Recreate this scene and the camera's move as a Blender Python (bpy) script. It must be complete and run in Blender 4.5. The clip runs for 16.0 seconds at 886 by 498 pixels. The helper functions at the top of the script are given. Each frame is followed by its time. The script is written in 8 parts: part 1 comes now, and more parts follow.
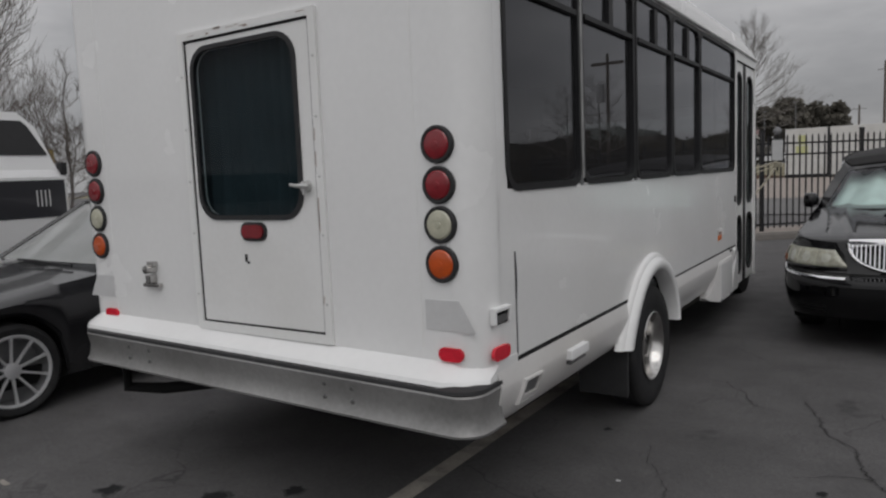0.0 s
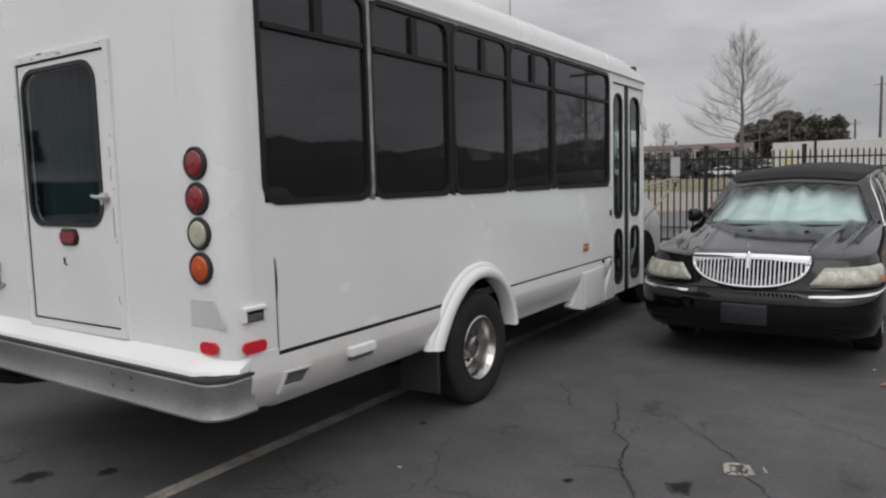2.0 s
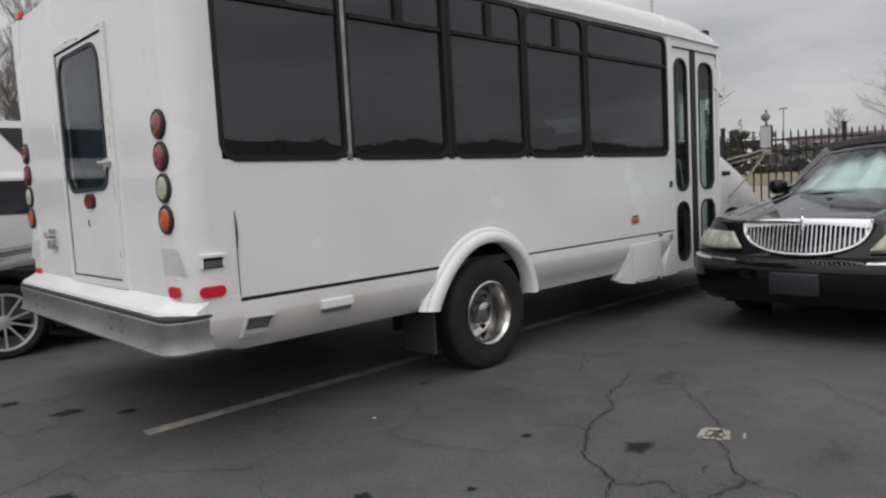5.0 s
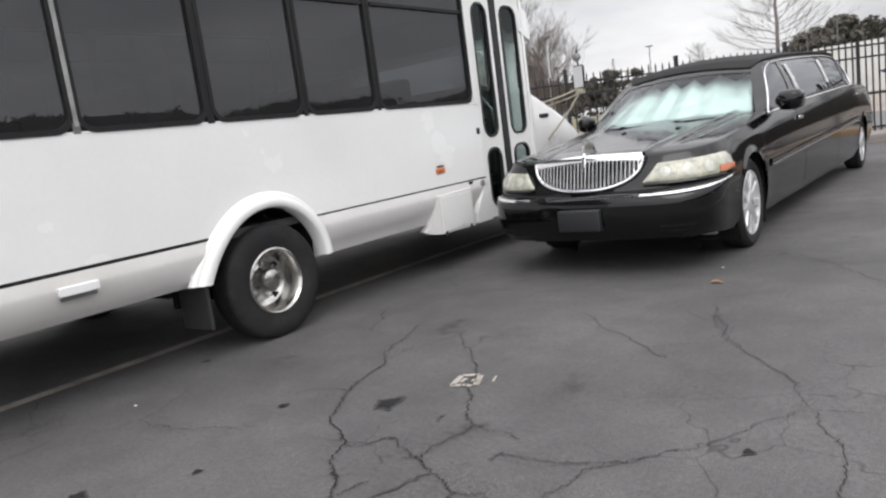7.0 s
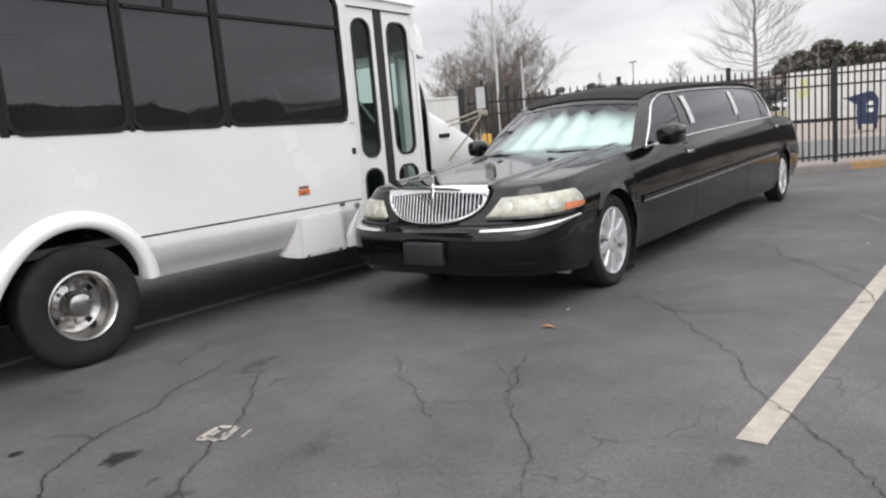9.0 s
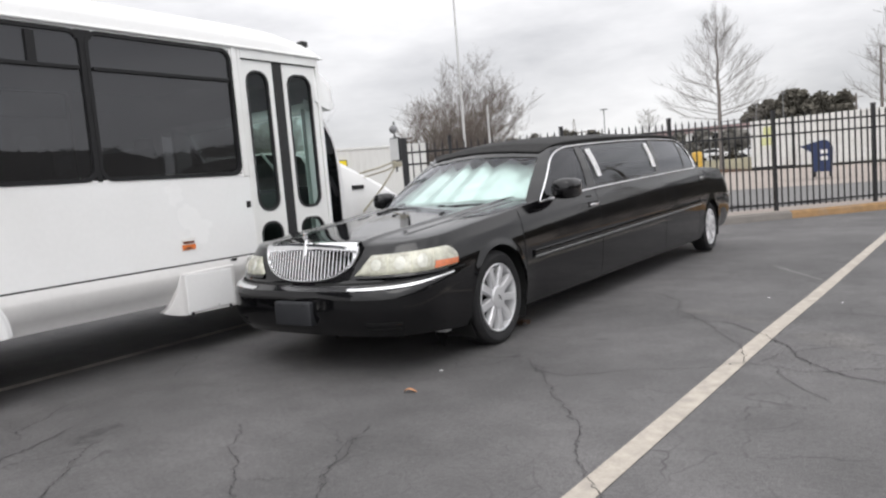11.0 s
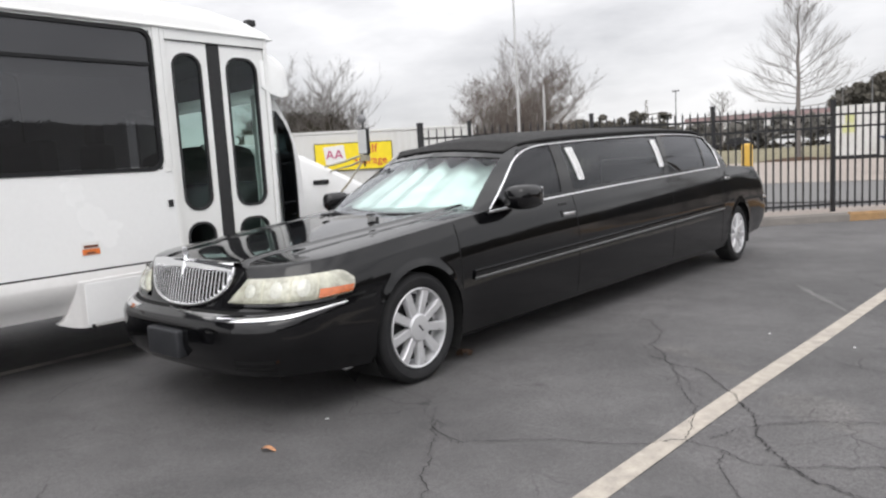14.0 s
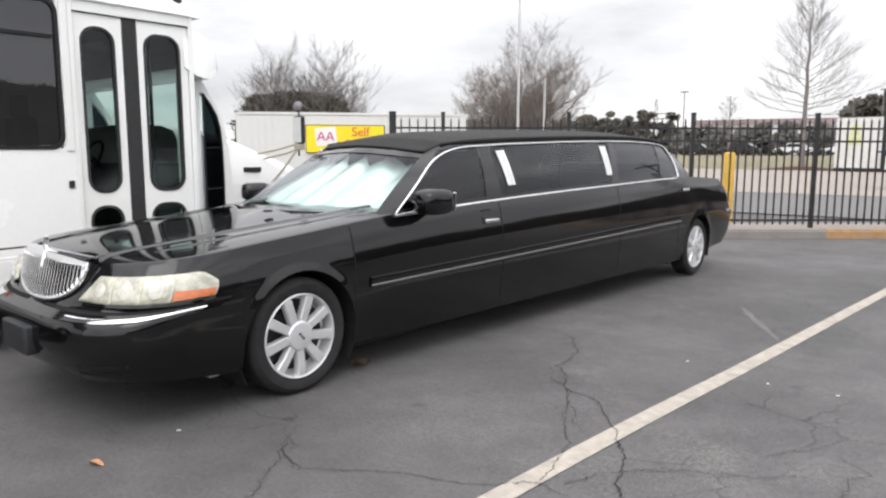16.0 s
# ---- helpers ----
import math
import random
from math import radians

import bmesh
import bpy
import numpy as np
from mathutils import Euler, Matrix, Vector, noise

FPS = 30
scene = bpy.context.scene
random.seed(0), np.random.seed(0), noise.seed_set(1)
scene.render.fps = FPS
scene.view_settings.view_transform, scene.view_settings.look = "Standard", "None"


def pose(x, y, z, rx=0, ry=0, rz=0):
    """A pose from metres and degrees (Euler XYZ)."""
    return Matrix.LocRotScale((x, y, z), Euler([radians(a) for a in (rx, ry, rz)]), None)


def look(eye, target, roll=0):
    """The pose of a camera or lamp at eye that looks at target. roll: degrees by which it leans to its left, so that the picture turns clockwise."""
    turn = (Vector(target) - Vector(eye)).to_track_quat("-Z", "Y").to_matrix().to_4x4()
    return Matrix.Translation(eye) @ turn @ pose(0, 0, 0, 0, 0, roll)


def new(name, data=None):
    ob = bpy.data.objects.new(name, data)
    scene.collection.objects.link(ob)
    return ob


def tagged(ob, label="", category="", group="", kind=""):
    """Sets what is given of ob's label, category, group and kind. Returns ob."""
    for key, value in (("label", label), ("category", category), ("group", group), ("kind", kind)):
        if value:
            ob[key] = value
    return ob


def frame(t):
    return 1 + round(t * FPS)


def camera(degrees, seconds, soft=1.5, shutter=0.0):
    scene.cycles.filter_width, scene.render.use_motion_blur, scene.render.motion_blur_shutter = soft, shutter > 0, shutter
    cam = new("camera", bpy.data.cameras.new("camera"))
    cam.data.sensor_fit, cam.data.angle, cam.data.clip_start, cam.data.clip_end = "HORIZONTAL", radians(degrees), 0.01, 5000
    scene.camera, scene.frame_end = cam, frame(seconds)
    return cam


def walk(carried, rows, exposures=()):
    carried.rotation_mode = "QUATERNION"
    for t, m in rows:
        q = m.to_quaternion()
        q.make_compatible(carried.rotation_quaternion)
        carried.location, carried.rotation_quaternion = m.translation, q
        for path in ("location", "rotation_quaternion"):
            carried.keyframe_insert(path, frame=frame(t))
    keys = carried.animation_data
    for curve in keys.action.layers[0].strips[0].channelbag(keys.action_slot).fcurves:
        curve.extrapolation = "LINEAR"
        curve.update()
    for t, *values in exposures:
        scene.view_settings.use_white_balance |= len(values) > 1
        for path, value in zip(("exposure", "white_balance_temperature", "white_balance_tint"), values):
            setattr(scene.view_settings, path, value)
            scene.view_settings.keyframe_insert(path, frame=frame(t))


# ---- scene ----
cam = camera(64.2, 16.0, soft=2.3)
PATH = [
    (0, (0.066, 0.323, 1.487), (-1.028, 1.983, 1.277), -2.4),
    (0.5, (0.4, 0.301, 1.454), (-0.838, 1.861, 1.262), -3.3),
    (1, (0.695, 0.303, 1.487), (-0.372, 1.987, 1.323), -1.5),
    (1.5, (0.955, 0.478, 1.509), (-0.099, 2.163, 1.287), -1.2),
    (2, (1.147, 0.585, 1.493), (0.052, 2.248, 1.304), -1.5),
    (2.5, (1.3, 0.616, 1.441), (0.064, 2.187, 1.368), -0.6),
    (3, (1.461, 0.62, 1.349), (0.192, 2.162, 1.245), -3.1),
    (3.2, (1.533, 0.656, 1.325), (0.285, 2.217, 1.252), -3.5),
    (5.3, (2.017, 1.177, 1.183), (0.575, 2.552, 1.01), -3.1),
    (5.5, (2.076, 1.195, 1.155), (0.709, 2.642, 0.97), -4.4),
    (6, (2.216, 1.361, 1.125), (1.04, 2.964, 0.906), -5.8),
    (6.5, (2.281, 1.536, 1.117), (1.034, 3.063, 0.781), -5.0),
    (7, (2.424, 1.725, 1.158), (1.208, 3.281, 0.843), -7.6),
    (7.5, (2.678, 1.874, 1.171), (1.438, 3.428, 0.958), -5.4),
    (8, (2.839, 2.041, 1.174), (1.749, 3.707, 0.975), -6.0),
    (8.5, (2.98, 2.325, 1.205), (1.799, 3.919, 0.951), -3.1),
    (9, (3.078, 2.533, 1.191), (1.899, 4.119, 0.885), -5.0),
    (9.5, (3.209, 2.71, 1.235), (1.902, 4.207, 1.016), -4.2),
    (10, (3.349, 2.856, 1.199), (2.21, 4.493, 1.043), -4.7),
    (10.2, (3.399, 2.899, 1.188), (2.304, 4.567, 1.055), -5.3),
    (12.3, (3.723, 3.629, 1.248), (2.423, 5.112, 0.915), -1.4),
    (12.5, (3.696, 3.769, 1.246), (2.364, 5.233, 0.957), -0.4),
    (13, (3.635, 3.96, 1.276), (2.358, 5.478, 1.018), -3.4),
    (13.5, (3.681, 4.119, 1.32), (2.458, 5.683, 1.083), -3.5),
    (14, (3.876, 4.306, 1.324), (2.597, 5.825, 1.089), -3.4),
    (14.5, (4.024, 4.447, 1.313), (2.797, 6.002, 1.035), -3.9),
    (15, (4.066, 4.686, 1.389), (2.924, 6.292, 1.05), 0.9),
    (15.5, (4.092, 4.893, 1.385), (2.94, 6.512, 1.156), -1.3),
    (16, (4.203, 4.953, 1.397), (2.921, 6.464, 1.125), 0.1),
]
EXPOSURES = [(0.0, -1.22), (1.0, -1.08), (1.5, -0.88), (2.0, -0.80), (3.2, -0.76), (5.4, -0.72), (6.2, -0.30), (7.2, 0.08), (8.0, -0.06), (9.0, 0.08), (10.0, -0.12), (12.5, 0.36), (13.2, 0.20), (14.0, 0.10), (15.0, 0.38), (15.5, 0.44), (16.0, 0.33)]
walk(cam, [(t, look(eye, target, roll)) for t, eye, target, roll in PATH], EXPOSURES)

# ---- world and sun: a bright overcast winter day ----
SUN_ELEVATION, SUN_AZIMUTH = radians(48), radians(150)
world = bpy.data.worlds.new("overcast")
scene.world = world
world.use_nodes = True
wn, wl = world.node_tree.nodes, world.node_tree.links
wn.clear()
w_out = wn.new("ShaderNodeOutputWorld")
w_bg = wn.new("ShaderNodeBackground")
w_sky = wn.new("ShaderNodeTexSky")
w_sky.sky_type, w_sky.sun_disc = "NISHITA", False
w_sky.sun_elevation, w_sky.sun_rotation = SUN_ELEVATION, SUN_AZIMUTH
w_co = wn.new("ShaderNodeTexCoord")
w_map = wn.new("ShaderNodeMapping")
w_map.inputs["Scale"].default_value = (1.0, 1.0, 3.2)
w_no = wn.new("ShaderNodeTexNoise")
w_no.inputs["Scale"].default_value, w_no.inputs["Detail"].default_value, w_no.inputs["Roughness"].default_value = 2.6, 6.0, 0.55
w_ramp = wn.new("ShaderNodeValToRGB")
w_ramp.color_ramp.elements[0].position, w_ramp.color_ramp.elements[0].color = 0.32, (6.25, 6.25, 6.48, 1)
w_ramp.color_ramp.elements[1].position, w_ramp.color_ramp.elements[1].color = 0.66, (10.6, 10.5, 10.65, 1)
w_mix = wn.new("ShaderNodeMix")
w_mix.data_type = "RGBA"
w_mix.inputs["Factor"].default_value = 0.94
wl.new(w_co.outputs["Generated"], w_map.inputs["Vector"])
wl.new(w_map.outputs["Vector"], w_no.inputs["Vector"])
wl.new(w_no.outputs["Fac"], w_ramp.inputs["Fac"])
# an overcast sky is brighter overhead than at the horizon
w_sep = wn.new("ShaderNodeSeparateXYZ")
w_lift = wn.new("ShaderNodeMapRange")
w_lift.inputs["From Min"].default_value, w_lift.inputs["From Max"].default_value = 0.0, 1.0
w_lift.inputs["To Min"].default_value, w_lift.inputs["To Max"].default_value = 0.98, 2.35
w_mul = wn.new("ShaderNodeVectorMath")
w_mul.operation = "SCALE"
wl.new(w_co.outputs["Generated"], w_sep.inputs["Vector"])
wl.new(w_sep.outputs["Z"], w_lift.inputs["Value"])
wl.new(w_ramp.outputs["Color"], w_mul.inputs["Vector"])
# and brighter on the side where the sun stands behind the cloud
w_dot = wn.new("ShaderNodeVectorMath")
w_dot.operation = "DOT_PRODUCT"
w_dot.inputs[1].default_value = (0.45, -0.89, 0.0)
w_side = wn.new("ShaderNodeMapRange")
w_side.inputs["From Min"].default_value, w_side.inputs["From Max"].default_value = -1.0, 1.0
w_side.inputs["To Min"].default_value, w_side.inputs["To Max"].default_value = 0.84, 1.34
w_both = wn.new("ShaderNodeMath")
w_both.operation = "MULTIPLY"
wl.new(w_co.outputs["Generated"], w_dot.inputs[0])
wl.new(w_dot.outputs["Value"], w_side.inputs["Value"])
wl.new(w_side.outputs["Result"], w_both.inputs[0])
wl.new(w_lift.outputs["Result"], w_both.inputs[1])
wl.new(w_both.outputs[0], w_mul.inputs["Scale"])
wl.new(w_sky.outputs["Color"], w_mix.inputs["A"])
wl.new(w_mul.outputs["Vector"], w_mix.inputs["B"])
wl.new(w_mix.outputs["Result"], w_bg.inputs["Color"])
wl.new(w_bg.outputs["Background"], w_out.inputs["Surface"])
w_bg.inputs["Strength"].default_value = 0.1

sun = new("sun", bpy.data.lights.new("sun", "SUN"))
sun.data.energy, sun.data.angle, sun.data.color = 0.9, radians(40), (1.0, 0.98, 0.955)
sun.matrix_world = look((20, -25, 40), (0, 0, 0))


# ---- materials ----
def material(name, color, rough=0.5, metal=0.0, var=0.12, scale=8.0, fine=120.0, bump=0.0, coat=0.0, spec=0.5, dirt=None, dirt_amount=0.0, random_amount=0.0):
    """A principled surface with two scales of variation, and an optional second colour in blotches."""
    m = bpy.data.materials.new(name)
    m.use_nodes = True
    n, l = m.node_tree.nodes, m.node_tree.links
    b = n["Principled BSDF"]
    b.inputs["Metallic"].default_value = metal
    b.inputs["Coat Weight"].default_value = coat
    b.inputs["Coat Roughness"].default_value = 0.04
    b.inputs["Specular IOR Level"].default_value = spec
    co = n.new("ShaderNodeTexCoord")
    big = n.new("ShaderNodeTexNoise")
    big.inputs["Scale"].default_value, big.inputs["Detail"].default_value = scale, 5.0
    small = n.new("ShaderNodeTexNoise")
    small.inputs["Scale"].default_value, small.inputs["Detail"].default_value = fine, 3.0
    for t in (big, small):
        l.new(co.outputs["Object"], t.inputs["Vector"])
    add = n.new("ShaderNodeMath")
    add.operation = "MULTIPLY_ADD"
    l.new(small.outputs["Fac"], add.inputs[0])
    add.inputs[1].default_value = 0.5
    l.new(big.outputs["Fac"], add.inputs[2])
    ramp = n.new("ShaderNodeMapRange")
    ramp.inputs["From Min"].default_value, ramp.inputs["From Max"].default_value = 0.45, 1.05
    ramp.inputs["To Min"].default_value, ramp.inputs["To Max"].default_value = 1.0 - var, 1.0 + var
    l.new(add.outputs[0], ramp.inputs["Value"])
    src = ramp.outputs["Result"]
    if random_amount:
        info = n.new("ShaderNodeObjectInfo")
        r2 = n.new("ShaderNodeMapRange")
        r2.inputs["To Min"].default_value, r2.inputs["To Max"].default_value = 1 - random_amount, 1 + random_amount
        l.new(info.outputs["Random"], r2.inputs["Value"])
        mul = n.new("ShaderNodeMath")
        mul.operation = "MULTIPLY"
        l.new(src, mul.inputs[0]), l.new(r2.outputs["Result"], mul.inputs[1])
        src = mul.outputs[0]
    hue = n.new("ShaderNodeHueSaturation")
    hue.inputs["Color"].default_value = (*color, 1)
    l.new(src, hue.inputs["Value"])
    col = hue.outputs["Color"]
    if dirt:
        stain = n.new("ShaderNodeTexNoise")
        stain.inputs["Scale"].default_value, stain.inputs["Detail"].default_value = scale * 0.45, 7.0
        l.new(co.outputs["Object"], stain.inputs["Vector"])
        sr = n.new("ShaderNodeMapRange")
        sr.inputs["From Min"].default_value, sr.inputs["From Max"].default_value = 0.5, 0.75
        sr.inputs["To Min"].default_value, sr.inputs["To Max"].default_value = 0.0, dirt_amount
        l.new(stain.outputs["Fac"], sr.inputs["Value"])
        mx = n.new("ShaderNodeMix")
        mx.data_type = "RGBA"
        l.new(sr.outputs["Result"], mx.inputs["Factor"])
        l.new(col, mx.inputs["A"])
        mx.inputs["B"].default_value = (*dirt, 1)
        col = mx.outputs["Result"]
    l.new(col, b.inputs["Base Color"])
    rr_ = n.new("ShaderNodeMapRange")
    rr_.inputs["To Min"].default_value, rr_.inputs["To Max"].default_value = max(0.02, rough * 0.8), min(1.0, rough * 1.2)
    l.new(big.outputs["Fac"], rr_.inputs["Value"])
    l.new(rr_.outputs["Result"], b.inputs["Roughness"])
    if bump:
        bp = n.new("ShaderNodeBump")
        bp.inputs["Strength"].default_value, bp.inputs["Distance"].default_value = bump, 0.01
        l.new(add.outputs[0], bp.inputs["Height"])
        l.new(bp.outputs["Normal"], b.inputs["Normal"])
    return m


def glass(name, tint, ior=1.45, rough=0.0):
    """A thin tinted pane: it lets tinted light through and mirrors by Fresnel."""
    m = bpy.data.materials.new(name)
    m.use_nodes = True
    n, l = m.node_tree.nodes, m.node_tree.links
    n.clear()
    out, mix = n.new("ShaderNodeOutputMaterial"), n.new("ShaderNodeMixShader")
    tr, gl, lw = n.new("ShaderNodeBsdfTransparent"), n.new("ShaderNodeBsdfGlossy"), n.new("ShaderNodeLayerWeight")
    tr.inputs["Color"].default_value = (*tint, 1)
    gl.inputs["Roughness"].default_value = rough
    gl.inputs["Color"].default_value = (0.95, 0.96, 1.0, 1)
    lw.inputs["Blend"].default_value = 0.5
    f0 = ((ior - 1) / (ior + 1)) ** 2
    power, fac = n.new("ShaderNodeMath"), n.new("ShaderNodeMath")
    power.operation, fac.operation = "POWER", "MULTIPLY_ADD"
    l.new(lw.outputs["Facing"], power.inputs[0])
    power.inputs[1].default_value = 5.0
    l.new(power.outputs[0], fac.inputs[0])
    fac.inputs[1].default_value, fac.inputs[2].default_value = 1 - f0, f0
    l.new(fac.outputs[0], mix.inputs["Fac"]), l.new(tr.outputs[0], mix.inputs[1]), l.new(gl.outputs[0], mix.inputs[2])
    l.new(mix.outputs[0], out.inputs["Surface"])
    return m


def dusty_glass(name, tint, dust, amount, ior=1.6, rough=0.08):
    """A pane under a film of pale dust."""
    m = glass(name, tint, ior, rough)
    n, l = m.node_tree.nodes, m.node_tree.links
    out = next(q for q in n if q.type == "OUTPUT_MATERIAL")
    src = out.inputs["Surface"].links[0].from_socket
    film_, mix = n.new("ShaderNodeBsdfDiffuse"), n.new("ShaderNodeMixShader")
    film_.inputs["Color"].default_value = (*dust, 1)
    tex, co, mr = n.new("ShaderNodeTexNoise"), n.new("ShaderNodeTexCoord"), n.new("ShaderNodeMapRange")
    tex.inputs["Scale"].default_value, tex.inputs["Detail"].default_value = 3.0, 5.0
    mr.inputs["To Min"].default_value, mr.inputs["To Max"].default_value = amount * 0.75, amount * 1.25
    l.new(co.outputs["Object"], tex.inputs["Vector"]), l.new(tex.outputs["Fac"], mr.inputs["Value"])
    l.new(mr.outputs["Result"], mix.inputs["Fac"]), l.new(src, mix.inputs[1]), l.new(film_.outputs[0], mix.inputs[2])
    l.new(mix.outputs[0], out.inputs["Surface"])
    return m


def asphalt_material():
    m = bpy.data.materials.new("worn asphalt")
    m.use_nodes = True
    n, l = m.node_tree.nodes, m.node_tree.links
    b = n["Principled BSDF"]
    co = n.new("ShaderNodeTexCoord")

    def tex(scale, detail=4.0, rough=0.55):
        t = n.new("ShaderNodeTexNoise")
        t.inputs["Scale"].default_value, t.inputs["Detail"].default_value, t.inputs["Roughness"].default_value = scale, detail, rough
        l.new(co.outputs["Object"], t.inputs["Vector"])
        return t

    def ramp(src, p0, c0, p1, c1):
        r = n.new("ShaderNodeValToRGB")
        r.color_ramp.elements[0].position, r.color_ramp.elements[0].color = p0, (*c0, 1)
        r.color_ramp.elements[1].position, r.color_ramp.elements[1].color = p1, (*c1, 1)
        l.new(src, r.inputs["Fac"])
        return r

    def mul(a, c, fac=1.0):
        x = n.new("ShaderNodeMix")
        x.data_type, x.blend_type = "RGBA", "MULTIPLY"
        x.inputs["Factor"].default_value = fac
        l.new(a, x.inputs["A"]), l.new(c, x.inputs["B"])
        return x.outputs["Result"]

    base = ramp(tex(0.55, 6.0).outputs["Fac"], 0.36, (0.0765, 0.0740, 0.0735), 0.68, (0.1205, 0.1160, 0.1150)).outputs["Color"]
    mid = ramp(tex(3.5, 6.0, 0.65).outputs["Fac"], 0.36, (0.86, 0.86, 0.86), 0.66, (1.09, 1.09, 1.09)).outputs["Color"]
    grain = tex(170.0, 2.0, 0.7)
    gr = ramp(grain.outputs["Fac"], 0.34, (0.62, 0.62, 0.63), 0.68, (1.4, 1.4, 1.42)).outputs["Color"]
    speck = ramp(tex(42.0, 3.0, 0.7).outputs["Fac"], 0.34, (0.84, 0.84, 0.84), 0.68, (1.17, 1.17, 1.17)).outputs["Color"]
    col = mul(mul(mul(base, mid), gr), speck)

    def blot(cx, cy, rx, ry, turn):
        """A soft ragged mask round a place."""
        mp = n.new("ShaderNodeMapping")
        mp.vector_type = "TEXTURE"
        mp.inputs["Location"].default_value = (cx, cy, 0)
        mp.inputs["Rotation"].default_value = (0, 0, radians(turn))
        mp.inputs["Scale"].default_value = (rx, ry, 1)
        l.new(co.outputs["Object"], mp.inputs["Vector"])
        ln = n.new("ShaderNodeVectorMath")
        ln.operation = "LENGTH"
        l.new(mp.outputs["Vector"], ln.inputs[0])
        ad = n.new("ShaderNodeMath")
        ad.operation = "MULTIPLY_ADD"
        l.new(tex(3.0, 6.0, 0.7).outputs["Fac"], ad.inputs[0])
        ad.inputs[1].default_value = 1.3
        l.new(ln.outputs["Value"], ad.inputs[2])
        return ramp(ad.outputs[0], 0.95, (1, 1, 1), 1.65, (0, 0, 0)).outputs["Color"]

    # worn, pale patches where the stones of the mix lie bare
    stones = ramp(tex(75.0, 2.0, 0.8).outputs["Fac"], 0.36, (0.84, 0.83, 0.82), 0.66, (1.42, 1.40, 1.36)).outputs["Color"]
    for place in ((2.25, 8.78, 1.0, 0.30, -32), (3.08, 8.08, 0.95, 0.46, -47), (1.3, 3.35, 1.5, 0.75, 0)):
        w = n.new("ShaderNodeMix")
        w.data_type, w.blend_type = "RGBA", "MULTIPLY"
        l.new(blot(*place), w.inputs["Factor"]), l.new(col, w.inputs["A"]), l.new(stones, w.inputs["B"])
        col = w.outputs["Result"]
    # hairline map cracking in worn areas
    warp = tex(2.2, 3.0)
    wv = n.new("ShaderNodeVectorMath")
    wv.operation = "MULTIPLY_ADD"
    l.new(warp.outputs["Color"], wv.inputs[0])
    wv.inputs[1].default_value = (0.5, 0.5, 0.0)
    l.new(co.outputs["Object"], wv.inputs[2])
    vo = n.new("ShaderNodeTexVoronoi")
    vo.feature = "DISTANCE_TO_EDGE"
    vo.inputs["Scale"].default_value = 2.3
    l.new(wv.outputs[0], vo.inputs["Vector"])
    crack = ramp(vo.outputs["Distance"], 0.003, (0.52, 0.52, 0.52), 0.012, (1, 1, 1))
    worn = ramp(tex(0.8, 4.0).outputs["Fac"], 0.50, (0, 0, 0), 0.60, (1, 1, 1))
    x = n.new("ShaderNodeMix")
    x.data_type, x.blend_type = "RGBA", "MULTIPLY"
    l.new(worn.outputs["Color"], x.inputs["Factor"]), l.new(col, x.inputs["A"]), l.new(crack.outputs["Color"], x.inputs["B"])
    # dark oil spots
    oil = ramp(tex(1.7, 5.0).outputs["Fac"], 0.27, (0.45, 0.45, 0.45), 0.34, (1, 1, 1))
    col = mul(x.outputs["Result"], oil.outputs["Color"])
    l.new(col, b.inputs["Base Color"])
    rg = n.new("ShaderNodeMapRange")
    rg.inputs["To Min"].default_value, rg.inputs["To Max"].default_value = 0.62, 0.9
    l.new(grain.outputs["Fac"], rg.inputs["Value"])
    l.new(rg.outputs["Result"], b.inputs["Roughness"])
    b.inputs["Specular IOR Level"].default_value = 0.35
    bp = n.new("ShaderNodeBump")
    bp.inputs["Strength"].default_value, bp.inputs["Distance"].default_value = 0.6, 0.004
    l.new(grain.outputs["Fac"], bp.inputs["Height"])
    l.new(bp.outputs["Normal"], b.inputs["Normal"])
    return m


M_ASPHALT = asphalt_material()
M_CRACK = material("crack shadow", (0.040, 0.039, 0.039), 0.95, var=0.4, scale=20, spec=0.1)
M_LINE = material("worn paint line", (0.36, 0.325, 0.28), 0.75, var=0.24, scale=14, fine=75, dirt=(0.20, 0.185, 0.17), dirt_amount=0.6)
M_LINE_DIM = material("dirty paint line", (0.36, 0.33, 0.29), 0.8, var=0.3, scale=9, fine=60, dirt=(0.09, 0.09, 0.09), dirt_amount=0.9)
M_WHITE = material("white bus gelcoat", (0.80, 0.80, 0.795), 0.26, var=0.035, scale=1.6, fine=30, coat=0.35, dirt=(0.70, 0.69, 0.665), dirt_amount=0.3)
M_WHITE_DOOR = material("white painted aluminium", (0.79, 0.79, 0.78), 0.34, var=0.04, scale=2.5, fine=40, coat=0.15, dirt=(0.66, 0.65, 0.62), dirt_amount=0.5)
M_ALU = material("dull aluminium trim", (0.55, 0.55, 0.54), 0.42, metal=0.75, var=0.15, scale=12)
M_STEEL = material("scuffed bumper steel", (0.27, 0.267, 0.262), 0.45, metal=0.5, var=0.25, scale=3.0, fine=45, bump=0.06, dirt=(0.13, 0.125, 0.12), dirt_amount=0.7)
M_RUBBER = material("black rubber", (0.027, 0.027, 0.028), 0.6, var=0.25, scale=20, spec=0.3)
M_TYRE = material("worn tyre rubber", (0.019, 0.019, 0.020), 0.78, var=0.3, scale=14, fine=90, bump=0.15, spec=0.25, dirt=(0.042, 0.041, 0.040), dirt_amount=0.6)
M_BLACKTRIM = material("black window frame", (0.014, 0.014, 0.015), 0.5, var=0.2, scale=15, spec=0.25)
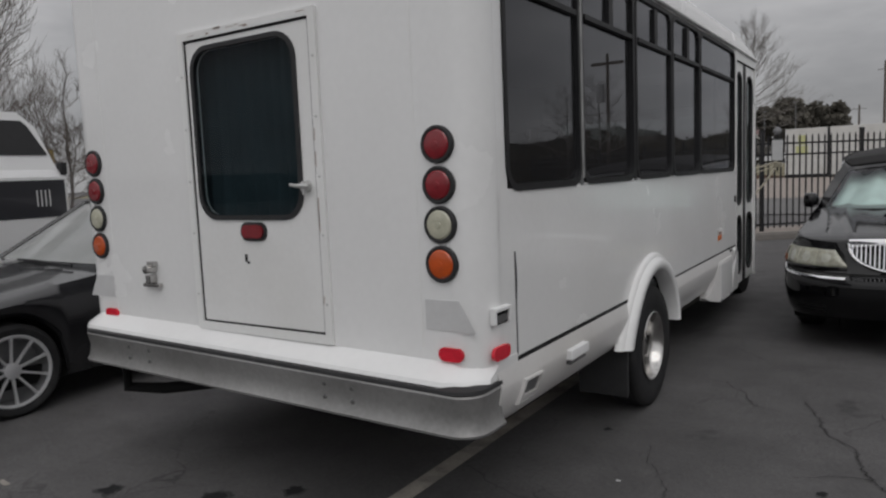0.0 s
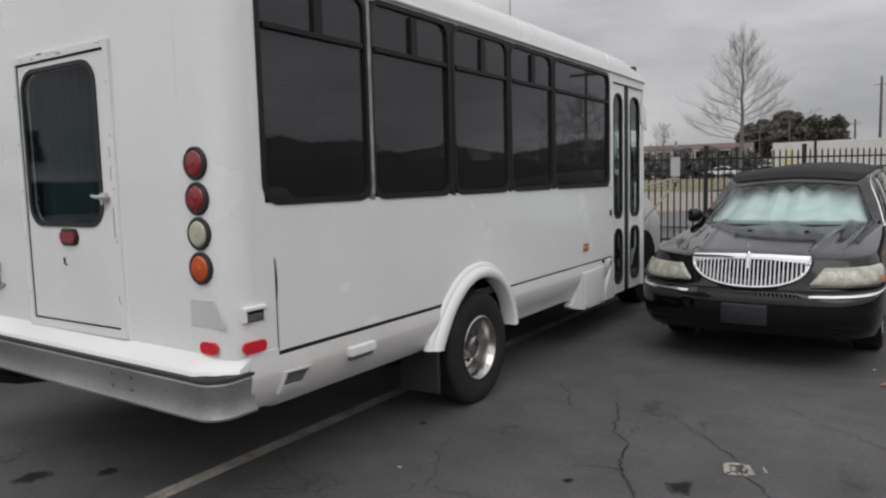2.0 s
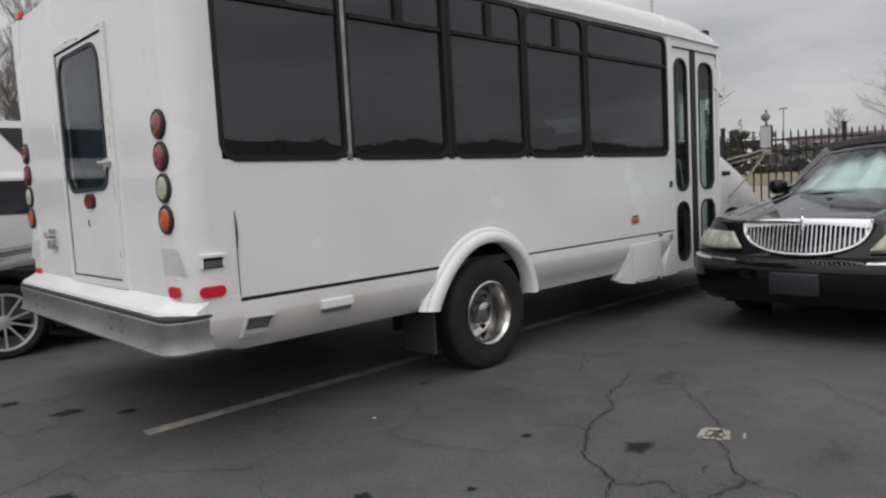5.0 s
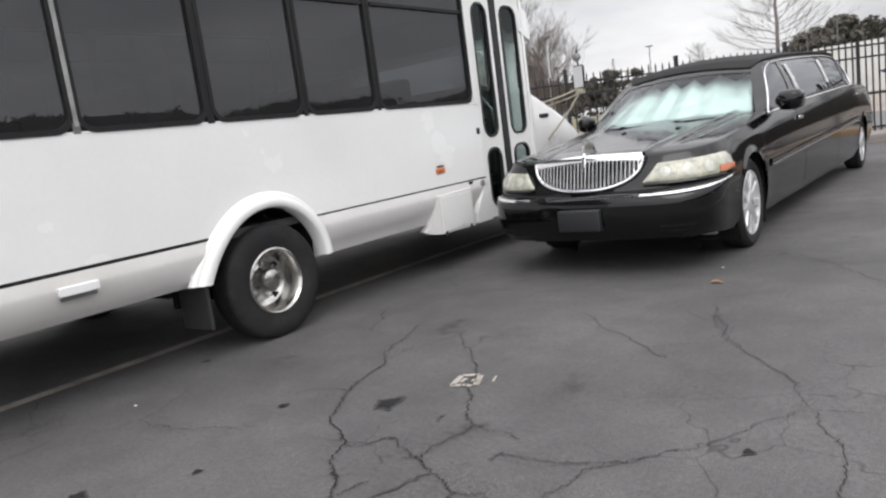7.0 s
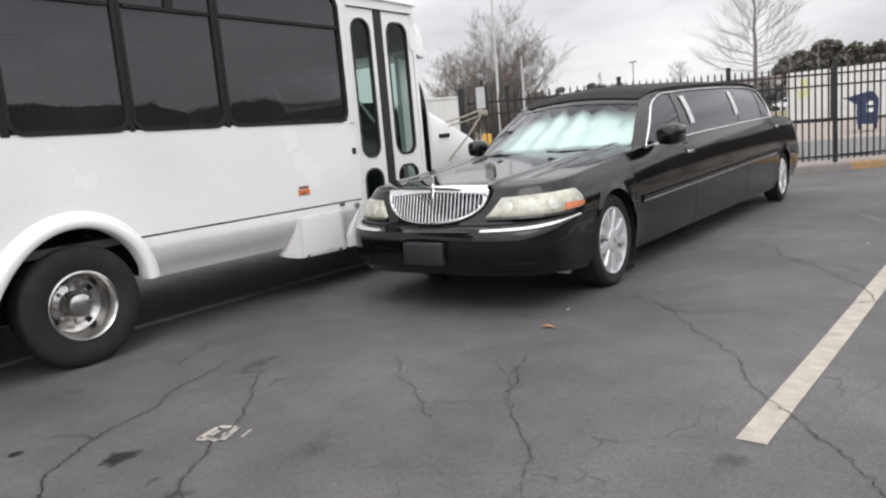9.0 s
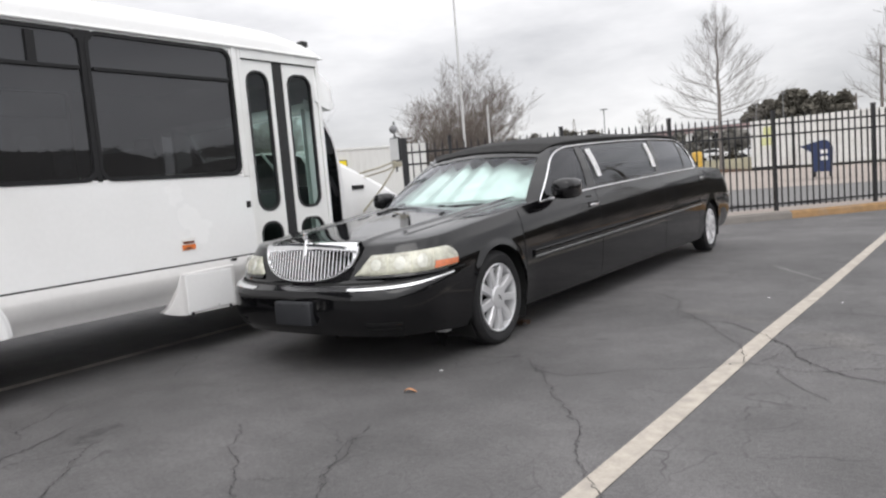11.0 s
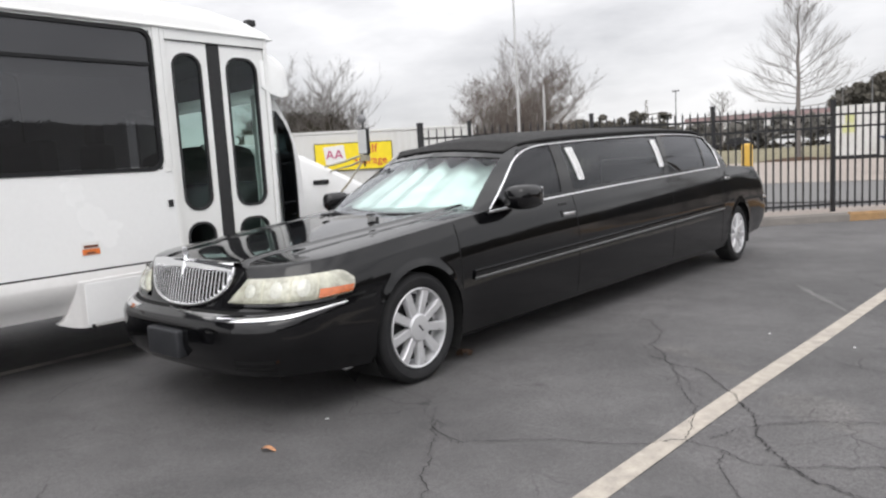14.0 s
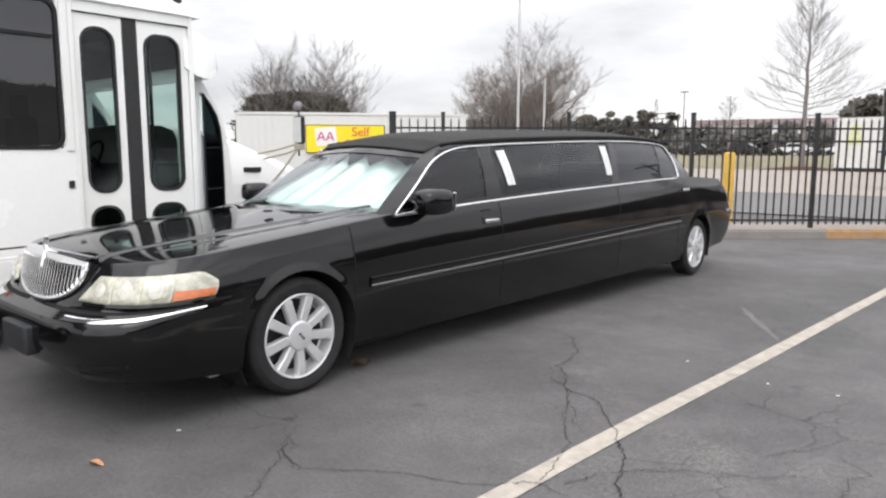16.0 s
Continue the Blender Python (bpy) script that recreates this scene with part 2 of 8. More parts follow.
M_SCUFF = material("pale scuffed asphalt", (0.125, 0.121, 0.119), 0.85, var=0.35, scale=8, fine=150, dirt=(0.095, 0.094, 0.094), dirt_amount=0.9)
M_CREAM = material("cream painted mirror arm", (0.38, 0.35, 0.27), 0.45, var=0.12, scale=20)
M_GREYTRIM = material("grey window post", (0.17, 0.17, 0.175), 0.45, metal=0.3, var=0.25, scale=9)
M_POST = material("worn grey window post", (0.30, 0.30, 0.295), 0.5, metal=0.2, var=0.35, scale=12, dirt=(0.12, 0.12, 0.12), dirt_amount=0.9)
# greyed base holds the skirt's underside shade besides its road grime
M_SKIRT = material("road-grimed, shade-greyed white gelcoat", (0.63, 0.62, 0.61), 0.42, var=0.06, scale=1.8, fine=30, coat=0.12, dirt=(0.48, 0.46, 0.43), dirt_amount=0.5)
M_HATCH = material("dull grey hatch", (0.10, 0.10, 0.10), 0.6, var=0.3, scale=14, dirt=(0.07, 0.065, 0.06), dirt_amount=0.6)
M_DARK = material("dark underbody", (0.014, 0.014, 0.014), 0.9, var=0.3, scale=6, spec=0.15)
M_CHROME = material("chrome", (0.86, 0.86, 0.87), 0.07, metal=1.0, var=0.04, scale=9)
M_CHROME_WORN = material("weathered chrome", (0.53, 0.52, 0.505), 0.22, metal=1.0, var=0.25, scale=13, fine=80, dirt=(0.17, 0.15, 0.135), dirt_amount=0.7)
M_INSERT = material("grey moulding insert", (0.15, 0.15, 0.15), 0.35, metal=0.3, var=0.15, scale=12)
M_RUST = material("rust stain", (0.30, 0.23, 0.19), 0.8, var=0.3, scale=40)
M_ALLOY = material("silver painted alloy", (0.62, 0.62, 0.63), 0.3, metal=0.45, var=0.06, scale=9)
M_BLACKPAINT = material("black car paint", (0.0035, 0.0035, 0.004), 0.07, var=0.2, scale=2.2, fine=7, bump=0.07, spec=0.47)
M_VINYL = material("black vinyl roof", (0.015, 0.0145, 0.0145), 0.7, var=0.3, scale=20, fine=200, bump=0.2, spec=0.25)
M_BLACKPLASTIC = material("black plastic", (0.016, 0.016, 0.017), 0.5, var=0.25, scale=12, spec=0.4)
M_PLATE = material("blank plate holder", (0.017, 0.018, 0.021), 0.5, var=0.15, scale=12)
M_LENS_RED = material("red lens", (0.21, 0.007, 0.014), 0.22, var=0.25, scale=18, coat=0.4)
M_LENS_AMBER = material("amber lens", (0.50, 0.075, 0.008), 0.22, var=0.2, scale=18, coat=0.4)
M_LENS_CLEAR = material("aged clear lens", (0.47, 0.46, 0.36), 0.22, var=0.2, scale=22, coat=0.4)
M_REFLECT_RED = material("red reflector", (0.62, 0.015, 0.035), 0.25, var=0.15, scale=30, coat=0.3)
M_TAPE = material("grey reflective tape", (0.57, 0.57, 0.57), 0.4, var=0.08, scale=12)
M_STICKER = material("orange sticker", (0.66, 0.17, 0.035), 0.5, var=0.25, scale=40)
M_PAPER = material("white label", (0.72, 0.71, 0.69), 0.6, var=0.1, scale=25)
M_STRIP = material("white plastic strip", (0.78, 0.78, 0.78), 0.35, var=0.05, scale=20)
M_BOWL = material("pale lamp reflector", (0.48, 0.48, 0.42), 0.16, var=0.2, scale=30, coat=1.0)
M_HEADLAMP = material("hazed headlamp plastic", (0.40, 0.395, 0.32), 0.14, var=0.42, scale=16, fine=48, coat=1.0, dirt=(0.20, 0.20, 0.165), dirt_amount=0.85)
M_TURN = material("orange turn lamp plastic", (0.50, 0.125, 0.035), 0.2, var=0.3, scale=24, coat=0.6)
M_OIL = material("oil stain", (0.020, 0.020, 0.021), 0.9, var=0.4, scale=25, spec=0.15)
M_OIL_FAINT = material("soaked-in oil", (0.052, 0.052, 0.052), 0.88, var=0.4, scale=30, spec=0.2)
M_SHADE = material("silver sunshade foil", (0.66, 0.70, 0.695), 0.36, metal=0.7, var=0.2, scale=9)
M_INTERIOR = material("dark interior vinyl", (0.06, 0.063, 0.063), 0.7, var=0.2, scale=8)
M_CURTAIN = material("dark blue grey curtain", (0.055, 0.075, 0.083), 0.9, var=0.25, scale=5, spec=0.1)
M_SEAT = material("grey green seat cloth", (0.10, 0.125, 0.115), 0.85, var=0.25, scale=14)
M_WALLIN = material("pale interior panel", (0.34, 0.35, 0.34), 0.6, var=0.1, scale=6)
M_GLASS_BUS = dusty_glass("dark tinted bus glass", (0.055, 0.057, 0.06), (0.40, 0.40, 0.42), 0.042, 1.70, 0.0)
M_GLASS_REAR = glass("dark tinted rear glass", (0.016, 0.024, 0.027), 1.38)
M_GLASS_BACK = glass("dark rear door glass", (0.50, 0.57, 0.59), 1.22)
M_GLASS_DOOR = glass("green tinted door glass", (0.60, 0.72, 0.68), 1.42)
M_GLASS_LIMO = glass("smoked limousine glass", (0.10, 0.115, 0.115), 1.5)
M_GLASS_LONG = glass("paler smoked limousine glass", (0.43, 0.48, 0.455), 1.5)
M_GLASS_WIND = glass("green tinted windscreen", (0.83, 0.925, 0.895), 1.48)
M_FENCE = material("black fence paint", (0.012, 0.012, 0.014), 0.42, var=0.25, scale=14)
M_CONCRETE = material("kerb concrete", (0.25, 0.215, 0.19), 0.85, var=0.2, scale=4, fine=70, bump=0.2, dirt=(0.22, 0.20, 0.18), dirt_amount=0.6)
M_KERB_YELLOW = material("faded orange kerb paint", (0.31, 0.19, 0.09), 0.8, var=0.3, scale=6, dirt=(0.24, 0.19, 0.15), dirt_amount=0.8)
M_KERBSTONE = material("grey kerbstone", (0.20, 0.185, 0.17), 0.85, var=0.2, scale=4, fine=70, bump=0.2)
M_YELLOW = material("yellow bollard paint", (0.62, 0.38, 0.06), 0.5, var=0.15, scale=8)
M_ROADFAR = material("pale road surface", (0.13, 0.127, 0.125), 0.85, var=0.12, scale=0.7, fine=30)
M_APRON = material("tan concrete apron", (0.27, 0.232, 0.205), 0.85, var=0.12, scale=0.6, fine=30)
M_GRASS = material("dry winter grass", (0.20, 0.182, 0.125), 0.95, var=0.3, scale=1.2, fine=25, bump=0.3, spec=0.1)
M_MULCH = material("bark mulch", (0.085, 0.055, 0.04), 0.95, var=0.35, scale=8, spec=0.1)
M_BARK = material("grey bark", (0.17, 0.155, 0.145), 0.9, var=0.25, scale=6, fine=50, spec=0.15)
M_TWIG = material("bare twigs", (0.18, 0.168, 0.158), 0.9, var=0.25, scale=3, spec=0.1)
M_TWIG_BROWN = material("brown twigs", (0.15, 0.128, 0.113), 0.9, var=0.25, scale=3, spec=0.1)
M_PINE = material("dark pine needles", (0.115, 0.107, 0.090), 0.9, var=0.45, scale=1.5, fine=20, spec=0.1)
# pine colour lifted towards grey: distance haze put into the needles
M_PINE_HAZE = material("haze-paled pine needles", (0.175, 0.168, 0.152), 0.9, var=0.35, scale=1.0, fine=12, spec=0.1)
M_HEDGE = material("dark hedge leaves", (0.045, 0.040, 0.030), 0.95, var=0.4, scale=1.5, spec=0.1)
M_CONTAINER = material("white storage container", (0.60, 0.595, 0.575), 0.55, var=0.06, scale=1.2, dirt=(0.44, 0.42, 0.39), dirt_amount=0.5)
M_SIGN = material("yellow sign", (0.80, 0.62, 0.015), 0.5, var=0.06, scale=4)
M_SIGN_RED = material("red sign letters", (0.55, 0.05, 0.05), 0.5, var=0.1, scale=9)
M_SIGN_MAGENTA = material("magenta sign letters", (0.46, 0.05, 0.16), 0.5, var=0.1, scale=9)
M_PANEL = material("pale yellow panel", (0.55, 0.56, 0.28), 0.5, var=0.08, scale=4)
M_BIN = material("blue bin steel", (0.013, 0.026, 0.082), 0.45, var=0.15, scale=5)
M_POLE = material("galvanised pole", (0.48, 0.48, 0.48), 0.5, metal=0.3, var=0.1, scale=5)
M_WOODPOLE = material("weathered utility pole", (0.12, 0.10, 0.085), 0.9, var=0.2, scale=4)
M_BUILDING = material("beige building wall", (0.42, 0.38, 0.33), 0.8, var=0.08, scale=1)
# fascia red and dark front below are both paled for distance haze
M_REDFASCIA = material("haze-paled red roof fascia", (0.30, 0.21, 0.205), 0.6, var=0.1, scale=2)
M_DARKROOF = material("dark building front", (0.12, 0.113, 0.11), 0.7, var=0.2, scale=2)
M_YELLOWWALL = material("yellow building awning", (0.42, 0.29, 0.06), 0.7, var=0.1, scale=1)
M_LEAF = material("dry leaf", (0.40, 0.20, 0.10), 0.8, var=0.3, scale=40)
M_SILVERPAINT = material("white car paint", (0.72, 0.72, 0.72), 0.2, var=0.04, scale=2, coat=0.6)
M_CARGREY = material("dark parked car paint", (0.035, 0.035, 0.04), 0.25, var=0.1, scale=2, coat=0.6)
M_COUPE = material("dusty black coupe paint", (0.016, 0.016, 0.018), 0.24, var=0.2, scale=4, coat=0.5, dirt=(0.05, 0.05, 0.05), dirt_amount=0.4)
M_BRICKRED = material("red brown cloth scrap", (0.16, 0.06, 0.035), 0.9, var=0.3, scale=30)


# ---- mesh helpers ----
PANES = {m.name for m in (M_GLASS_BUS, M_GLASS_REAR, M_GLASS_BACK, M_GLASS_DOOR, M_GLASS_LIMO, M_GLASS_LONG, M_GLASS_WIND)} | {"dusty coupe windscreen"}
INSIDE = {"shuttle_bus": (-2.55, 5.4, 1.6), "stretch_limousine": (0, 3.0, 0.7), "coupe": (-0.9, 2.0, 0.5)}



def part(name, bm, mat, parent=None, label="", smooth=None, world_space=False):
    """Links a bmesh as one mesh object, under a thing or a part."""
    bmesh.ops.recalc_face_normals(bm, faces=bm.faces)
    root = parent
    while root is not None and root.parent is not None:
        root = root.parent
    if mat.name in PANES and root is not None and root.name in INSIDE:
        # panes face outwards
        c = Vector(INSIDE[root.name])
        for fc in bm.faces:
            fc.normal_update()
            if fc.normal.dot(fc.calc_center_median() - c) < 0:
                fc.normal_flip()
    me = bpy.data.meshes.new(name)
    bm.to_mesh(me)
    bm.free()
    me.materials.append(mat)
    if smooth:
        me.shade_smooth()
        me.set_sharp_from_angle(angle=radians(smooth))
    ob = new(name, me)
    if parent is not None:
        ob.parent = parent
        if world_space:
            ob.matrix_parent_inverse = base_of(parent).inverted()
    if label:
        ob["label"] = label
    return ob


def base_of(ob):
    m = ob.matrix_basis.copy()
    while ob.parent is not None:
        m = ob.parent.matrix_basis @ ob.matrix_parent_inverse @ m
        ob = ob.parent
    return m


def thing(name, m, label, category, group="", kind=""):
    ob = new(name)
    ob.matrix_basis = m
    ob.empty_display_size = 0.1
    return tagged(ob, label, category, group, kind)


def box(bm, x0, x1, y0, y1, z0, z1, bevel=0.0, seg=2):
    r = bmesh.ops.create_cube(bm, size=1.0, matrix=Matrix.Translation(((x0 + x1) / 2, (y0 + y1) / 2, (z0 + z1) / 2)) @ Matrix.Diagonal((abs(x1 - x0), abs(y1 - y0), abs(z1 - z0), 1)))
    if bevel:
        es = list({e for v in r["verts"] for e in v.link_edges})
        bmesh.ops.bevel(bm, geom=es, offset=bevel, segments=seg, affect="EDGES", profile=0.5)
    return bm


def B(*a, **k):
    return box(bmesh.new(), *a, **k)


def grid_faces(bm, rows, close_u=False, close_v=False, skip=None):
    """Faces between rows of points (lists of equal length)."""
    vs = [[bm.verts.new(p) for p in r] for r in rows]
    nr, nc = len(vs), len(vs[0])
    for i in range(nr if close_v else nr - 1):
        for j in range(nc if close_u else nc - 1):
            if skip and skip(i, j):
                continue
            q = (vs[i][j], vs[i][(j + 1) % nc], vs[(i + 1) % nr][(j + 1) % nc], vs[(i + 1) % nr][j])
            try:
                bm.faces.new(q)
            except ValueError:
                pass
    return vs


def tube(bm, pts, r, n=8, cap=True):
    """A tube along points; r is one radius or one per point."""
    pts = [Vector(p) for p in pts]
    rs = r if isinstance(r, (list, tuple)) else [r] * len(pts)
    rows = []
    up = Vector((0, 0, 1))
    for i, p in enumerate(pts):
        d = (pts[min(i + 1, len(pts) - 1)] - pts[max(i - 1, 0)]).normalized()
        a = d.cross(up if abs(d.z) < 0.95 else Vector((1, 0, 0))).normalized()
        b = d.cross(a)
        rows.append([p + rs[i] * (math.cos(t) * a + math.sin(t) * b) for t in [2 * math.pi * k / n for k in range(n)]])
    vs = grid_faces(bm, rows, close_u=True)
    if cap:
        bm.faces.new(vs[0]), bm.faces.new(list(reversed(vs[-1])))
    return bm


def lathe(bm, profile, m, n=48, close=False):
    """Turns a profile of (radius, height) round the local z axis of m."""
    rows = [[m @ Vector((r * math.cos(a), r * math.sin(a), h)) for a in [2 * math.pi * k / n for k in range(n)]] for r, h in profile]
    grid_faces(bm, rows, close_u=True, close_v=close)
    bmesh.ops.remove_doubles(bm, verts=bm.verts, dist=1e-5)
    return bm


def rr(u0, u1, v0, v1, r, n=7):
    """A rounded rectangle as a list of (u, v)."""
    out = []
    for cu, cv, a0 in ((u1 - r, v1 - r, 0), (u0 + r, v1 - r, 90), (u0 + r, v0 + r, 180), (u1 - r, v0 + r, 270)):
        for k in range(n):
            a = radians(a0 + 90 * k / (n - 1))
            out.append((cu + r * math.cos(a), cv + r * math.sin(a)))
    return out


def plate(bm, outline, f, w0, w1):
    """A flat plate of that outline between the depths w0 and w1; f(u, v, w) gives the place."""
    a = [bm.verts.new(f(u, v, w0)) for u, v in outline]
    b = [bm.verts.new(f(u, v, w1)) for u, v in outline]
    bm.faces.new(a), bm.faces.new(list(reversed(b)))
    for i in range(len(a)):
        j = (i + 1) % len(a)
        bm.faces.new((a[i], a[j], b[j], b[i]))
    return bm


def ring(bm, outer, inner, f, w0, w1):
    """A frame between two outlines of equal length, between the depths w0 and w1."""
    rows = [[f(u, v, w0) for u, v in outer], [f(u, v, w1) for u, v in outer], [f(u, v, w1) for u, v in inner], [f(u, v, w0) for u, v in inner]]
    grid_faces(bm, rows, close_u=True, close_v=True)
    return bm


def lerp_table(table, x):
    if x <= table[0][0]:
        return table[0][1]
    for (x0, y0), (x1, y1) in zip(table, table[1:]):
        if x <= x1:
            t = (x - x0) / (x1 - x0)
            return y0 + (y1 - y0) * t
    return table[-1][1]


def smooth_table(table, x):
    """Like lerp_table, with eased knots (Catmull-Rom)."""
    if x <= table[0][0]:
        return table[0][1]
    if x >= table[-1][0]:
        return table[-1][1]
    k = max(i for i in range(len(table) - 1) if table[i][0] <= x)
    x0, y0 = table[k]
    x1, y1 = table[k + 1]
    h = x1 - x0
    m0 = (y1 - table[k - 1][1]) / (x1 - table[k - 1][0]) if k else (y1 - y0) / h
    m1 = (table[k + 2][1] - y0) / (table[k + 2][0] - x0) if k + 2 < len(table) else (y1 - y0) / h
    t = (x - x0) / h
    return (2 * t**3 - 3 * t**2 + 1) * y0 + (t**3 - 2 * t**2 + t) * h * m0 + (3 * t**2 - 2 * t**3) * y1 + (t**3 - t**2) * h * m1


def ground_z(x, y):
    """The lot is level round the bus and falls a little towards the fence."""
    return -0.0 if y < 7 else -0.0135 * (y - 7) * min(1.0, (y - 7) / 2.5) if y < 17 else -0.135


# ---- the ground ----
def build_ground():
    bm = bmesh.new()
    xs = [-400, -120, -50, -25] + [-15 + 0.75 * i for i in range(41)] + [25, 50, 120, 400]
    ys = [-400, -120, -50, -20] + [-8 + 0.75 * i for i in range(37)] + [30, 50, 120, 500]
    grid_faces(bm, [[(x, y, ground_z(x, y)) for x in xs] for y in ys])
    ob = part("ground", bm, M_ASPHALT, smooth=30)
    tagged(ob, "dark grey worn asphalt of a parking lot", "asphalt", kind="structure")


def ribbon(bm, pts, width, lift=0.003, jitter=0.0, steps=1, taper=True, seed=0):
    """A thin strip on the ground along points."""
    rnd = random.Random(seed)
    fine = []
    for (x0, y0), (x1, y1) in zip(pts, pts[1:]):
        for k in range(steps):
            t = k / steps
            fine.append((x0 + (x1 - x0) * t + rnd.uniform(-jitter, jitter), y0 + (y1 - y0) * t + rnd.uniform(-jitter, jitter)))
    fine.append(pts[-1])
    left, right = [], []
    for i, (x, y) in enumerate(fine):
        a, b = fine[max(0, i - 1)], fine[min(len(fine) - 1, i + 1)]
        dx, dy = b[0] - a[0], b[1] - a[1]
        d = math.hypot(dx, dy) or 1
        w = width * (rnd.uniform(0.35, 1.25) if jitter else 1.0) / 2
        if taper and i in (0, len(fine) - 1):
            w *= 0.2
        z = ground_z(x, y) + lift
        left.append((x - dy / d * w, y + dx / d * w, z)), right.append((x + dy / d * w, y - dx / d * w, z))
    grid_faces(bm, [left, right])


def build_lines():
    bm = bmesh.new()
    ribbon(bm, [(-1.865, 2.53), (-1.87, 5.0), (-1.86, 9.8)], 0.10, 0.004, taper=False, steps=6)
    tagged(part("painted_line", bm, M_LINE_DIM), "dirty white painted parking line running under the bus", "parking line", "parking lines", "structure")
    bm = bmesh.new()
    ribbon(bm, [(2.478, 5.12), (2.558, 6.28), (2.618, 7.2), (2.70, 8.6), (2.82, 10.6), (3.03, 14.2), (3.27, 18.4)], 0.111, 0.004, taper=False, steps=6)
    tagged(part("painted_line", bm, M_LINE), "worn off-white painted parking line on asphalt", "parking line", "parking lines", "structure")
    bm = bmesh.new()
    ribbon(bm, [(-3.86, 1.86), (-3.72, 1.90)], 0.03, 0.004, taper=False)
    ribbon(bm, [(-3.84, 1.98), (-3.74, 1.97)], 0.03, 0.004, taper=False)
    ribbon(bm, [(-3.86, 1.86), (-3.84, 1.98)], 0.03, 0.004, taper=False)
    sc = bmesh.new()
    ribbon(sc, [(2.10, 11.85), (2.437, 11.24), (2.74, 10.70)], 0.07, 0.003, jitter=0.010, steps=6, seed=7)
    tagged(part("scuff_mark", sc, M_SCUFF), "pale scuffs worn into the asphalt", "scuff", kind="structure")
    tagged(part("paint_mark", bm, M_LINE_DIM), "faded white paint traces on asphalt", "paint mark", kind="structure")
    # a worn stencil, past reading: broken bars
    bm = bmesh.new()
    for x0, y0, x1, y1, w in ((0.435, 4.20, 0.405, 4.325, 0.030), (0.405, 4.325, 0.485, 4.36, 0.030), (0.43, 4.20, 0.475, 4.215, 0.034), (0.455, 4.245, 0.445, 4.30, 0.022), (0.495, 4.355, 0.545, 4.24, 0.032), (0.49, 4.285, 0.515, 4.292, 0.034), (0.48, 4.225, 0.53, 4.222, 0.026), (0.575, 4.37, 0.60, 4.30, 0.012)):
        ribbon(bm, [(x0, y0), (x1, y1)], w, 0.004, taper=False)
    tagged(part("stencil_mark", bm, M_LINE_DIM), "worn white stencil mark on the asphalt", "paint mark", kind="structure")


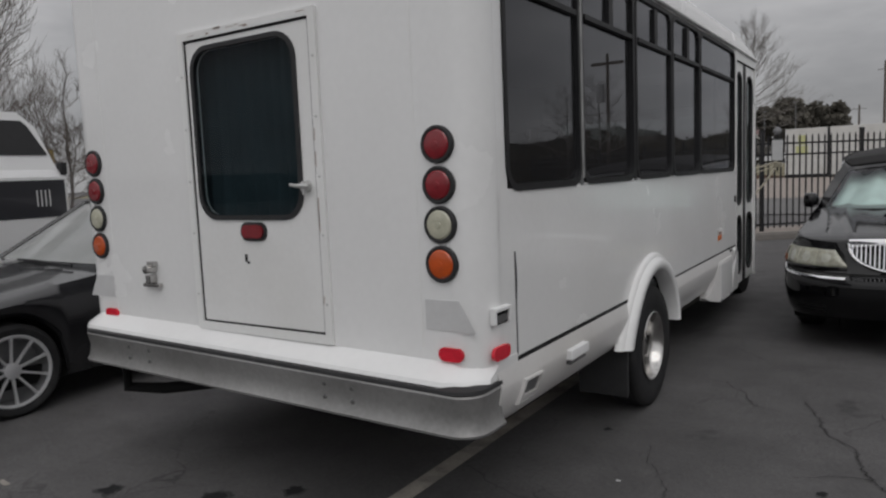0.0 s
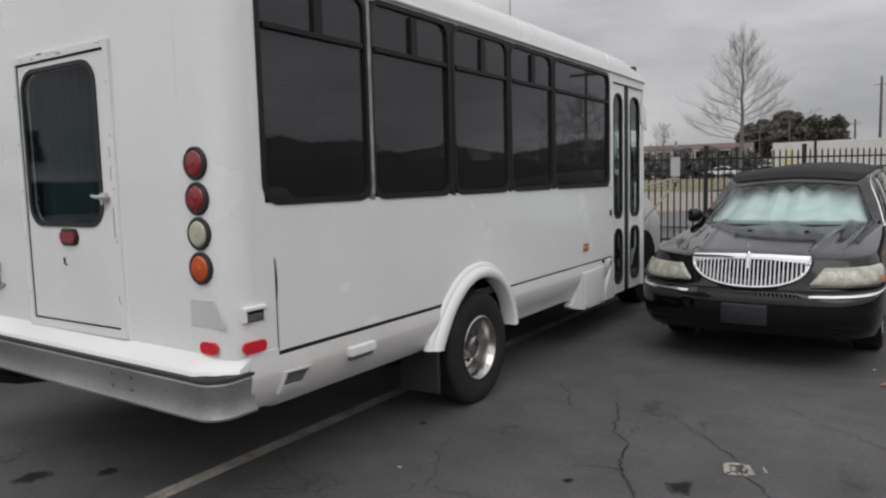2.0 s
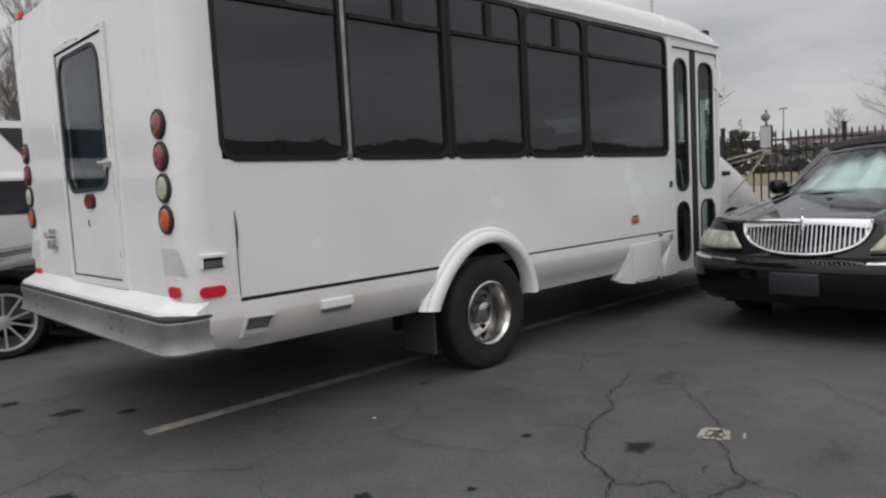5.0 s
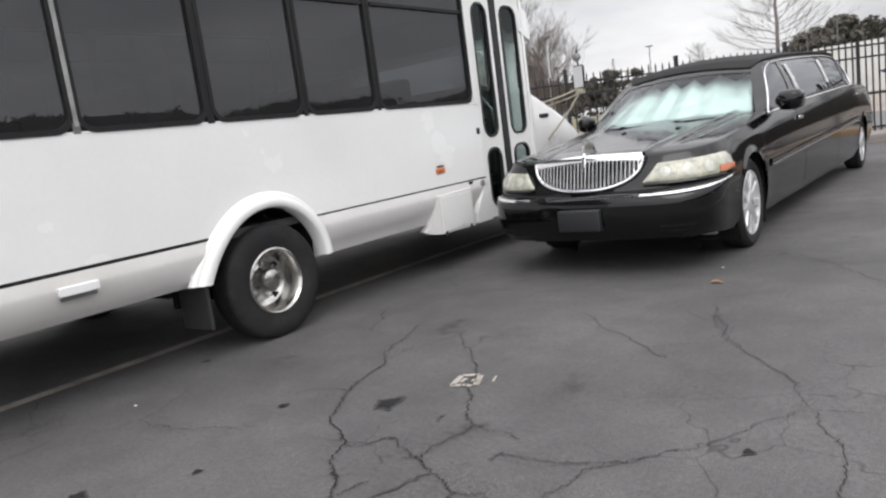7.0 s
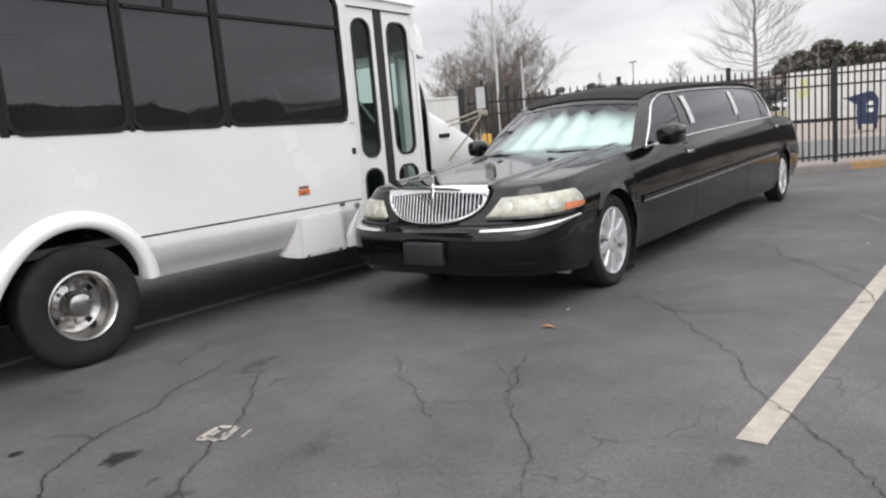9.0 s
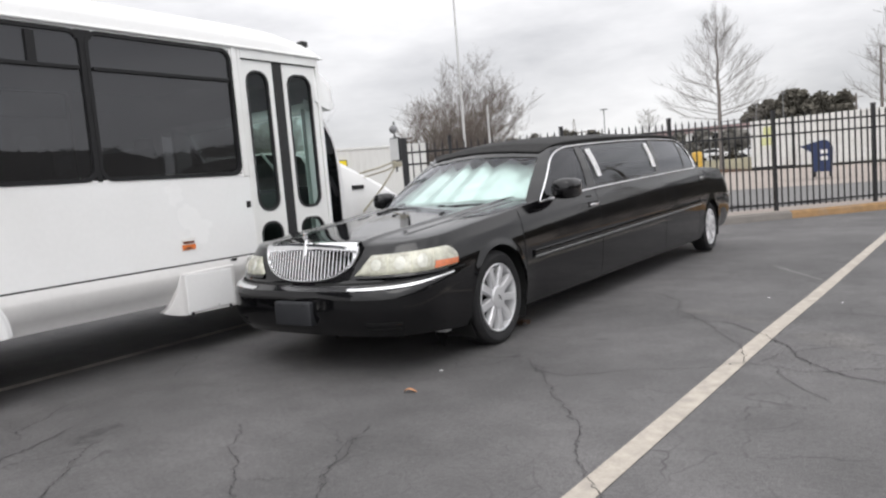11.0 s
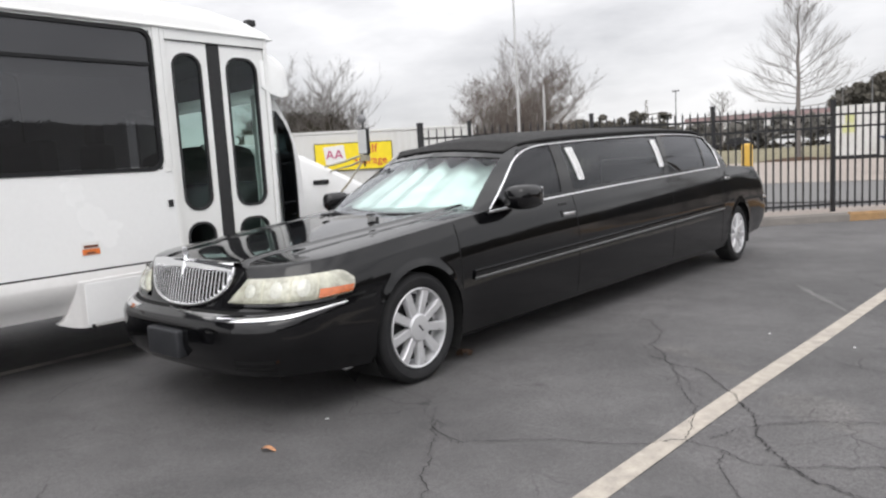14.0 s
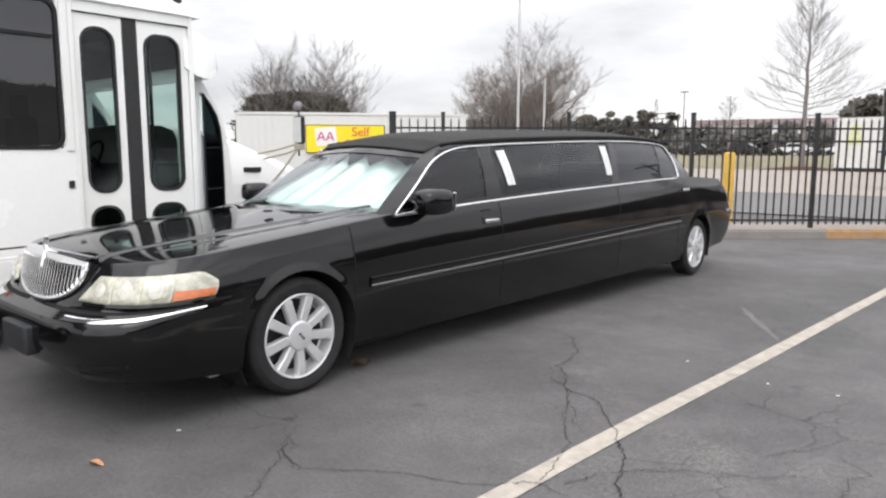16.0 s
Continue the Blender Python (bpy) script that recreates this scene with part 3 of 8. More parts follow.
def build_cracks():
    bm = bmesh.new()

    def crack(width, *way, wander=0.10):
        """A crack that wanders between a few places, rougher at each halving."""
        rnd = random.Random(int(width * 9000 + way[0][0] * 700 + way[0][1] * 90))
        pts = [Vector(p) for p in way]
        k = wander
        for _ in range(3):
            fine = []
            for a, b in zip(pts, pts[1:]):
                d = b - a
                fine += [a, (a + b) / 2 + Vector((-d.y, d.x)) * rnd.uniform(-k, k)]
            pts = fine + [pts[-1]]
            k *= 1.15
        ribbon(bm, [tuple(p) for p in pts], width * 0.42, 0.0058, jitter=0.010, steps=3, seed=len(pts))

    # the long one past the oil spot, and its side branches
    crack(0.020, (-0.42, 5.05), (-0.31, 4.75), (-0.27, 4.53), (-0.12, 4.34), (-0.10, 4.21), (-0.03, 3.98), (0.07, 3.81), (0.16, 3.67), (0.32, 3.58), (0.40, 3.51))
    crack(0.015, (0.40, 3.51), (0.45, 3.39), (0.53, 3.32), (0.59, 3.29), (0.65, 3.19), (0.75, 3.10), (0.84, 3.0))
    crack(0.009, (0.65, 3.19), (0.68, 3.26), (0.70, 3.33))
    crack(0.016, (-0.93, 5.28), (-0.76, 5.05), (-0.66, 4.83))
    crack(0.008, (-0.35, 3.85), (-0.19, 3.95), (-0.07, 3.98), (-0.03, 3.97))
    crack(0.009, (-1.24, 6.5), (-0.92, 6.06), (-0.8, 5.95))
    # through the stencil
    crack(0.013, (-0.03, 5.0), (0.2, 4.69), (0.33, 4.53), (0.44, 4.40), (0.52, 4.20), (0.62, 4.10), (0.70, 3.95), (0.79, 3.86), (0.77, 3.72), (0.75, 3.65), (0.77, 3.53))
    crack(0.011, (0.40, 3.51), (0.50, 3.56), (0.52, 3.63), (0.57, 3.64), (0.70, 3.56), (0.77, 3.53))
    crack(0.015, (0.77, 3.53), (0.87, 3.48), (1.02, 3.39), (1.06, 3.31), (1.14, 3.21))
    crack(0.009, (0.70, 3.52), (0.76, 3.55))
    crack(0.007, (0.79, 3.86), (0.86, 3.84), (0.98, 3.84), (1.04, 3.81))
    crack(0.010, (1.03, 3.38), (1.13, 3.42), (1.22, 3.36), (1.30, 3.37))
    crack(0.008, (1.22, 3.36), (1.17, 3.31), (1.11, 3.27))
    crack(0.011, (1.02, 3.62), (1.03, 3.70))
    crack(0.005, (0.62, 3.83), (0.61, 3.87), (0.62, 3.90))
    # across to the foot of the pale line
    crack(0.011, (1.04, 3.68), (1.17, 3.69), (1.32, 3.72), (1.46, 3.78), (1.57, 3.92), (1.71, 4.08), (1.91, 4.39))
    crack(0.011, (1.22, 5.71), (1.27, 5.5), (1.38, 5.32), (1.56, 4.96), (1.74, 4.76), (1.83, 4.63), (1.93, 4.40))
    crack(0.012, (1.93, 4.40), (2.06, 4.1), (2.1, 3.6))
    crack(0.008, (1.93, 4.40), (2.6, 4.52), (3.2, 4.4))
    crack(0.008, (1.33, 5.67), (1.26, 5.48), (1.35, 5.3), (1.51, 5.01))
    crack(0.010, (1.46, 3.78), (1.36, 3.68), (1.32, 3.5), (1.4, 3.2))
    crack(0.011, (0.50, 5.45), (0.72, 5.22), (0.93, 5.09), (1.1, 4.93), (1.25, 4.81))
    crack(0.007, (1.12, 4.94), (1.22, 4.99), (1.31, 5.05))
    # behind the bus
    crack(0.009, (-1.06, 2.53), (-0.94, 2.64), (-1.03, 2.85), (-1.02, 3.01))
    crack(0.008, (-0.94, 2.64), (-0.65, 2.54), (-0.40, 2.46))
    crack(0.010, (-1.06, 3.95), (-0.9, 3.58), (-0.80, 3.33), (-0.45, 3.36), (-0.15, 3.5))
    crack(0.009, (-1.65, 2.05), (-1.38, 2.11), (-0.94, 2.64))
    crack(0.012, (-1.9, 2.75), (-1.87, 2.46), (-1.6, 1.9), (-1.3, 1.2))
    # from the front wheel to the pale line and over it
    crack(0.012, (1.50, 6.97), (1.77, 6.62), (2.02, 6.29), (2.2, 6.08), (2.28, 5.84), (2.44, 5.55))
    crack(0.011, (2.44, 5.55), (2.63, 5.36), (2.68, 5.24), (2.8, 5.1), (2.95, 4.8))
    crack(0.008, (1.37, 7.14), (1.58, 6.88), (1.81, 6.80))
    crack(0.012, (1.56, 6.89), (1.81, 6.81), (1.98, 6.94), (2.21, 7.10), (2.5, 7.21), (2.68, 7.38), (2.85, 7.35))
    crack(0.012, (2.85, 7.35), (3.0, 7.27), (3.14, 7.31), (3.28, 7.42), (3.45, 7.51), (3.9, 7.65), (4.4, 7.9))
    crack(0.010, (2.76, 7.44), (2.84, 7.65), (3.07, 7.88), (3.35, 8.03), (3.55, 8.2))
    crack(0.018, (1.40, 9.75), (1.77, 9.24), (1.83, 8.92), (2.11, 8.56), (2.32, 8.50), (2.55, 8.26), (2.71, 8.03))
    crack(0.020, (2.71, 8.03), (2.85, 7.82), (3.0, 7.5), (3.12, 7.34), (3.33, 7.21), (3.54, 7.16), (3.8, 6.7))
    crack(0.011, (2.13, 8.54), (2.33, 8.17), (2.54, 7.86), (2.61, 7.62), (2.68, 7.40))
    crack(0.011, (2.85, 7.35), (2.89, 7.2), (3.0, 7.02), (3.18, 6.8))
    crack(0.010, (3.54, 7.16), (3.60, 7.3), (3.72, 7.46), (4.0, 7.6))
    crack(0.008, (1.77, 8.91), (2.18, 8.49), (2.53, 8.02))
    crack(0.008, (2.95, 9.03), (3.22, 8.96), (3.4, 8.93), (3.57, 8.8), (3.8, 8.9))
    crack(0.009, (3.57, 8.8), (3.46, 8.51), (3.33, 8.33))
    crack(0.009, (3.6, 8.51), (3.74, 8.4), (3.67, 8.09))
    crack(0.011, (2.08, 13.2), (2.48, 12.6), (2.84, 11.98), (3.19, 11.3))
    crack(0.008, (0.71, 13.72), (1.54, 13.34), (2.68, 13.84), (4.2, 13.9))
    crack(0.008, (1.62, 12.2), (2.2, 12), (3, 12.1), (3.6, 11.8))
    tagged(part("cracks", bm, M_CRACK), "dark branching cracks in the asphalt", "cracks", kind="stuff")
    # dark oil drips
    spots = [(0.285, 3.92, 0.062), (-0.30, 2.78, 0.045), (-0.22, 3.73, 0.028), (1.44, 3.35, 0.05), (-0.01, 3.12, 0.02), (1.8, 4.0, 0.02), (-2.66, 2.38, 0.08), (-2.37, 2.63, 0.05), (-3.2, 2.2, 0.06), (-1.33, 4.07, 0.025), (-1.3, 1.95, 0.06)]
    for k, (x, y, r) in enumerate(spots):
        rnd = random.Random(k)

        def blot(r, z, reach, mat, parent=None):
            bm, vs = bmesh.new(), []
            for i in range(48):
                a = 2 * math.pi * i / 48
                c, s_ = math.cos(a), math.sin(a)
                q = r * (0.85 + reach * noise.noise((c * 1.5, s_ * 1.5, k * 1.7)) + 0.45 * reach * noise.noise((c * 4.5, s_ * 4.5, k + 9.0)) + rnd.uniform(-0.06, 0.06))
                px, py = x + q * c, y + q * s_
                vs.append(bm.verts.new((px, py, ground_z(px, py) + z)))
            bmesh.ops.triangle_fill(bm, use_beauty=True, edges=[bm.edges.new((vs[i], vs[i - 1])) for i in range(48)])
            return part("oil_spot" if parent is None else "oil_core", bm, mat, parent)
        spot = tagged(blot(r * 1.2, 0.0040, 0.55, M_OIL_FAINT), "dark oil stain soaked into the asphalt", "oil stain", "oil stains", "structure")
        blot(r * 0.9, 0.0048, 0.45, M_OIL, spot)
    for x0, y0, x1, y1, w, k in ((0.77, 3.21, 0.87, 3.48, 0.017, 1), (0.965, 3.11, 1.02, 3.34, 0.016, 2)):
        bm = bmesh.new()
        ribbon(bm, [(x0, y0), ((x0 + x1) / 2 + 0.008, (y0 + y1) / 2), (x1, y1)], w, 0.0048, jitter=0.010, steps=6, seed=k)
        tagged(part("oil_smear", bm, M_OIL_FAINT), "dark smear rubbed into the asphalt", "oil smear", "oil stains", "structure")


build_ground()
build_lines()
build_cracks()

# ---- the shuttle bus ----
BR, BL, BC = -1.24, -3.86, -2.55  # right side, left side, middle
YB, YF = 2.56, 8.16               # rear face, front end of the passenger body
bus = thing("shuttle_bus", pose(BC, 5.4, 0), "white cutaway shuttle bus with dark tinted windows on asphalt", "bus")


def side(u, v, w):
    return (BR + w, u, v)


def rear(u, v, w):
    return (u, YB - w, v)


def bpart(name, bm, mat, parent=bus, label="", smooth=None):
    return part(name, bm, mat, parent, label, smooth, world_space=True)


WINDOWS = [(2.78, 3.52), (3.56, 4.32), (4.37, 5.09), (5.13, 5.84), (5.88, 7.12)]
WZ0, WZ1 = 1.42, 2.455
DOOR_Y0, DOOR_Y1, DOOR_Z0, DOOR_Z1 = 7.235, 8.14, 0.33, 2.405


def build_bus_shell():
    t = 0.05
    # side walls with their openings
    for sgn, x in ((1, BR), (-1, BL)):
        a, b = (x - t, x) if sgn > 0 else (x, x + t)
        yf = 7.20 if sgn > 0 else YF
        # gently dented lower wall
        ys = [2.70 + (yf - 2.70) * i / 90 for i in range(91)]
        zs = [0.735 + (WZ0 - 0.735) * i / 10 for i in range(11)]
        bm = bmesh.new()
        def foot(y):
            return max(0.735, 0.425 + 0.9 * math.sqrt(max(0.0, 0.49 ** 2 - (y - 4.625) ** 2))) if sgn > 0 else 0.735
        def up(y, z):
            return foot(y) + (z - 0.735) / (WZ0 - 0.735) * (WZ0 - foot(y))
        face = [[(x + sgn * (0.0015 + 0.0018 * noise.noise((y * 1.1, z * 1.6, 3.0))), y, up(y, z)) for y in ys] for z in zs]
        inner = [[(x - sgn * t, y, up(y, z)) for y in ys] for z in (zs[-1], zs[0])]
        grid_faces(bm, face + inner, close_v=True)
        bpart("lower_side_wall", bm, M_WHITE, smooth=25)
        bpart("upper_side_wall", B(a, b, 2.70, yf, WZ1, 2.50), M_WHITE)
        bpart("rear_side_wall", B(a, b, 2.70, WINDOWS[0][0], WZ0, WZ1), M_WHITE)
        bpart("front_side_wall", B(a, b, WINDOWS[-1][1], yf, WZ0, WZ1), M_WHITE)
        for i, ((_, p), (q, _)) in enumerate(zip(WINDOWS, WINDOWS[1:])):
            y0, y1 = p, q
            mat = M_GREYTRIM if i == 0 and sgn > 0 else M_BLACKTRIM
            bpart("window_post", B(a + 0.01, b + 0.004, y0, y1, WZ0 - 0.011, WZ1 + 0.011) if sgn > 0 else B(a - 0.004, b - 0.01, y0, y1, WZ0 - 0.011, WZ1 + 0.011), mat, label="grey metal window post" if mat is M_GREYTRIM else "black window post")
            if i:
                bpart("post_head", B(x - sgn * 0.03, x + sgn * 0.005, y0 - 0.04, y1 + 0.04, WZ1 - 0.05, WZ1 + 0.0115), M_BLACKTRIM)
    bpart("post_trim", B(BR + 0.004, BR + 0.013, 3.528, 3.552, WZ0 + 0.02, WZ1 - 0.01, 0.003), M_POST, label="bright worn metal window post")
    # jamb and header round the entrance
    bm = bmesh.new()
    box(bm, BR - 0.07, BR + 0.004, 7.20, DOOR_Y0, 0.33, 2.50, 0.004)
    box(bm, BR - 0.07, BR + 0.004, DOOR_Y1, YF + 0.02, 0.33, 2.50, 0.004)
    box(bm, BR - 0.07, BR + 0.004, DOOR_Y0, DOOR_Y1, DOOR_Z1, 2.50, 0.004)
    bpart("entrance_jamb", bm, M_WHITE_DOOR)
    # rear wall with rounded corners, open behind the rear door's window
    wall = bmesh.new()
    r = 0.13
    prof = []
    for k in range(9):
        a = radians(90 * k / 8)
        prof.append((BR - r + r * math.cos(a), YB + r - r * math.sin(a)))
    prof = [(BR - 0.004, 2.75)] + prof
    for (z0, z1) in ((0.74, 2.52),):
        rows = [[(x, y, z) for x, y in prof] for z in (z0, 1.1, 1.5, 2.0, z1)]
        grid_faces(wall, rows)
        rows = [[(2 * BC - x, y, z) for x, y in prof] for z in (z0, 1.1, 1.5, 2.0, z1)]
        grid_faces(wall, rows)
    y1 = YB + 0.04
    box(wall, BR - r, -1.99, YB, y1, 0.74, 2.52)
    box(wall, -2.87, BL + r, YB, y1, 0.74, 2.52)
    box(wall, -2.87, -1.99, YB, y1, 2.195, 2.52)
    bpart("rear_wall", wall, M_WHITE, smooth=40)
    for x in (-1.52, 2 * BC + 1.52):
        bpart("corner_seam", B(x - 0.002, x + 0.002, YB - 0.0012, YB + 0.01, 0.80, 2.52), M_WHITE_DOOR, label="faint vertical panel seam")
    # roof, rounded over both sides and both ends
    bm = bmesh.new()
    n, st = 26, [2.62, 2.66, 2.74, 2.90, 3.3, 4.5, 6.0, 7.2, 7.7, 8.05, 8.20, 8.26]
    rise = [0.0, 0.12, 0.22, 0.28, 0.30, 0.30, 0.30, 0.30, 0.28, 0.20, 0.10, 0.0]
    rows = []
    for y, h in zip(st, rise):
        row = []
        for k in range(n + 1):
            a = math.pi * k / n
            cx, sx = math.cos(a), math.sin(a)
            ex = math.copysign(abs(cx) ** 0.42, cx)
            row.append((BC + 1.315 * ex, y, 2.485 + h * abs(sx) ** 0.62))
        rows.append(row)
    grid_faces(bm, rows)
    bpart("roof", bm, M_WHITE, smooth=50)
    bm = bmesh.new()
    tube(bm, [(BR + 0.006, 2.72, 2.49), (BR + 0.012, 5.0, 2.492), (BR + 0.012, 7.3, 2.495), (BR + 0.01, 8.16, 2.49)], 0.013, 8)
    bpart("rain_gutter", bm, M_WHITE_DOOR)
    bm = bmesh.new()
    box(bm, BR - 0.01, BR + 0.012, 7.14, 7.19, 1.40, 2.50, 0.004)
    bpart("front_window_trim", bm, M_WHITE_DOOR)
    # dark inside: floor, ceiling lining and bulkhead
    bpart("interior_floor", B(BL + 0.05, BR - 0.06, YB + 0.05, 7.2, 0.70, 0.75), M_INTERIOR)
    bpart("step_well", B(BL + 0.05, BR - 0.08, 7.2, 8.6, 0.40, 0.44), M_INTERIOR)
    bpart("ceiling_lining", B(BL + 0.05, BR - 0.06, YB + 0.05, 8.2, 2.47, 2.483), M_WALLIN)
    # dark joint between wall and skirt
    bm = bmesh.new()
    box(bm, BR - 0.02, BR + 0.003, 2.80, 4.19, 0.722, 0.742)
    bpart("skirt_joint", bm, M_DARK)
    bm = bmesh.new()
    box(bm, BR - 0.02, BR + 0.003, 5.06, 7.19, 0.712, 0.733)
    bpart("skirt_joint", bm, M_DARK)
    # skirt below, leaning inwards towards its lower edge
    def skirt(y0, y1, s, zb=0.475, slant=0.0):
        bm = bmesh.new()
        def fx(d):
            return BR + d if s > 0 else BL - d
        prof = [(-0.02, 0.73), (0.004, 0.722), (0.022, 0.662), (0.0225, 0.645), (0.018, 0.615), (0.010, 0.585), (-0.002, 0.555), (-0.018, 0.525), (-0.036, 0.50), (-0.058, zb), (-0.085, zb), (-0.06, 0.70)]
        cut = lambda y: 0.075 * max(0.0, (2.80 - y) / 0.16)
        rows = [[(fx(d), y + slant * max(0.0, z - 0.5) * (y - y0) / (y1 - y0), z + (cut(y) if z < 0.49 else 0.0)) for d, z in prof] for y in [y0, y0 + 0.04, y0 + 0.10, y0 + 0.18] + [y0 + (y1 - y0) * k / 6 for k in range(1, 7)]]
        vs = grid_faces(bm, rows, close_u=True)
        bm.faces.new(vs[0]), bm.faces.new(vs[-1])
        return bm
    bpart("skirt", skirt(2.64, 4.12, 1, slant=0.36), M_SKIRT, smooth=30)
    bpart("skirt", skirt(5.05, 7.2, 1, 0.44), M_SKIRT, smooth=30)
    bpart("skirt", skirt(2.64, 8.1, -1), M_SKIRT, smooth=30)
    # long seam crack at the rear corner
    bpart("corner_gap", B(BR - 0.01, BR + 0.0065, 2.817, 2.8195, 0.75, 1.17), M_HATCH)
    wedge = bmesh.new()
    plate(wedge, [(2.8195, 0.965), (2.826, 1.03), (2.827, 1.09), (2.8195, 1.165)], side, -0.01, 0.0065)
    bpart("corner_gap", wedge, M_DARK)
    # chassis and underside
    bm = bmesh.new()
    box(bm, BL + 0.25, BR - 0.25, 2.75, 8.4, 0.60, 0.70)
    box(bm, BC - 0.50, BC - 0.40, 2.6, 9.2, 0.46, 0.62)
    box(bm, BC + 0.40, BC + 0.50, 2.6, 9.2, 0.46, 0.62)
    tube(bm, [(BL + 0.3, 4.62, 0.37), (BR - 0.3, 4.62, 0.37)], 0.06, 10)
    box(bm, BC - 0.25, BC + 0.25, 4.45, 4.80, 0.24, 0.50, 0.05)
    bpart("chassis", bm, M_DARK)
    bm = bmesh.new()
    tube(bm, [(-3.55, 2.55, 0.58), (-3.62, 2.60, 0.36), (-3.45, 2.72, 0.34), (-2.9, 3.0, 0.40), (-2.8, 4.0, 0.45)], 0.032, 10)
    bpart("exhaust_pipe", bm, M_DARK)


def build_bus_window(y0, y1, sgn, slider):
    """One framed window: black frame, transom, lower pane and upper panes."""
    x = BR if sgn > 0 else BL

    def f(u, v, w):
        return (x + sgn * w, u, v)

    o, r = 0.012, 0.085
    bm = bmesh.new()
    ring(bm, rr(y0 - o, y1 + o, WZ0 - o, WZ1 + o, r + o), rr(y0 + 0.013, y1 - 0.013, WZ0 + 0.018, WZ1 - 0.016, r - 0.012), f, -0.04, 0.008)
    win = bpart("window", bm, M_BLACKTRIM, label="dark tinted window in a black frame", smooth=40)
    zt = 2.203
    bm = bmesh.new()
    box(bm, min(x, x + sgn * 0.012) - 0.02 * (sgn > 0), max(x, x + sgn * 0.012) + 0.02 * (sgn < 0), y0 + 0.03, y1 - 0.03, zt - 0.012, zt + 0.012)
    bpart("transom", bm, M_BLACKTRIM, win)
    if slider:
        ym = y0 + (y1 - y0) * 0.52
        bm = bmesh.new()
        box(bm, min(x, x + sgn * 0.010) - 0.02 * (sgn > 0), max(x, x + sgn * 0.010) + 0.02 * (sgn < 0), ym - 0.03, ym + 0.03, zt, WZ1 - 0.03)
        bpart("slider_bar", bm, M_BLACKTRIM, win)
    lean = 0.004 * math.sin(y0 * 3.1)
    for z0, z1, k in ((WZ0 + 0.02, zt, 0), (zt, WZ1 - 0.02, 1)):
        bm = bmesh.new()
        d = -0.012 if k == 0 else -0.008
        vs = [bm.verts.new(f(u, v, d + lean * (u - y0) + 0.003 * k * (v - zt))) for u, v in ((y0 + 0.01, z0), (y1 - 0.01, z0), (y1 - 0.01, z1), (y0 + 0.01, z1))]
        bm.faces.new(vs)
        bpart("pane", bm, M_GLASS_BUS, win, "dark tinted pane")


def oval(bm, cu, cv, hw, hh, f, w0, w1):
    return plate(bm, rr(cu - hw, cu + hw, cv - hh, cv + hh, min(hw, hh) * 0.98, 8), f, w0, w1)


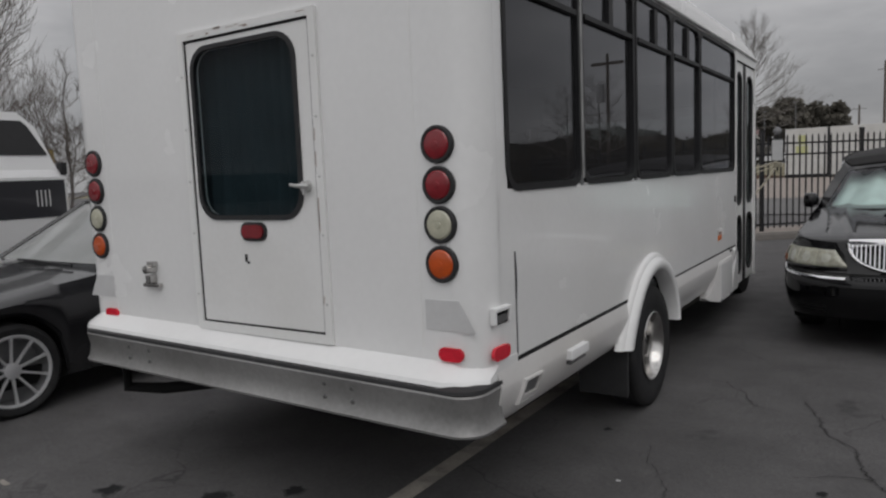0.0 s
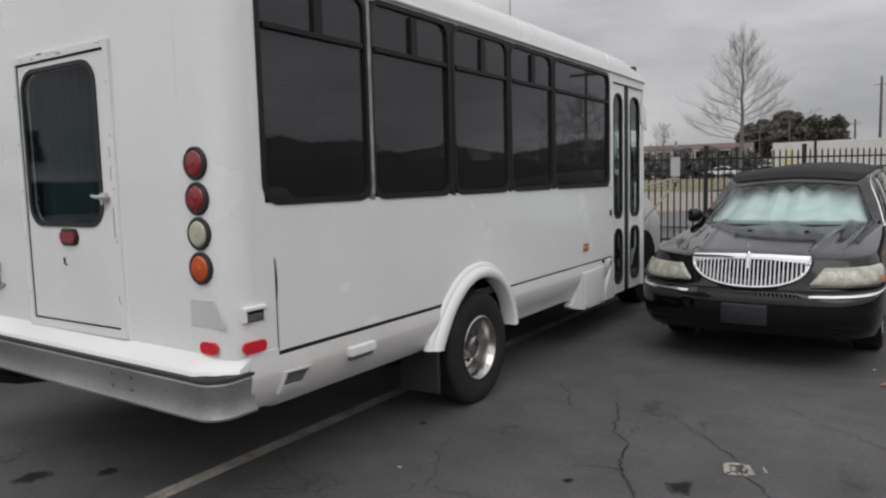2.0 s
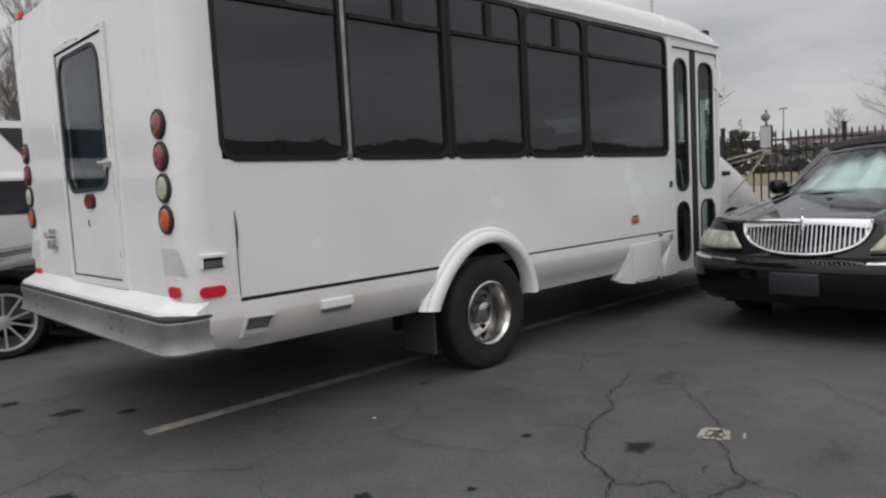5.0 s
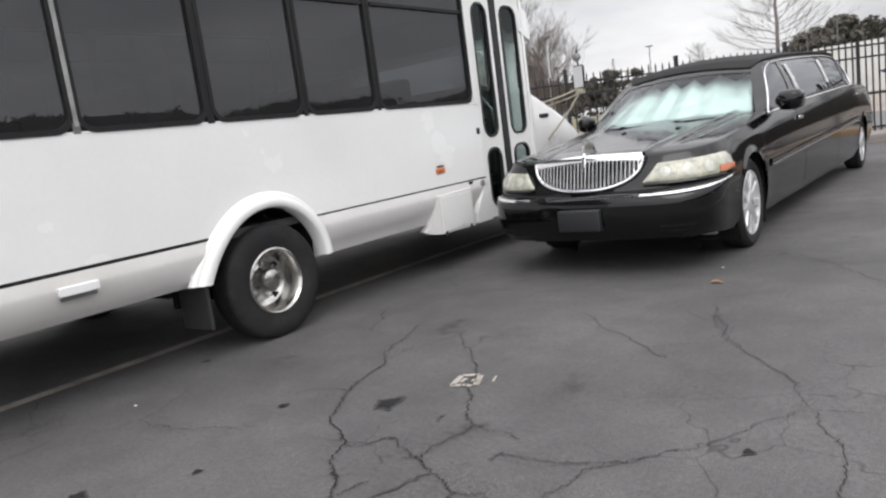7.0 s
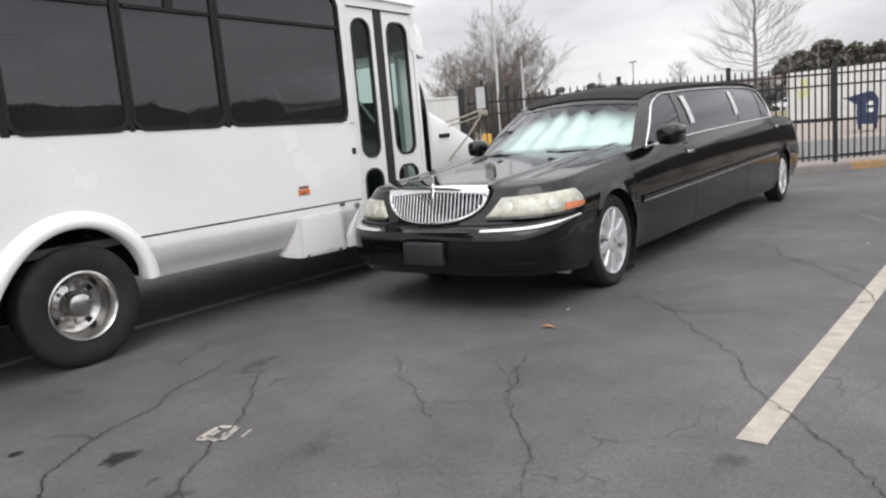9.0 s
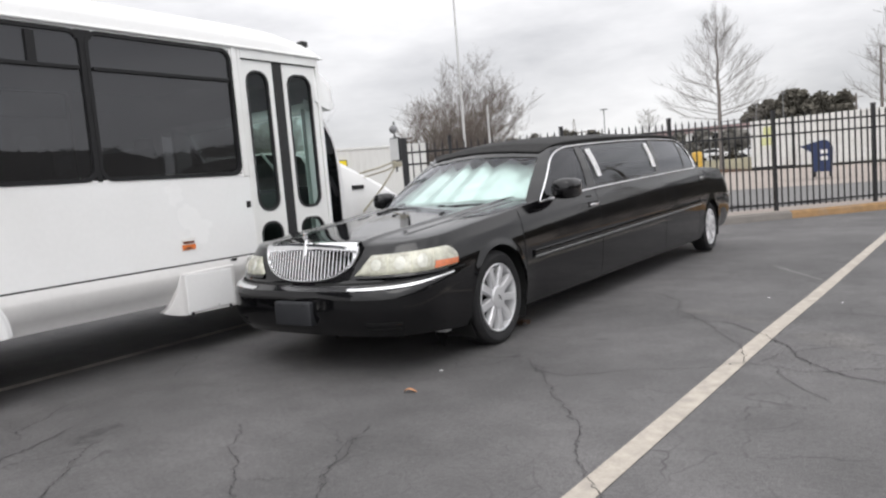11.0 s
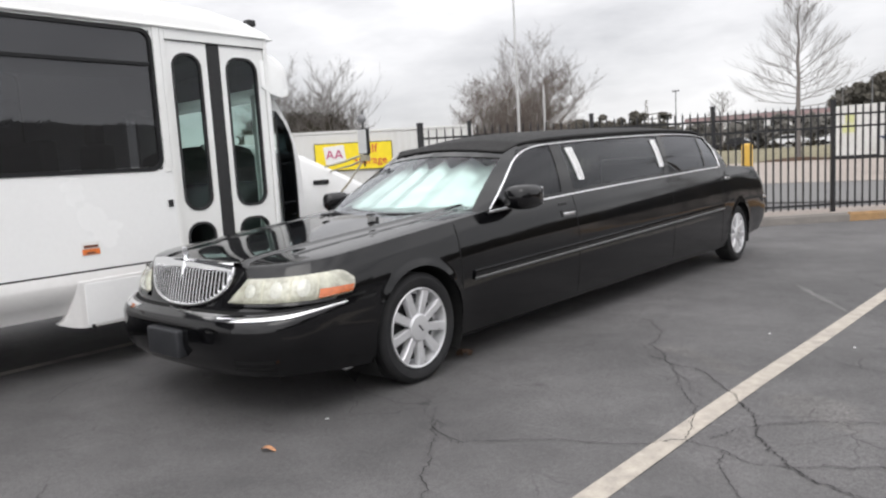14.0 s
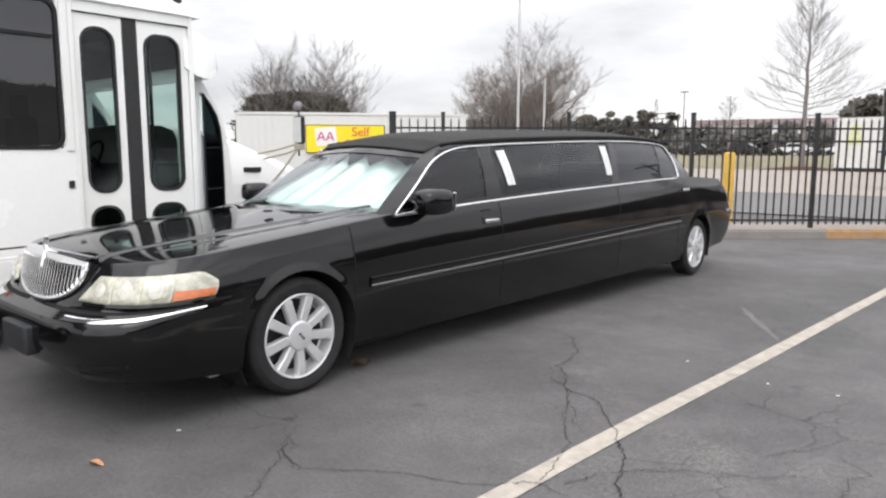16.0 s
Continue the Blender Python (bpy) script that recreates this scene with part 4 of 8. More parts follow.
def build_bus_rear():
    # rear door with its frame, window, handle and lamp
    bm = bmesh.new()
    ring(bm, rr(-2.875, -1.985, 0.775, 2.20, 0.004, 3), rr(-2.835, -2.025, 0.815, 2.165, 0.004, 3), rear, -0.03, 0.016)
    bpart("rear_door_frame", bm, M_WHITE_DOOR, label="riveted white door frame")
    bm = bmesh.new()
    ring(bm, rr(-2.832, -2.028, 0.818, 2.160, 0.01, 7), rr(-2.78, -2.13, 1.335, 2.11, 0.10, 7), rear, -0.02, 0.006)
    door = bpart("rear_door", bm, M_WHITE_DOOR, label="white rear emergency door with rounded dark window")
    bm = bmesh.new()
    ring(bm, rr(-2.836, -2.024, 0.814, 2.164, 0.01, 3), rr(-2.826, -2.034, 0.824, 2.154, 0.01, 3), rear, -0.02, 0.0085)
    bpart("door_gap", bm, M_DARK, door)
    bpart("drip_line", B(-2.84, -2.02, YB - 0.012, YB + 0.01, 2.158, 2.170), M_DARK, door)
    bm = bmesh.new()
    ring(bm, rr(-2.80, -2.11, 1.315, 2.13, 0.12), rr(-2.778, -2.132, 1.337, 2.108, 0.10), rear, -0.01, 0.014)
    bpart("window_gasket", bm, M_RUBBER, door, "black rubber window gasket", 40)
    bm = bmesh.new()
    bm.faces.new([bm.verts.new(rear(u, v, 0.008)) for u, v in rr(-2.78, -2.13, 1.335, 2.11, 0.10)])
    bpart("pane", bm, M_GLASS_BACK, door, "dark tinted pane")
    bm = bmesh.new()
    grid_faces(bm, [[(-2.84 + 0.76 * k / 60, YB + 0.075 + 0.014 * math.sin(k * 1.05 + 0.5 * math.sin(k * 0.31)), z) for k in range(61)] for z in (1.24, 1.7, 2.18)])
    bpart("curtain", bm, M_CURTAIN, door, "dark blue grey curtain hanging in folds", 60)
    bm = bmesh.new()
    lathe(bm, [(0.0, 0.03), (0.022, 0.03), (0.026, 0.0)], Matrix.Translation((-2.085, YB - 0.005, 1.462)) @ pose(0, 0, 0, 90, 0, 0), 20)
    tube(bm, [(-2.05, YB - 0.036, 1.462), (-2.085, YB - 0.038, 1.463), (-2.12, YB - 0.042, 1.464), (-2.155, YB - 0.042, 1.470)], [0.008, 0.011, 0.009, 0.007], 10)
    tube(bm, [(-2.085, YB - 0.03, 1.462), (-2.085, YB - 0.034, 1.425)], [0.010, 0.006], 8)
    bpart("door_handle", bm, M_ALU, door, "small metal lever handle", 40)
    bm = oval(bmesh.new(), -2.437, 1.262, 0.085, 0.043, rear, 0.0, 0.014)
    lamp = bpart("door_lamp", bm, M_RUBBER, door, smooth=40)
    bpart("lens", oval(bmesh.new(), -2.437, 1.262, 0.068, 0.030, rear, 0.008, 0.024), M_LENS_RED, lamp, "red lens", 40)
    for zz in (0.95, 1.25, 1.5, 1.75, 2.0):
        for xx in (-2.855, -2.005):
            bm = bmesh.new()
            lathe(bm, [(0.0, 0.004), (0.005, 0.003), (0.006, 0.0)], Matrix.Translation((xx, YB - 0.016, zz)) @ pose(0, 0, 0, 90, 0, 0), 8)
            bpart("rivet", bm, M_ALU)
    # rust bleeding along the frame's top and one side
    rnd = random.Random(4)
    for k in range(9):
        x = rnd.uniform(-2.86, -2.02)
        w, h = rnd.uniform(0.015, 0.05), rnd.uniform(0.003, 0.007)
        bpart("rust_mark", B(x, x + w, YB - 0.0172, YB - 0.014, 2.172 + rnd.uniform(0, 0.02), 2.175 + h + rnd.uniform(0, 0.02)), M_RUST, door)
    for k in range(5):
        z = rnd.uniform(0.9, 2.1)
        bpart("rust_mark", B(-2.022, -2.018, YB - 0.0172, YB - 0.014, z, z + rnd.uniform(0.03, 0.10)), M_RUST, door)
    bpart("paint_chip", B(-2.51, -2.495, YB - 0.0085, YB - 0.006, 1.12, 1.155), M_DARK, door)
    bpart("paint_chip", B(-2.495, -2.48, YB - 0.0085, YB - 0.006, 1.112, 1.122), M_DARK, door)
    # four round lamps a side
    for xc, dz in ((-1.413, 0.0), (-3.687, 0.025)):
        for z, mat, lab in ((1.600, M_LENS_RED, "round red tail lamp"), (1.448, M_LENS_RED, "round red tail lamp"), (1.297, M_LENS_CLEAR, "round clear reversing lamp"), (1.146, M_LENS_AMBER, "round amber turn lamp")):
            m = Matrix.Translation((xc, YB, z + dz)) @ pose(0, 0, 0, 90, 0, 0)
            bm = bmesh.new()
            lathe(bm, [(0.072, -0.005), (0.072, 0.010), (0.066, 0.016), (0.056, 0.014), (0.056, -0.005)], m, 36)
            lamp = bpart("tail_lamp", bm, M_RUBBER, label=lab, smooth=40)
            bm = bmesh.new()
            lathe(bm, [(0.0, 0.026), (0.012, 0.0255), (0.014, 0.0225), (0.030, 0.0225), (0.050, 0.019), (0.0575, 0.012), (0.0575, 0.0)], m, 36)
            bpart("lens", bm, mat, lamp, smooth=30)
    # reflectors, tape and brackets
    for xc, z in ((-1.385, 0.795), (-3.63, 0.795)):
        bpart("reflector", oval(bmesh.new(), xc, z, 0.056, 0.027, rear, 0.0, 0.014), M_REFLECT_RED, label="oval red reflector", smooth=40)
    for s in (1, -1):
        pts = [(-1.50, 1.005), (-1.345, 1.005), (-1.275, 0.885), (-1.50, 0.885)]
        pts = pts if s > 0 else [(2 * BC - u, v) for u, v in pts]
        bpart("tape_patch", plate(bmesh.new(), pts, rear, 0.0, 0.0025), M_TAPE, label="grey reflective tape patch")
    bm = bmesh.new()
    box(bm, -3.29, -3.16, YB - 0.03, YB, 0.965, 0.985, 0.003)
    box(bm, -3.245, -3.205, YB - 0.045, YB, 0.985, 1.03, 0.005)
    lathe(bm, [(0.0, 0.06), (0.022, 0.058), (0.024, 0.0)], Matrix.Translation((-3.222, YB, 1.06)) @ pose(0, 0, 0, 90, 0, 0), 16)
    box(bm, -3.24, -3.19, YB - 0.035, YB, 1.075, 1.10, 0.004)
    bpart("plate_lamp_bracket", bm, M_CHROME_WORN, label="rusty metal bracket")
    for x in (-3.49, -1.61):
        bpart("marker_lamp", B(x - 0.035, x + 0.035, YB - 0.02, YB + 0.01, 2.575 - 0.06, 2.60 - 0.04, 0.006), M_REFLECT_RED, label="small red marker lamp")
    # sloping ledge and steel bumper
    bm = bmesh.new()
    prof = [(0.03, 0.785), (-0.004, 0.757), (-0.095, 0.708), (-0.105, 0.685), (0.05, 0.66)]
    xs = [BL + 0.04, BL + 0.08, BL + 0.14] + [BL + 0.2 + i * 0.22 for i in range(11)] + [BR - 0.14, BR - 0.05, BR + 0.005]

    def back(x):
        e = min(x - BL, BR - x)
        return 0.0 if e > 0.15 else 0.125 * (1 - max(0.0, e + 0.005) / 0.155) ** 1.8
    rows = [[(x, YB + dy + back(x), z + 0.013 * (BR - x)) for dy, z in prof] for x in xs]
    vs = grid_faces(bm, rows, close_u=True)
    bm.faces.new(vs[0]), bm.faces.new(vs[-1])
    bpart("rear_ledge", bm, M_WHITE, smooth=35)
    bpart("corner_panel", B(BR - 0.03, BR + 0.004, 2.655, 2.82, 0.66, 0.76, 0.004), M_WHITE)
    bpart("corner_panel", B(BL - 0.004, BL + 0.03, 2.655, 2.82, 0.66, 0.76, 0.004), M_WHITE)

    def bumper_plan(off):
        pts = []
        for k in range(9):
            a = radians(90 * k / 8)
            pts.append((BR + 0.012 - 0.10 + (0.10 + off) * math.cos(a), 2.54 - (0.10 + off) * math.sin(a)))
        pts = [(BR + 0.012 + off, 2.655)] + pts
        left = [(2 * BC - x + 0.11, y) for x, y in reversed(pts)]
        mid = [(BR - 0.1 + (BL - BR + 0.31) * k / 12, 2.44 - off) for k in range(1, 12)]
        return pts + mid + left
    bm = bmesh.new()
    prof = [(-0.03, 0.522), (0.0, 0.510), (0.016, 0.514), (0.018, 0.524), (0.004, 0.545), (-0.003, 0.60), (0.006, 0.648), (0.008, 0.664), (0.002, 0.672), (-0.03, 0.672)]
    rows = []
    cols = [bumper_plan(o) for o, _ in prof]
    for i in range(len(cols[0])):
        rows.append([(cols[k][i][0], cols[k][i][1] + 0.002 * noise.noise((cols[k][i][0] * 3, prof[k][1] * 5, 0)), prof[k][1] + 0.013 * (BR - cols[k][i][0])) for k in range(len(prof))])
    vs = grid_faces(bm, rows, close_u=True)
    bm.faces.new(vs[0]), bm.faces.new(vs[-1])
    bumper = bpart("rear_bumper", bm, M_STEEL, label="dented grey steel rear bumper", smooth=40)
    bm = bmesh.new()
    prof = [(-0.05, 0.672), (0.004, 0.672), (0.008, 0.677), (0.004, 0.688), (-0.05, 0.694)]
    cols = [bumper_plan(o) for o, _ in prof]
    rows = [[(cols[k][i][0], cols[k][i][1], prof[k][1] + 0.013 * (BR - cols[k][i][0])) for k in range(len(prof))] for i in range(len(cols[0]))]
    vs = grid_faces(bm, rows, close_u=True)
    bm.faces.new(vs[0]), bm.faces.new(vs[-1])
    bpart("bumper_strip", bm, M_RUBBER, bumper, "worn black rubber strip")
    for x in (-1.80, -1.95, -3.15, -3.32):
        for z in (0.575, 0.632):
            bm = bmesh.new()
            lathe(bm, [(0.0, 0.008), (0.009, 0.006), (0.012, 0.0)], Matrix.Translation((x, 2.441, z + 0.013 * (BR - x))) @ pose(0, 0, 0, 90, 0, 0), 10)
            bpart("bolt", bm, M_HATCH, bumper, "rusty bolt")


def build_bus_side_details():
    bpart("side_reflector", oval(bmesh.new(), 2.675, 0.792, 0.066, 0.027, side, 0.0, 0.014), M_REFLECT_RED, label="oval red side reflector", smooth=40)
    bm = bmesh.new()
    box(bm, BR - 0.01, BR + 0.022, 2.625, 2.745, 0.955, 0.972, 0.004)
    box(bm, BR - 0.01, BR + 0.016, 2.625, 2.636, 0.905, 0.96, 0.003)
    box(bm, BR - 0.01, BR + 0.016, 2.734, 2.745, 0.905, 0.96, 0.003)
    lamp = bpart("side_lamp", bm, M_WHITE_DOOR, label="hooded side lamp in a white housing")
    bpart("lens", B(BR - 0.01, BR + 0.008, 2.636, 2.734, 0.905, 0.956), M_DARK, lamp)
    bpart("lens", B(BR - 0.005, BR + 0.011, 2.642, 2.728, 0.910, 0.940), M_HATCH, lamp, "grey lamp lens")
    # recessed step hatch
    pts = [(2.822, 0.648), (2.990, 0.642), (2.950, 0.535), (2.795, 0.545)]
    f = lambda u, v, w: (BR + 0.0225 - 2.6 * (0.65 - v) ** 2 + w, u, v)
    bm = bmesh.new()
    inner = [(2.834, 0.640), (2.976, 0.635), (2.941, 0.545), (2.809, 0.553)]
    ring(bm, pts, inner, f, -0.02, 0.018)
    hatch = bpart("hatch", bm, M_SKIRT, label="recessed grey side hatch")
    bpart("hatch_panel", plate(bmesh.new(), inner, f, -0.02, 0.005), M_HATCH, hatch)
    bpart("hatch_ledge", plate(bmesh.new(), [(2.812, 0.557), (2.944, 0.549), (2.951, 0.572), (2.819, 0.580)], f, 0.0, 0.015), M_SKIRT, hatch)
    # white side lamp
    bm = B(BR + 0.0, BR + 0.05, 3.265, 3.47, 0.616, 0.664, 0.006)
    bpart("step_lamp", bm, M_STRIP, label="white rectangular step lamp")
    bpart("lamp_base", B(BR - 0.005, BR + 0.036, 3.275, 3.455, 0.594, 0.616), M_HATCH)
    # orange sticker with its white heading, and the key latch
    st = bpart("sticker", plate(bmesh.new(), [(6.455, 0.845), (6.575, 0.845), (6.575, 0.885), (6.455, 0.885)], side, 0.004, 0.009), M_STICKER, label="small orange and white sticker")
    bpart("sticker_heading", plate(bmesh.new(), [(6.455, 0.887), (6.575, 0.887), (6.575, 0.935), (6.455, 0.935)], side, 0.004, 0.009), M_PAPER, st)
    bpart("sticker_bar", plate(bmesh.new(), [(6.465, 0.893), (6.565, 0.893), (6.565, 0.912), (6.465, 0.912)], side, 0.009, 0.0105), M_BRICKRED, st)
    bpart("sticker_bar", plate(bmesh.new(), [(6.475, 0.850), (6.55, 0.850), (6.53, 0.865), (6.49, 0.865)], side, 0.009, 0.0105), M_BRICKRED, st)
    bpart("door_key_latch", B(BR, BR + 0.012, 7.135, 7.175, 1.13, 1.185, 0.004), M_BLACKPLASTIC)
    # battery box ahead of the entrance, flared out of the skirt
    bm = bmesh.new()
    rows = []
    for y, o, zb, zt in ((6.262, -0.05, 0.38, 0.385), (6.305, -0.030, 0.36, 0.41), (6.34, -0.005, 0.348, 0.48), (6.368, 0.014, 0.342, 0.57), (6.386, 0.026, 0.340, 0.645), (6.40, 0.032, 0.338, 0.668), (6.895, 0.032, 0.330, 0.675), (6.93, 0.0, 0.345, 0.675)):
        rows.append([(BR - 0.10, y, zb), (BR + o, y, zb), (BR + o, y, zt - 0.008), (BR + o - 0.008, y, zt), (BR - 0.10, y, zt)])
    vs = grid_faces(bm, rows, close_u=True)
    bm.faces.new(vs[0]), bm.faces.new(vs[-1])
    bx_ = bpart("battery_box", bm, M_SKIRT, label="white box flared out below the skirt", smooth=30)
    bpart("box_door", B(BR + 0.028, BR + 0.037, 6.425, 6.87, 0.352, 0.648, 0.003), M_WHITE, bx_, "flat white box door")
    for y in (6.46, 6.83):
        bpart("box_latch", B(BR + 0.025, BR + 0.038, y - 0.012, y + 0.012, 0.318, 0.355, 0.002), M_BLACKPLASTIC, bx_)
    bpart("box_latch", B(BR + 0.03, BR + 0.041, 6.70, 6.72, 0.362, 0.376, 0.001), M_ALU, bx_)
    bm = bmesh.new()
    lathe(bm, [(0.0, 0.03), (0.03, 0.028), (0.034, 0.0)], Matrix.Translation((BR + 0.0, 7.10, 0.685)) @ pose(0, 0, 0, 0, 90, 0), 16)
    bpart("side_marker", bm, M_ALU, smooth=40)
    # panel between the box and the entrance, its edge slanting away from the box
    bpart("entrance_skirt", plate(bmesh.new(), [(7.115, 0.655), (7.195, 0.655), (7.195, 0.335), (6.962, 0.335), (6.972, 0.43)], side, -0.03, 0.0245), M_WHITE)
    bpart("joint_clip", oval(bmesh.new(), 6.93, 0.708, 0.030, 0.010, side, 0.0, 0.016), M_DARK)
    # wheel flare
    yc, zc = 4.625, 0.37
    bm = bmesh.new()
    rows = []
    prof = [(0.455, -0.05), (0.455, 0.045), (0.468, 0.058), (0.50, 0.058), (0.522, 0.050), (0.535, 0.026), (0.552, 0.024), (0.564, 0.010), (0.568, -0.02)]
    angs = [radians(a) for a in range(4, 176, 5)]
    for a in angs:
        deg = math.degrees(a)
        sweep = 1.0 + (0.17 * ((deg - 120) / 55) ** 2 if deg > 120 else 0.0)
        rows.append([(BR + d, yc + 0.008 + math.cos(a) * r * sweep * (0.965 if deg > 90 else 0.915), zc + 0.055 + math.sin(a) * r * 0.935) for r, d in prof])
    vs = grid_faces(bm, rows, close_u=True)
    bm.faces.new(vs[0]), bm.faces.new(vs[-1])
    bpart("wheel_flare", bm, M_WHITE, label="white moulded wheel arch flare", smooth=50)
    bm = bmesh.new()
    lathe(bm, [(0.46, -0.40), (0.46, -0.012)], Matrix.Translation((BR, yc, zc + 0.02)) @ pose(0, 0, 0, 0, 90, 0), 40)
    box(bm, BR - 0.42, BR - 0.38, yc - 0.5, yc + 0.5, 0.3, 0.9)
    for fc in [f for f in bm.faces if f.calc_center_median().z < 0.47]:
        bm.faces.remove(fc)
    bpart("wheel_well", bm, M_DARK)
    bpart("flare_filler", B(BR - 0.03, BR - 0.002, 4.02, 4.17, 0.52, 0.80), M_WHITE)
    bm = bmesh.new()
    box(bm, BR - 0.26, BR + 0.03, 4.075, 4.10, 0.20, 0.49, 0.006)
    bpart("mud_flap", bm, M_RUBBER, label="black rubber mud flap")


def tyre_mesh(R, w, rim, m, tread=True):
    """A tyre with rounded shoulders and grooves, its axis along the local z of m."""
    bm = bmesh.new()
    h = w / 2
    prof = [(rim, -h * 0.80), (rim + (R - rim) * 0.30, -h * 0.98), (rim + (R - rim) * 0.65, -h), (R - 0.022, -h * 0.92), (R - 0.006, -h * 0.80), (R, -h * 0.66)]
    g = []
    for k in range(4):
        c = -h * 0.48 + k * h * 0.32
        g += [(R, c - 0.006), (R - 0.007, c - 0.004), (R - 0.007, c + 0.004), (R, c + 0.006)]
    prof = prof + g + [(r, -z) for r, z in reversed(prof[:6])]
    lathe(bm, prof + [(rim - 0.01, h * 0.6), (rim - 0.01, -h * 0.6)], m, 56, close=True)
    return bm


def build_bus_wheel(x, y, z, s, deep=True):
    m = Matrix.Translation((x, y, z)) @ pose(0, 0, 0, 0, 90 * s, 0)
    wheel = bpart("wheel", tyre_mesh(0.375, 0.21, 0.205, m), M_TYRE, label="black tyre on a dull chrome wheel", smooth=35)
    bm = bmesh.new()
    d = 0.10
    lathe(bm, [(0.208, d * 0.75), (0.217, d * 0.95), (0.208, d), (0.190, d * 0.80), (0.182, d * 0.15), (0.170, -0.04), (0.135, -0.06), (0.090, -0.045), (0.082, 0.02), (0.070, 0.05), (0.045, 0.062), (0.0, 0.063)], m, 48)
    rim = bpart("rim", bm, M_CHROME_WORN, wheel, "deep chrome wheel with rust spots", 40)
    for k in range(8):
        a = 2 * math.pi * k / 8
        bm = bmesh.new()
        lathe(bm, [(0.0, 0.032), (0.011, 0.030), (0.014, 0.0)], m @ Matrix.Translation((0.110 * math.cos(a), 0.110 * math.sin(a), -0.055)), 8)
        bpart("lug_nut", bm, M_CHROME_WORN, rim)
    for k in range(4):
        a = 2 * math.pi * (k + 0.4) / 4
        bm = bmesh.new()
        lathe(bm, [(0.0, 0.004), (0.020, 0.003), (0.022, -0.004)], m @ Matrix.Translation((0.150 * math.cos(a), 0.150 * math.sin(a), -0.050)), 14)
        bpart("hand_hole", bm, M_DARK, rim)
    return wheel


def build_bus_entrance():
    for y0, y1, wy0, wy1 in ((DOOR_Y0 + 0.005, 7.595, 7.285, 7.535), (7.715, DOOR_Y1 - 0.005, 7.765, 8.065)):
        f = side
        zsplit = 1.02
        bm = bmesh.new()
        ring(bm, rr(y0, y1, zsplit, DOOR_Z1 - 0.006, 0.004), rr(wy0, wy1, 1.085, 2.31, 0.11), f, -0.045, -0.012)
        ring(bm, rr(y0, y1, DOOR_Z0 + 0.01, zsplit, 0.004), rr(wy0, wy1, 0.43, 0.985, 0.11), f, -0.045, -0.012)
        leaf = bpart("door_leaf", bm, M_WHITE_DOOR, label="white folding door leaf with two tall dark panes")
        for z0, z1 in ((1.085, 2.31), (0.43, 0.985)):
            bm = bmesh.new()
            ring(bm, rr(wy0 - 0.004, wy1 + 0.004, z0 - 0.004, z1 + 0.004, 0.114), rr(wy0 + 0.016, wy1 - 0.016, z0 + 0.016, z1 - 0.016, 0.094), f, -0.04, -0.006)
            bpart("gasket", bm, M_RUBBER, leaf, smooth=40)
            bm = bmesh.new()
            bm.faces.new([bm.verts.new(f(u, v, -0.025)) for u, v in rr(wy0, wy1, z0, z1, 0.11)])
            bpart("pane", bm, M_GLASS_DOOR, leaf, "green tinted pane")
    bpart("centre_seal", B(BR - 0.05, BR - 0.006, 7.597, 7.713, DOOR_Z0 + 0.01, DOOR_Z1 - 0.006, 0.01), M_RUBBER, label="black rubber seal between the door leaves")
    bpart("door_header_gap", B(BR - 0.05, BR + 0.001, DOOR_Y0, DOOR_Y1, DOOR_Z1 - 0.006, DOOR_Z1 + 0.006), M_DARK)
    # seen through the panes: a grab rail, the driver's seat and the wheel
    bm = bmesh.new()
    tube(bm, [(BR - 0.22, 7.86, 0.44), (BR - 0.22, 7.86, 0.9), (BR - 0.24, 7.80, 1.35), (BR - 0.40, 7.72, 1.62)], 0.017, 8)
    bpart("grab_rail", bm, M_ALU, label="curved metal grab rail")
    bm = bmesh.new()
    tube(bm, [(BR - 0.35, 7.98, 0.44), (BR - 0.35, 7.98, 2.47)], 0.016, 8)
    bpart("stanchion", bm, M_BLACKPLASTIC)
    bm = bmesh.new()
    box(bm, -3.45, -2.95, 7.55, 8.05, 0.86, 1.02, 0.05, 3)
    box(bm, -3.45, -2.95, 7.45, 7.60, 1.0, 1.72, 0.05, 3)
    box(bm, -3.32, -3.08, 7.46, 7.58, 1.72, 1.92, 0.04, 3)
    box(bm, -3.3, -3.1, 7.65, 7.95, 0.44, 0.87)
    bpart("driver_seat", bm, M_SEAT, label="grey green driver seat")
    bm = bmesh.new()
    box(bm, BL + 0.2, BR - 0.32, 8.25, 8.75, 0.44, 1.28, 0.05, 3)
    box(bm, -2.2, BR - 0.34, 7.95, 8.3, 0.44, 0.95, 0.05, 3)
    bpart("dashboard", bm, M_INTERIOR)
    bm = bmesh.new()
    pts = [(-3.2 + 0.2 * math.cos(a), 8.15 + 0.09 * math.sin(a), 1.33 + 0.17 * math.sin(a)) for a in [2 * math.pi * k / 24 for k in range(25)]]
    tube(bm, pts, 0.014, 6, cap=False)
    tube(bm, [(-3.2, 8.3, 1.2), (-3.2, 8.15, 1.33)], 0.03, 8)
    bpart("steering_wheel", bm, M_BLACKPLASTIC)
    for y in (3.2, 4.0, 4.8, 5.6, 6.4):
        for x in (-3.4, -1.75):
            bm = bmesh.new()
            box(bm, x - 0.40, x + 0.40, y, y + 0.42, 1.0, 1.14, 0.04)
            box(bm, x - 0.40, x + 0.40, y - 0.10, y + 0.03, 1.05, 1.66, 0.04)
            box(bm, x - 0.2, x + 0.2, y + 0.05, y + 0.35, 0.74, 1.02)
            bpart("passenger_seat", bm, M_SEAT)


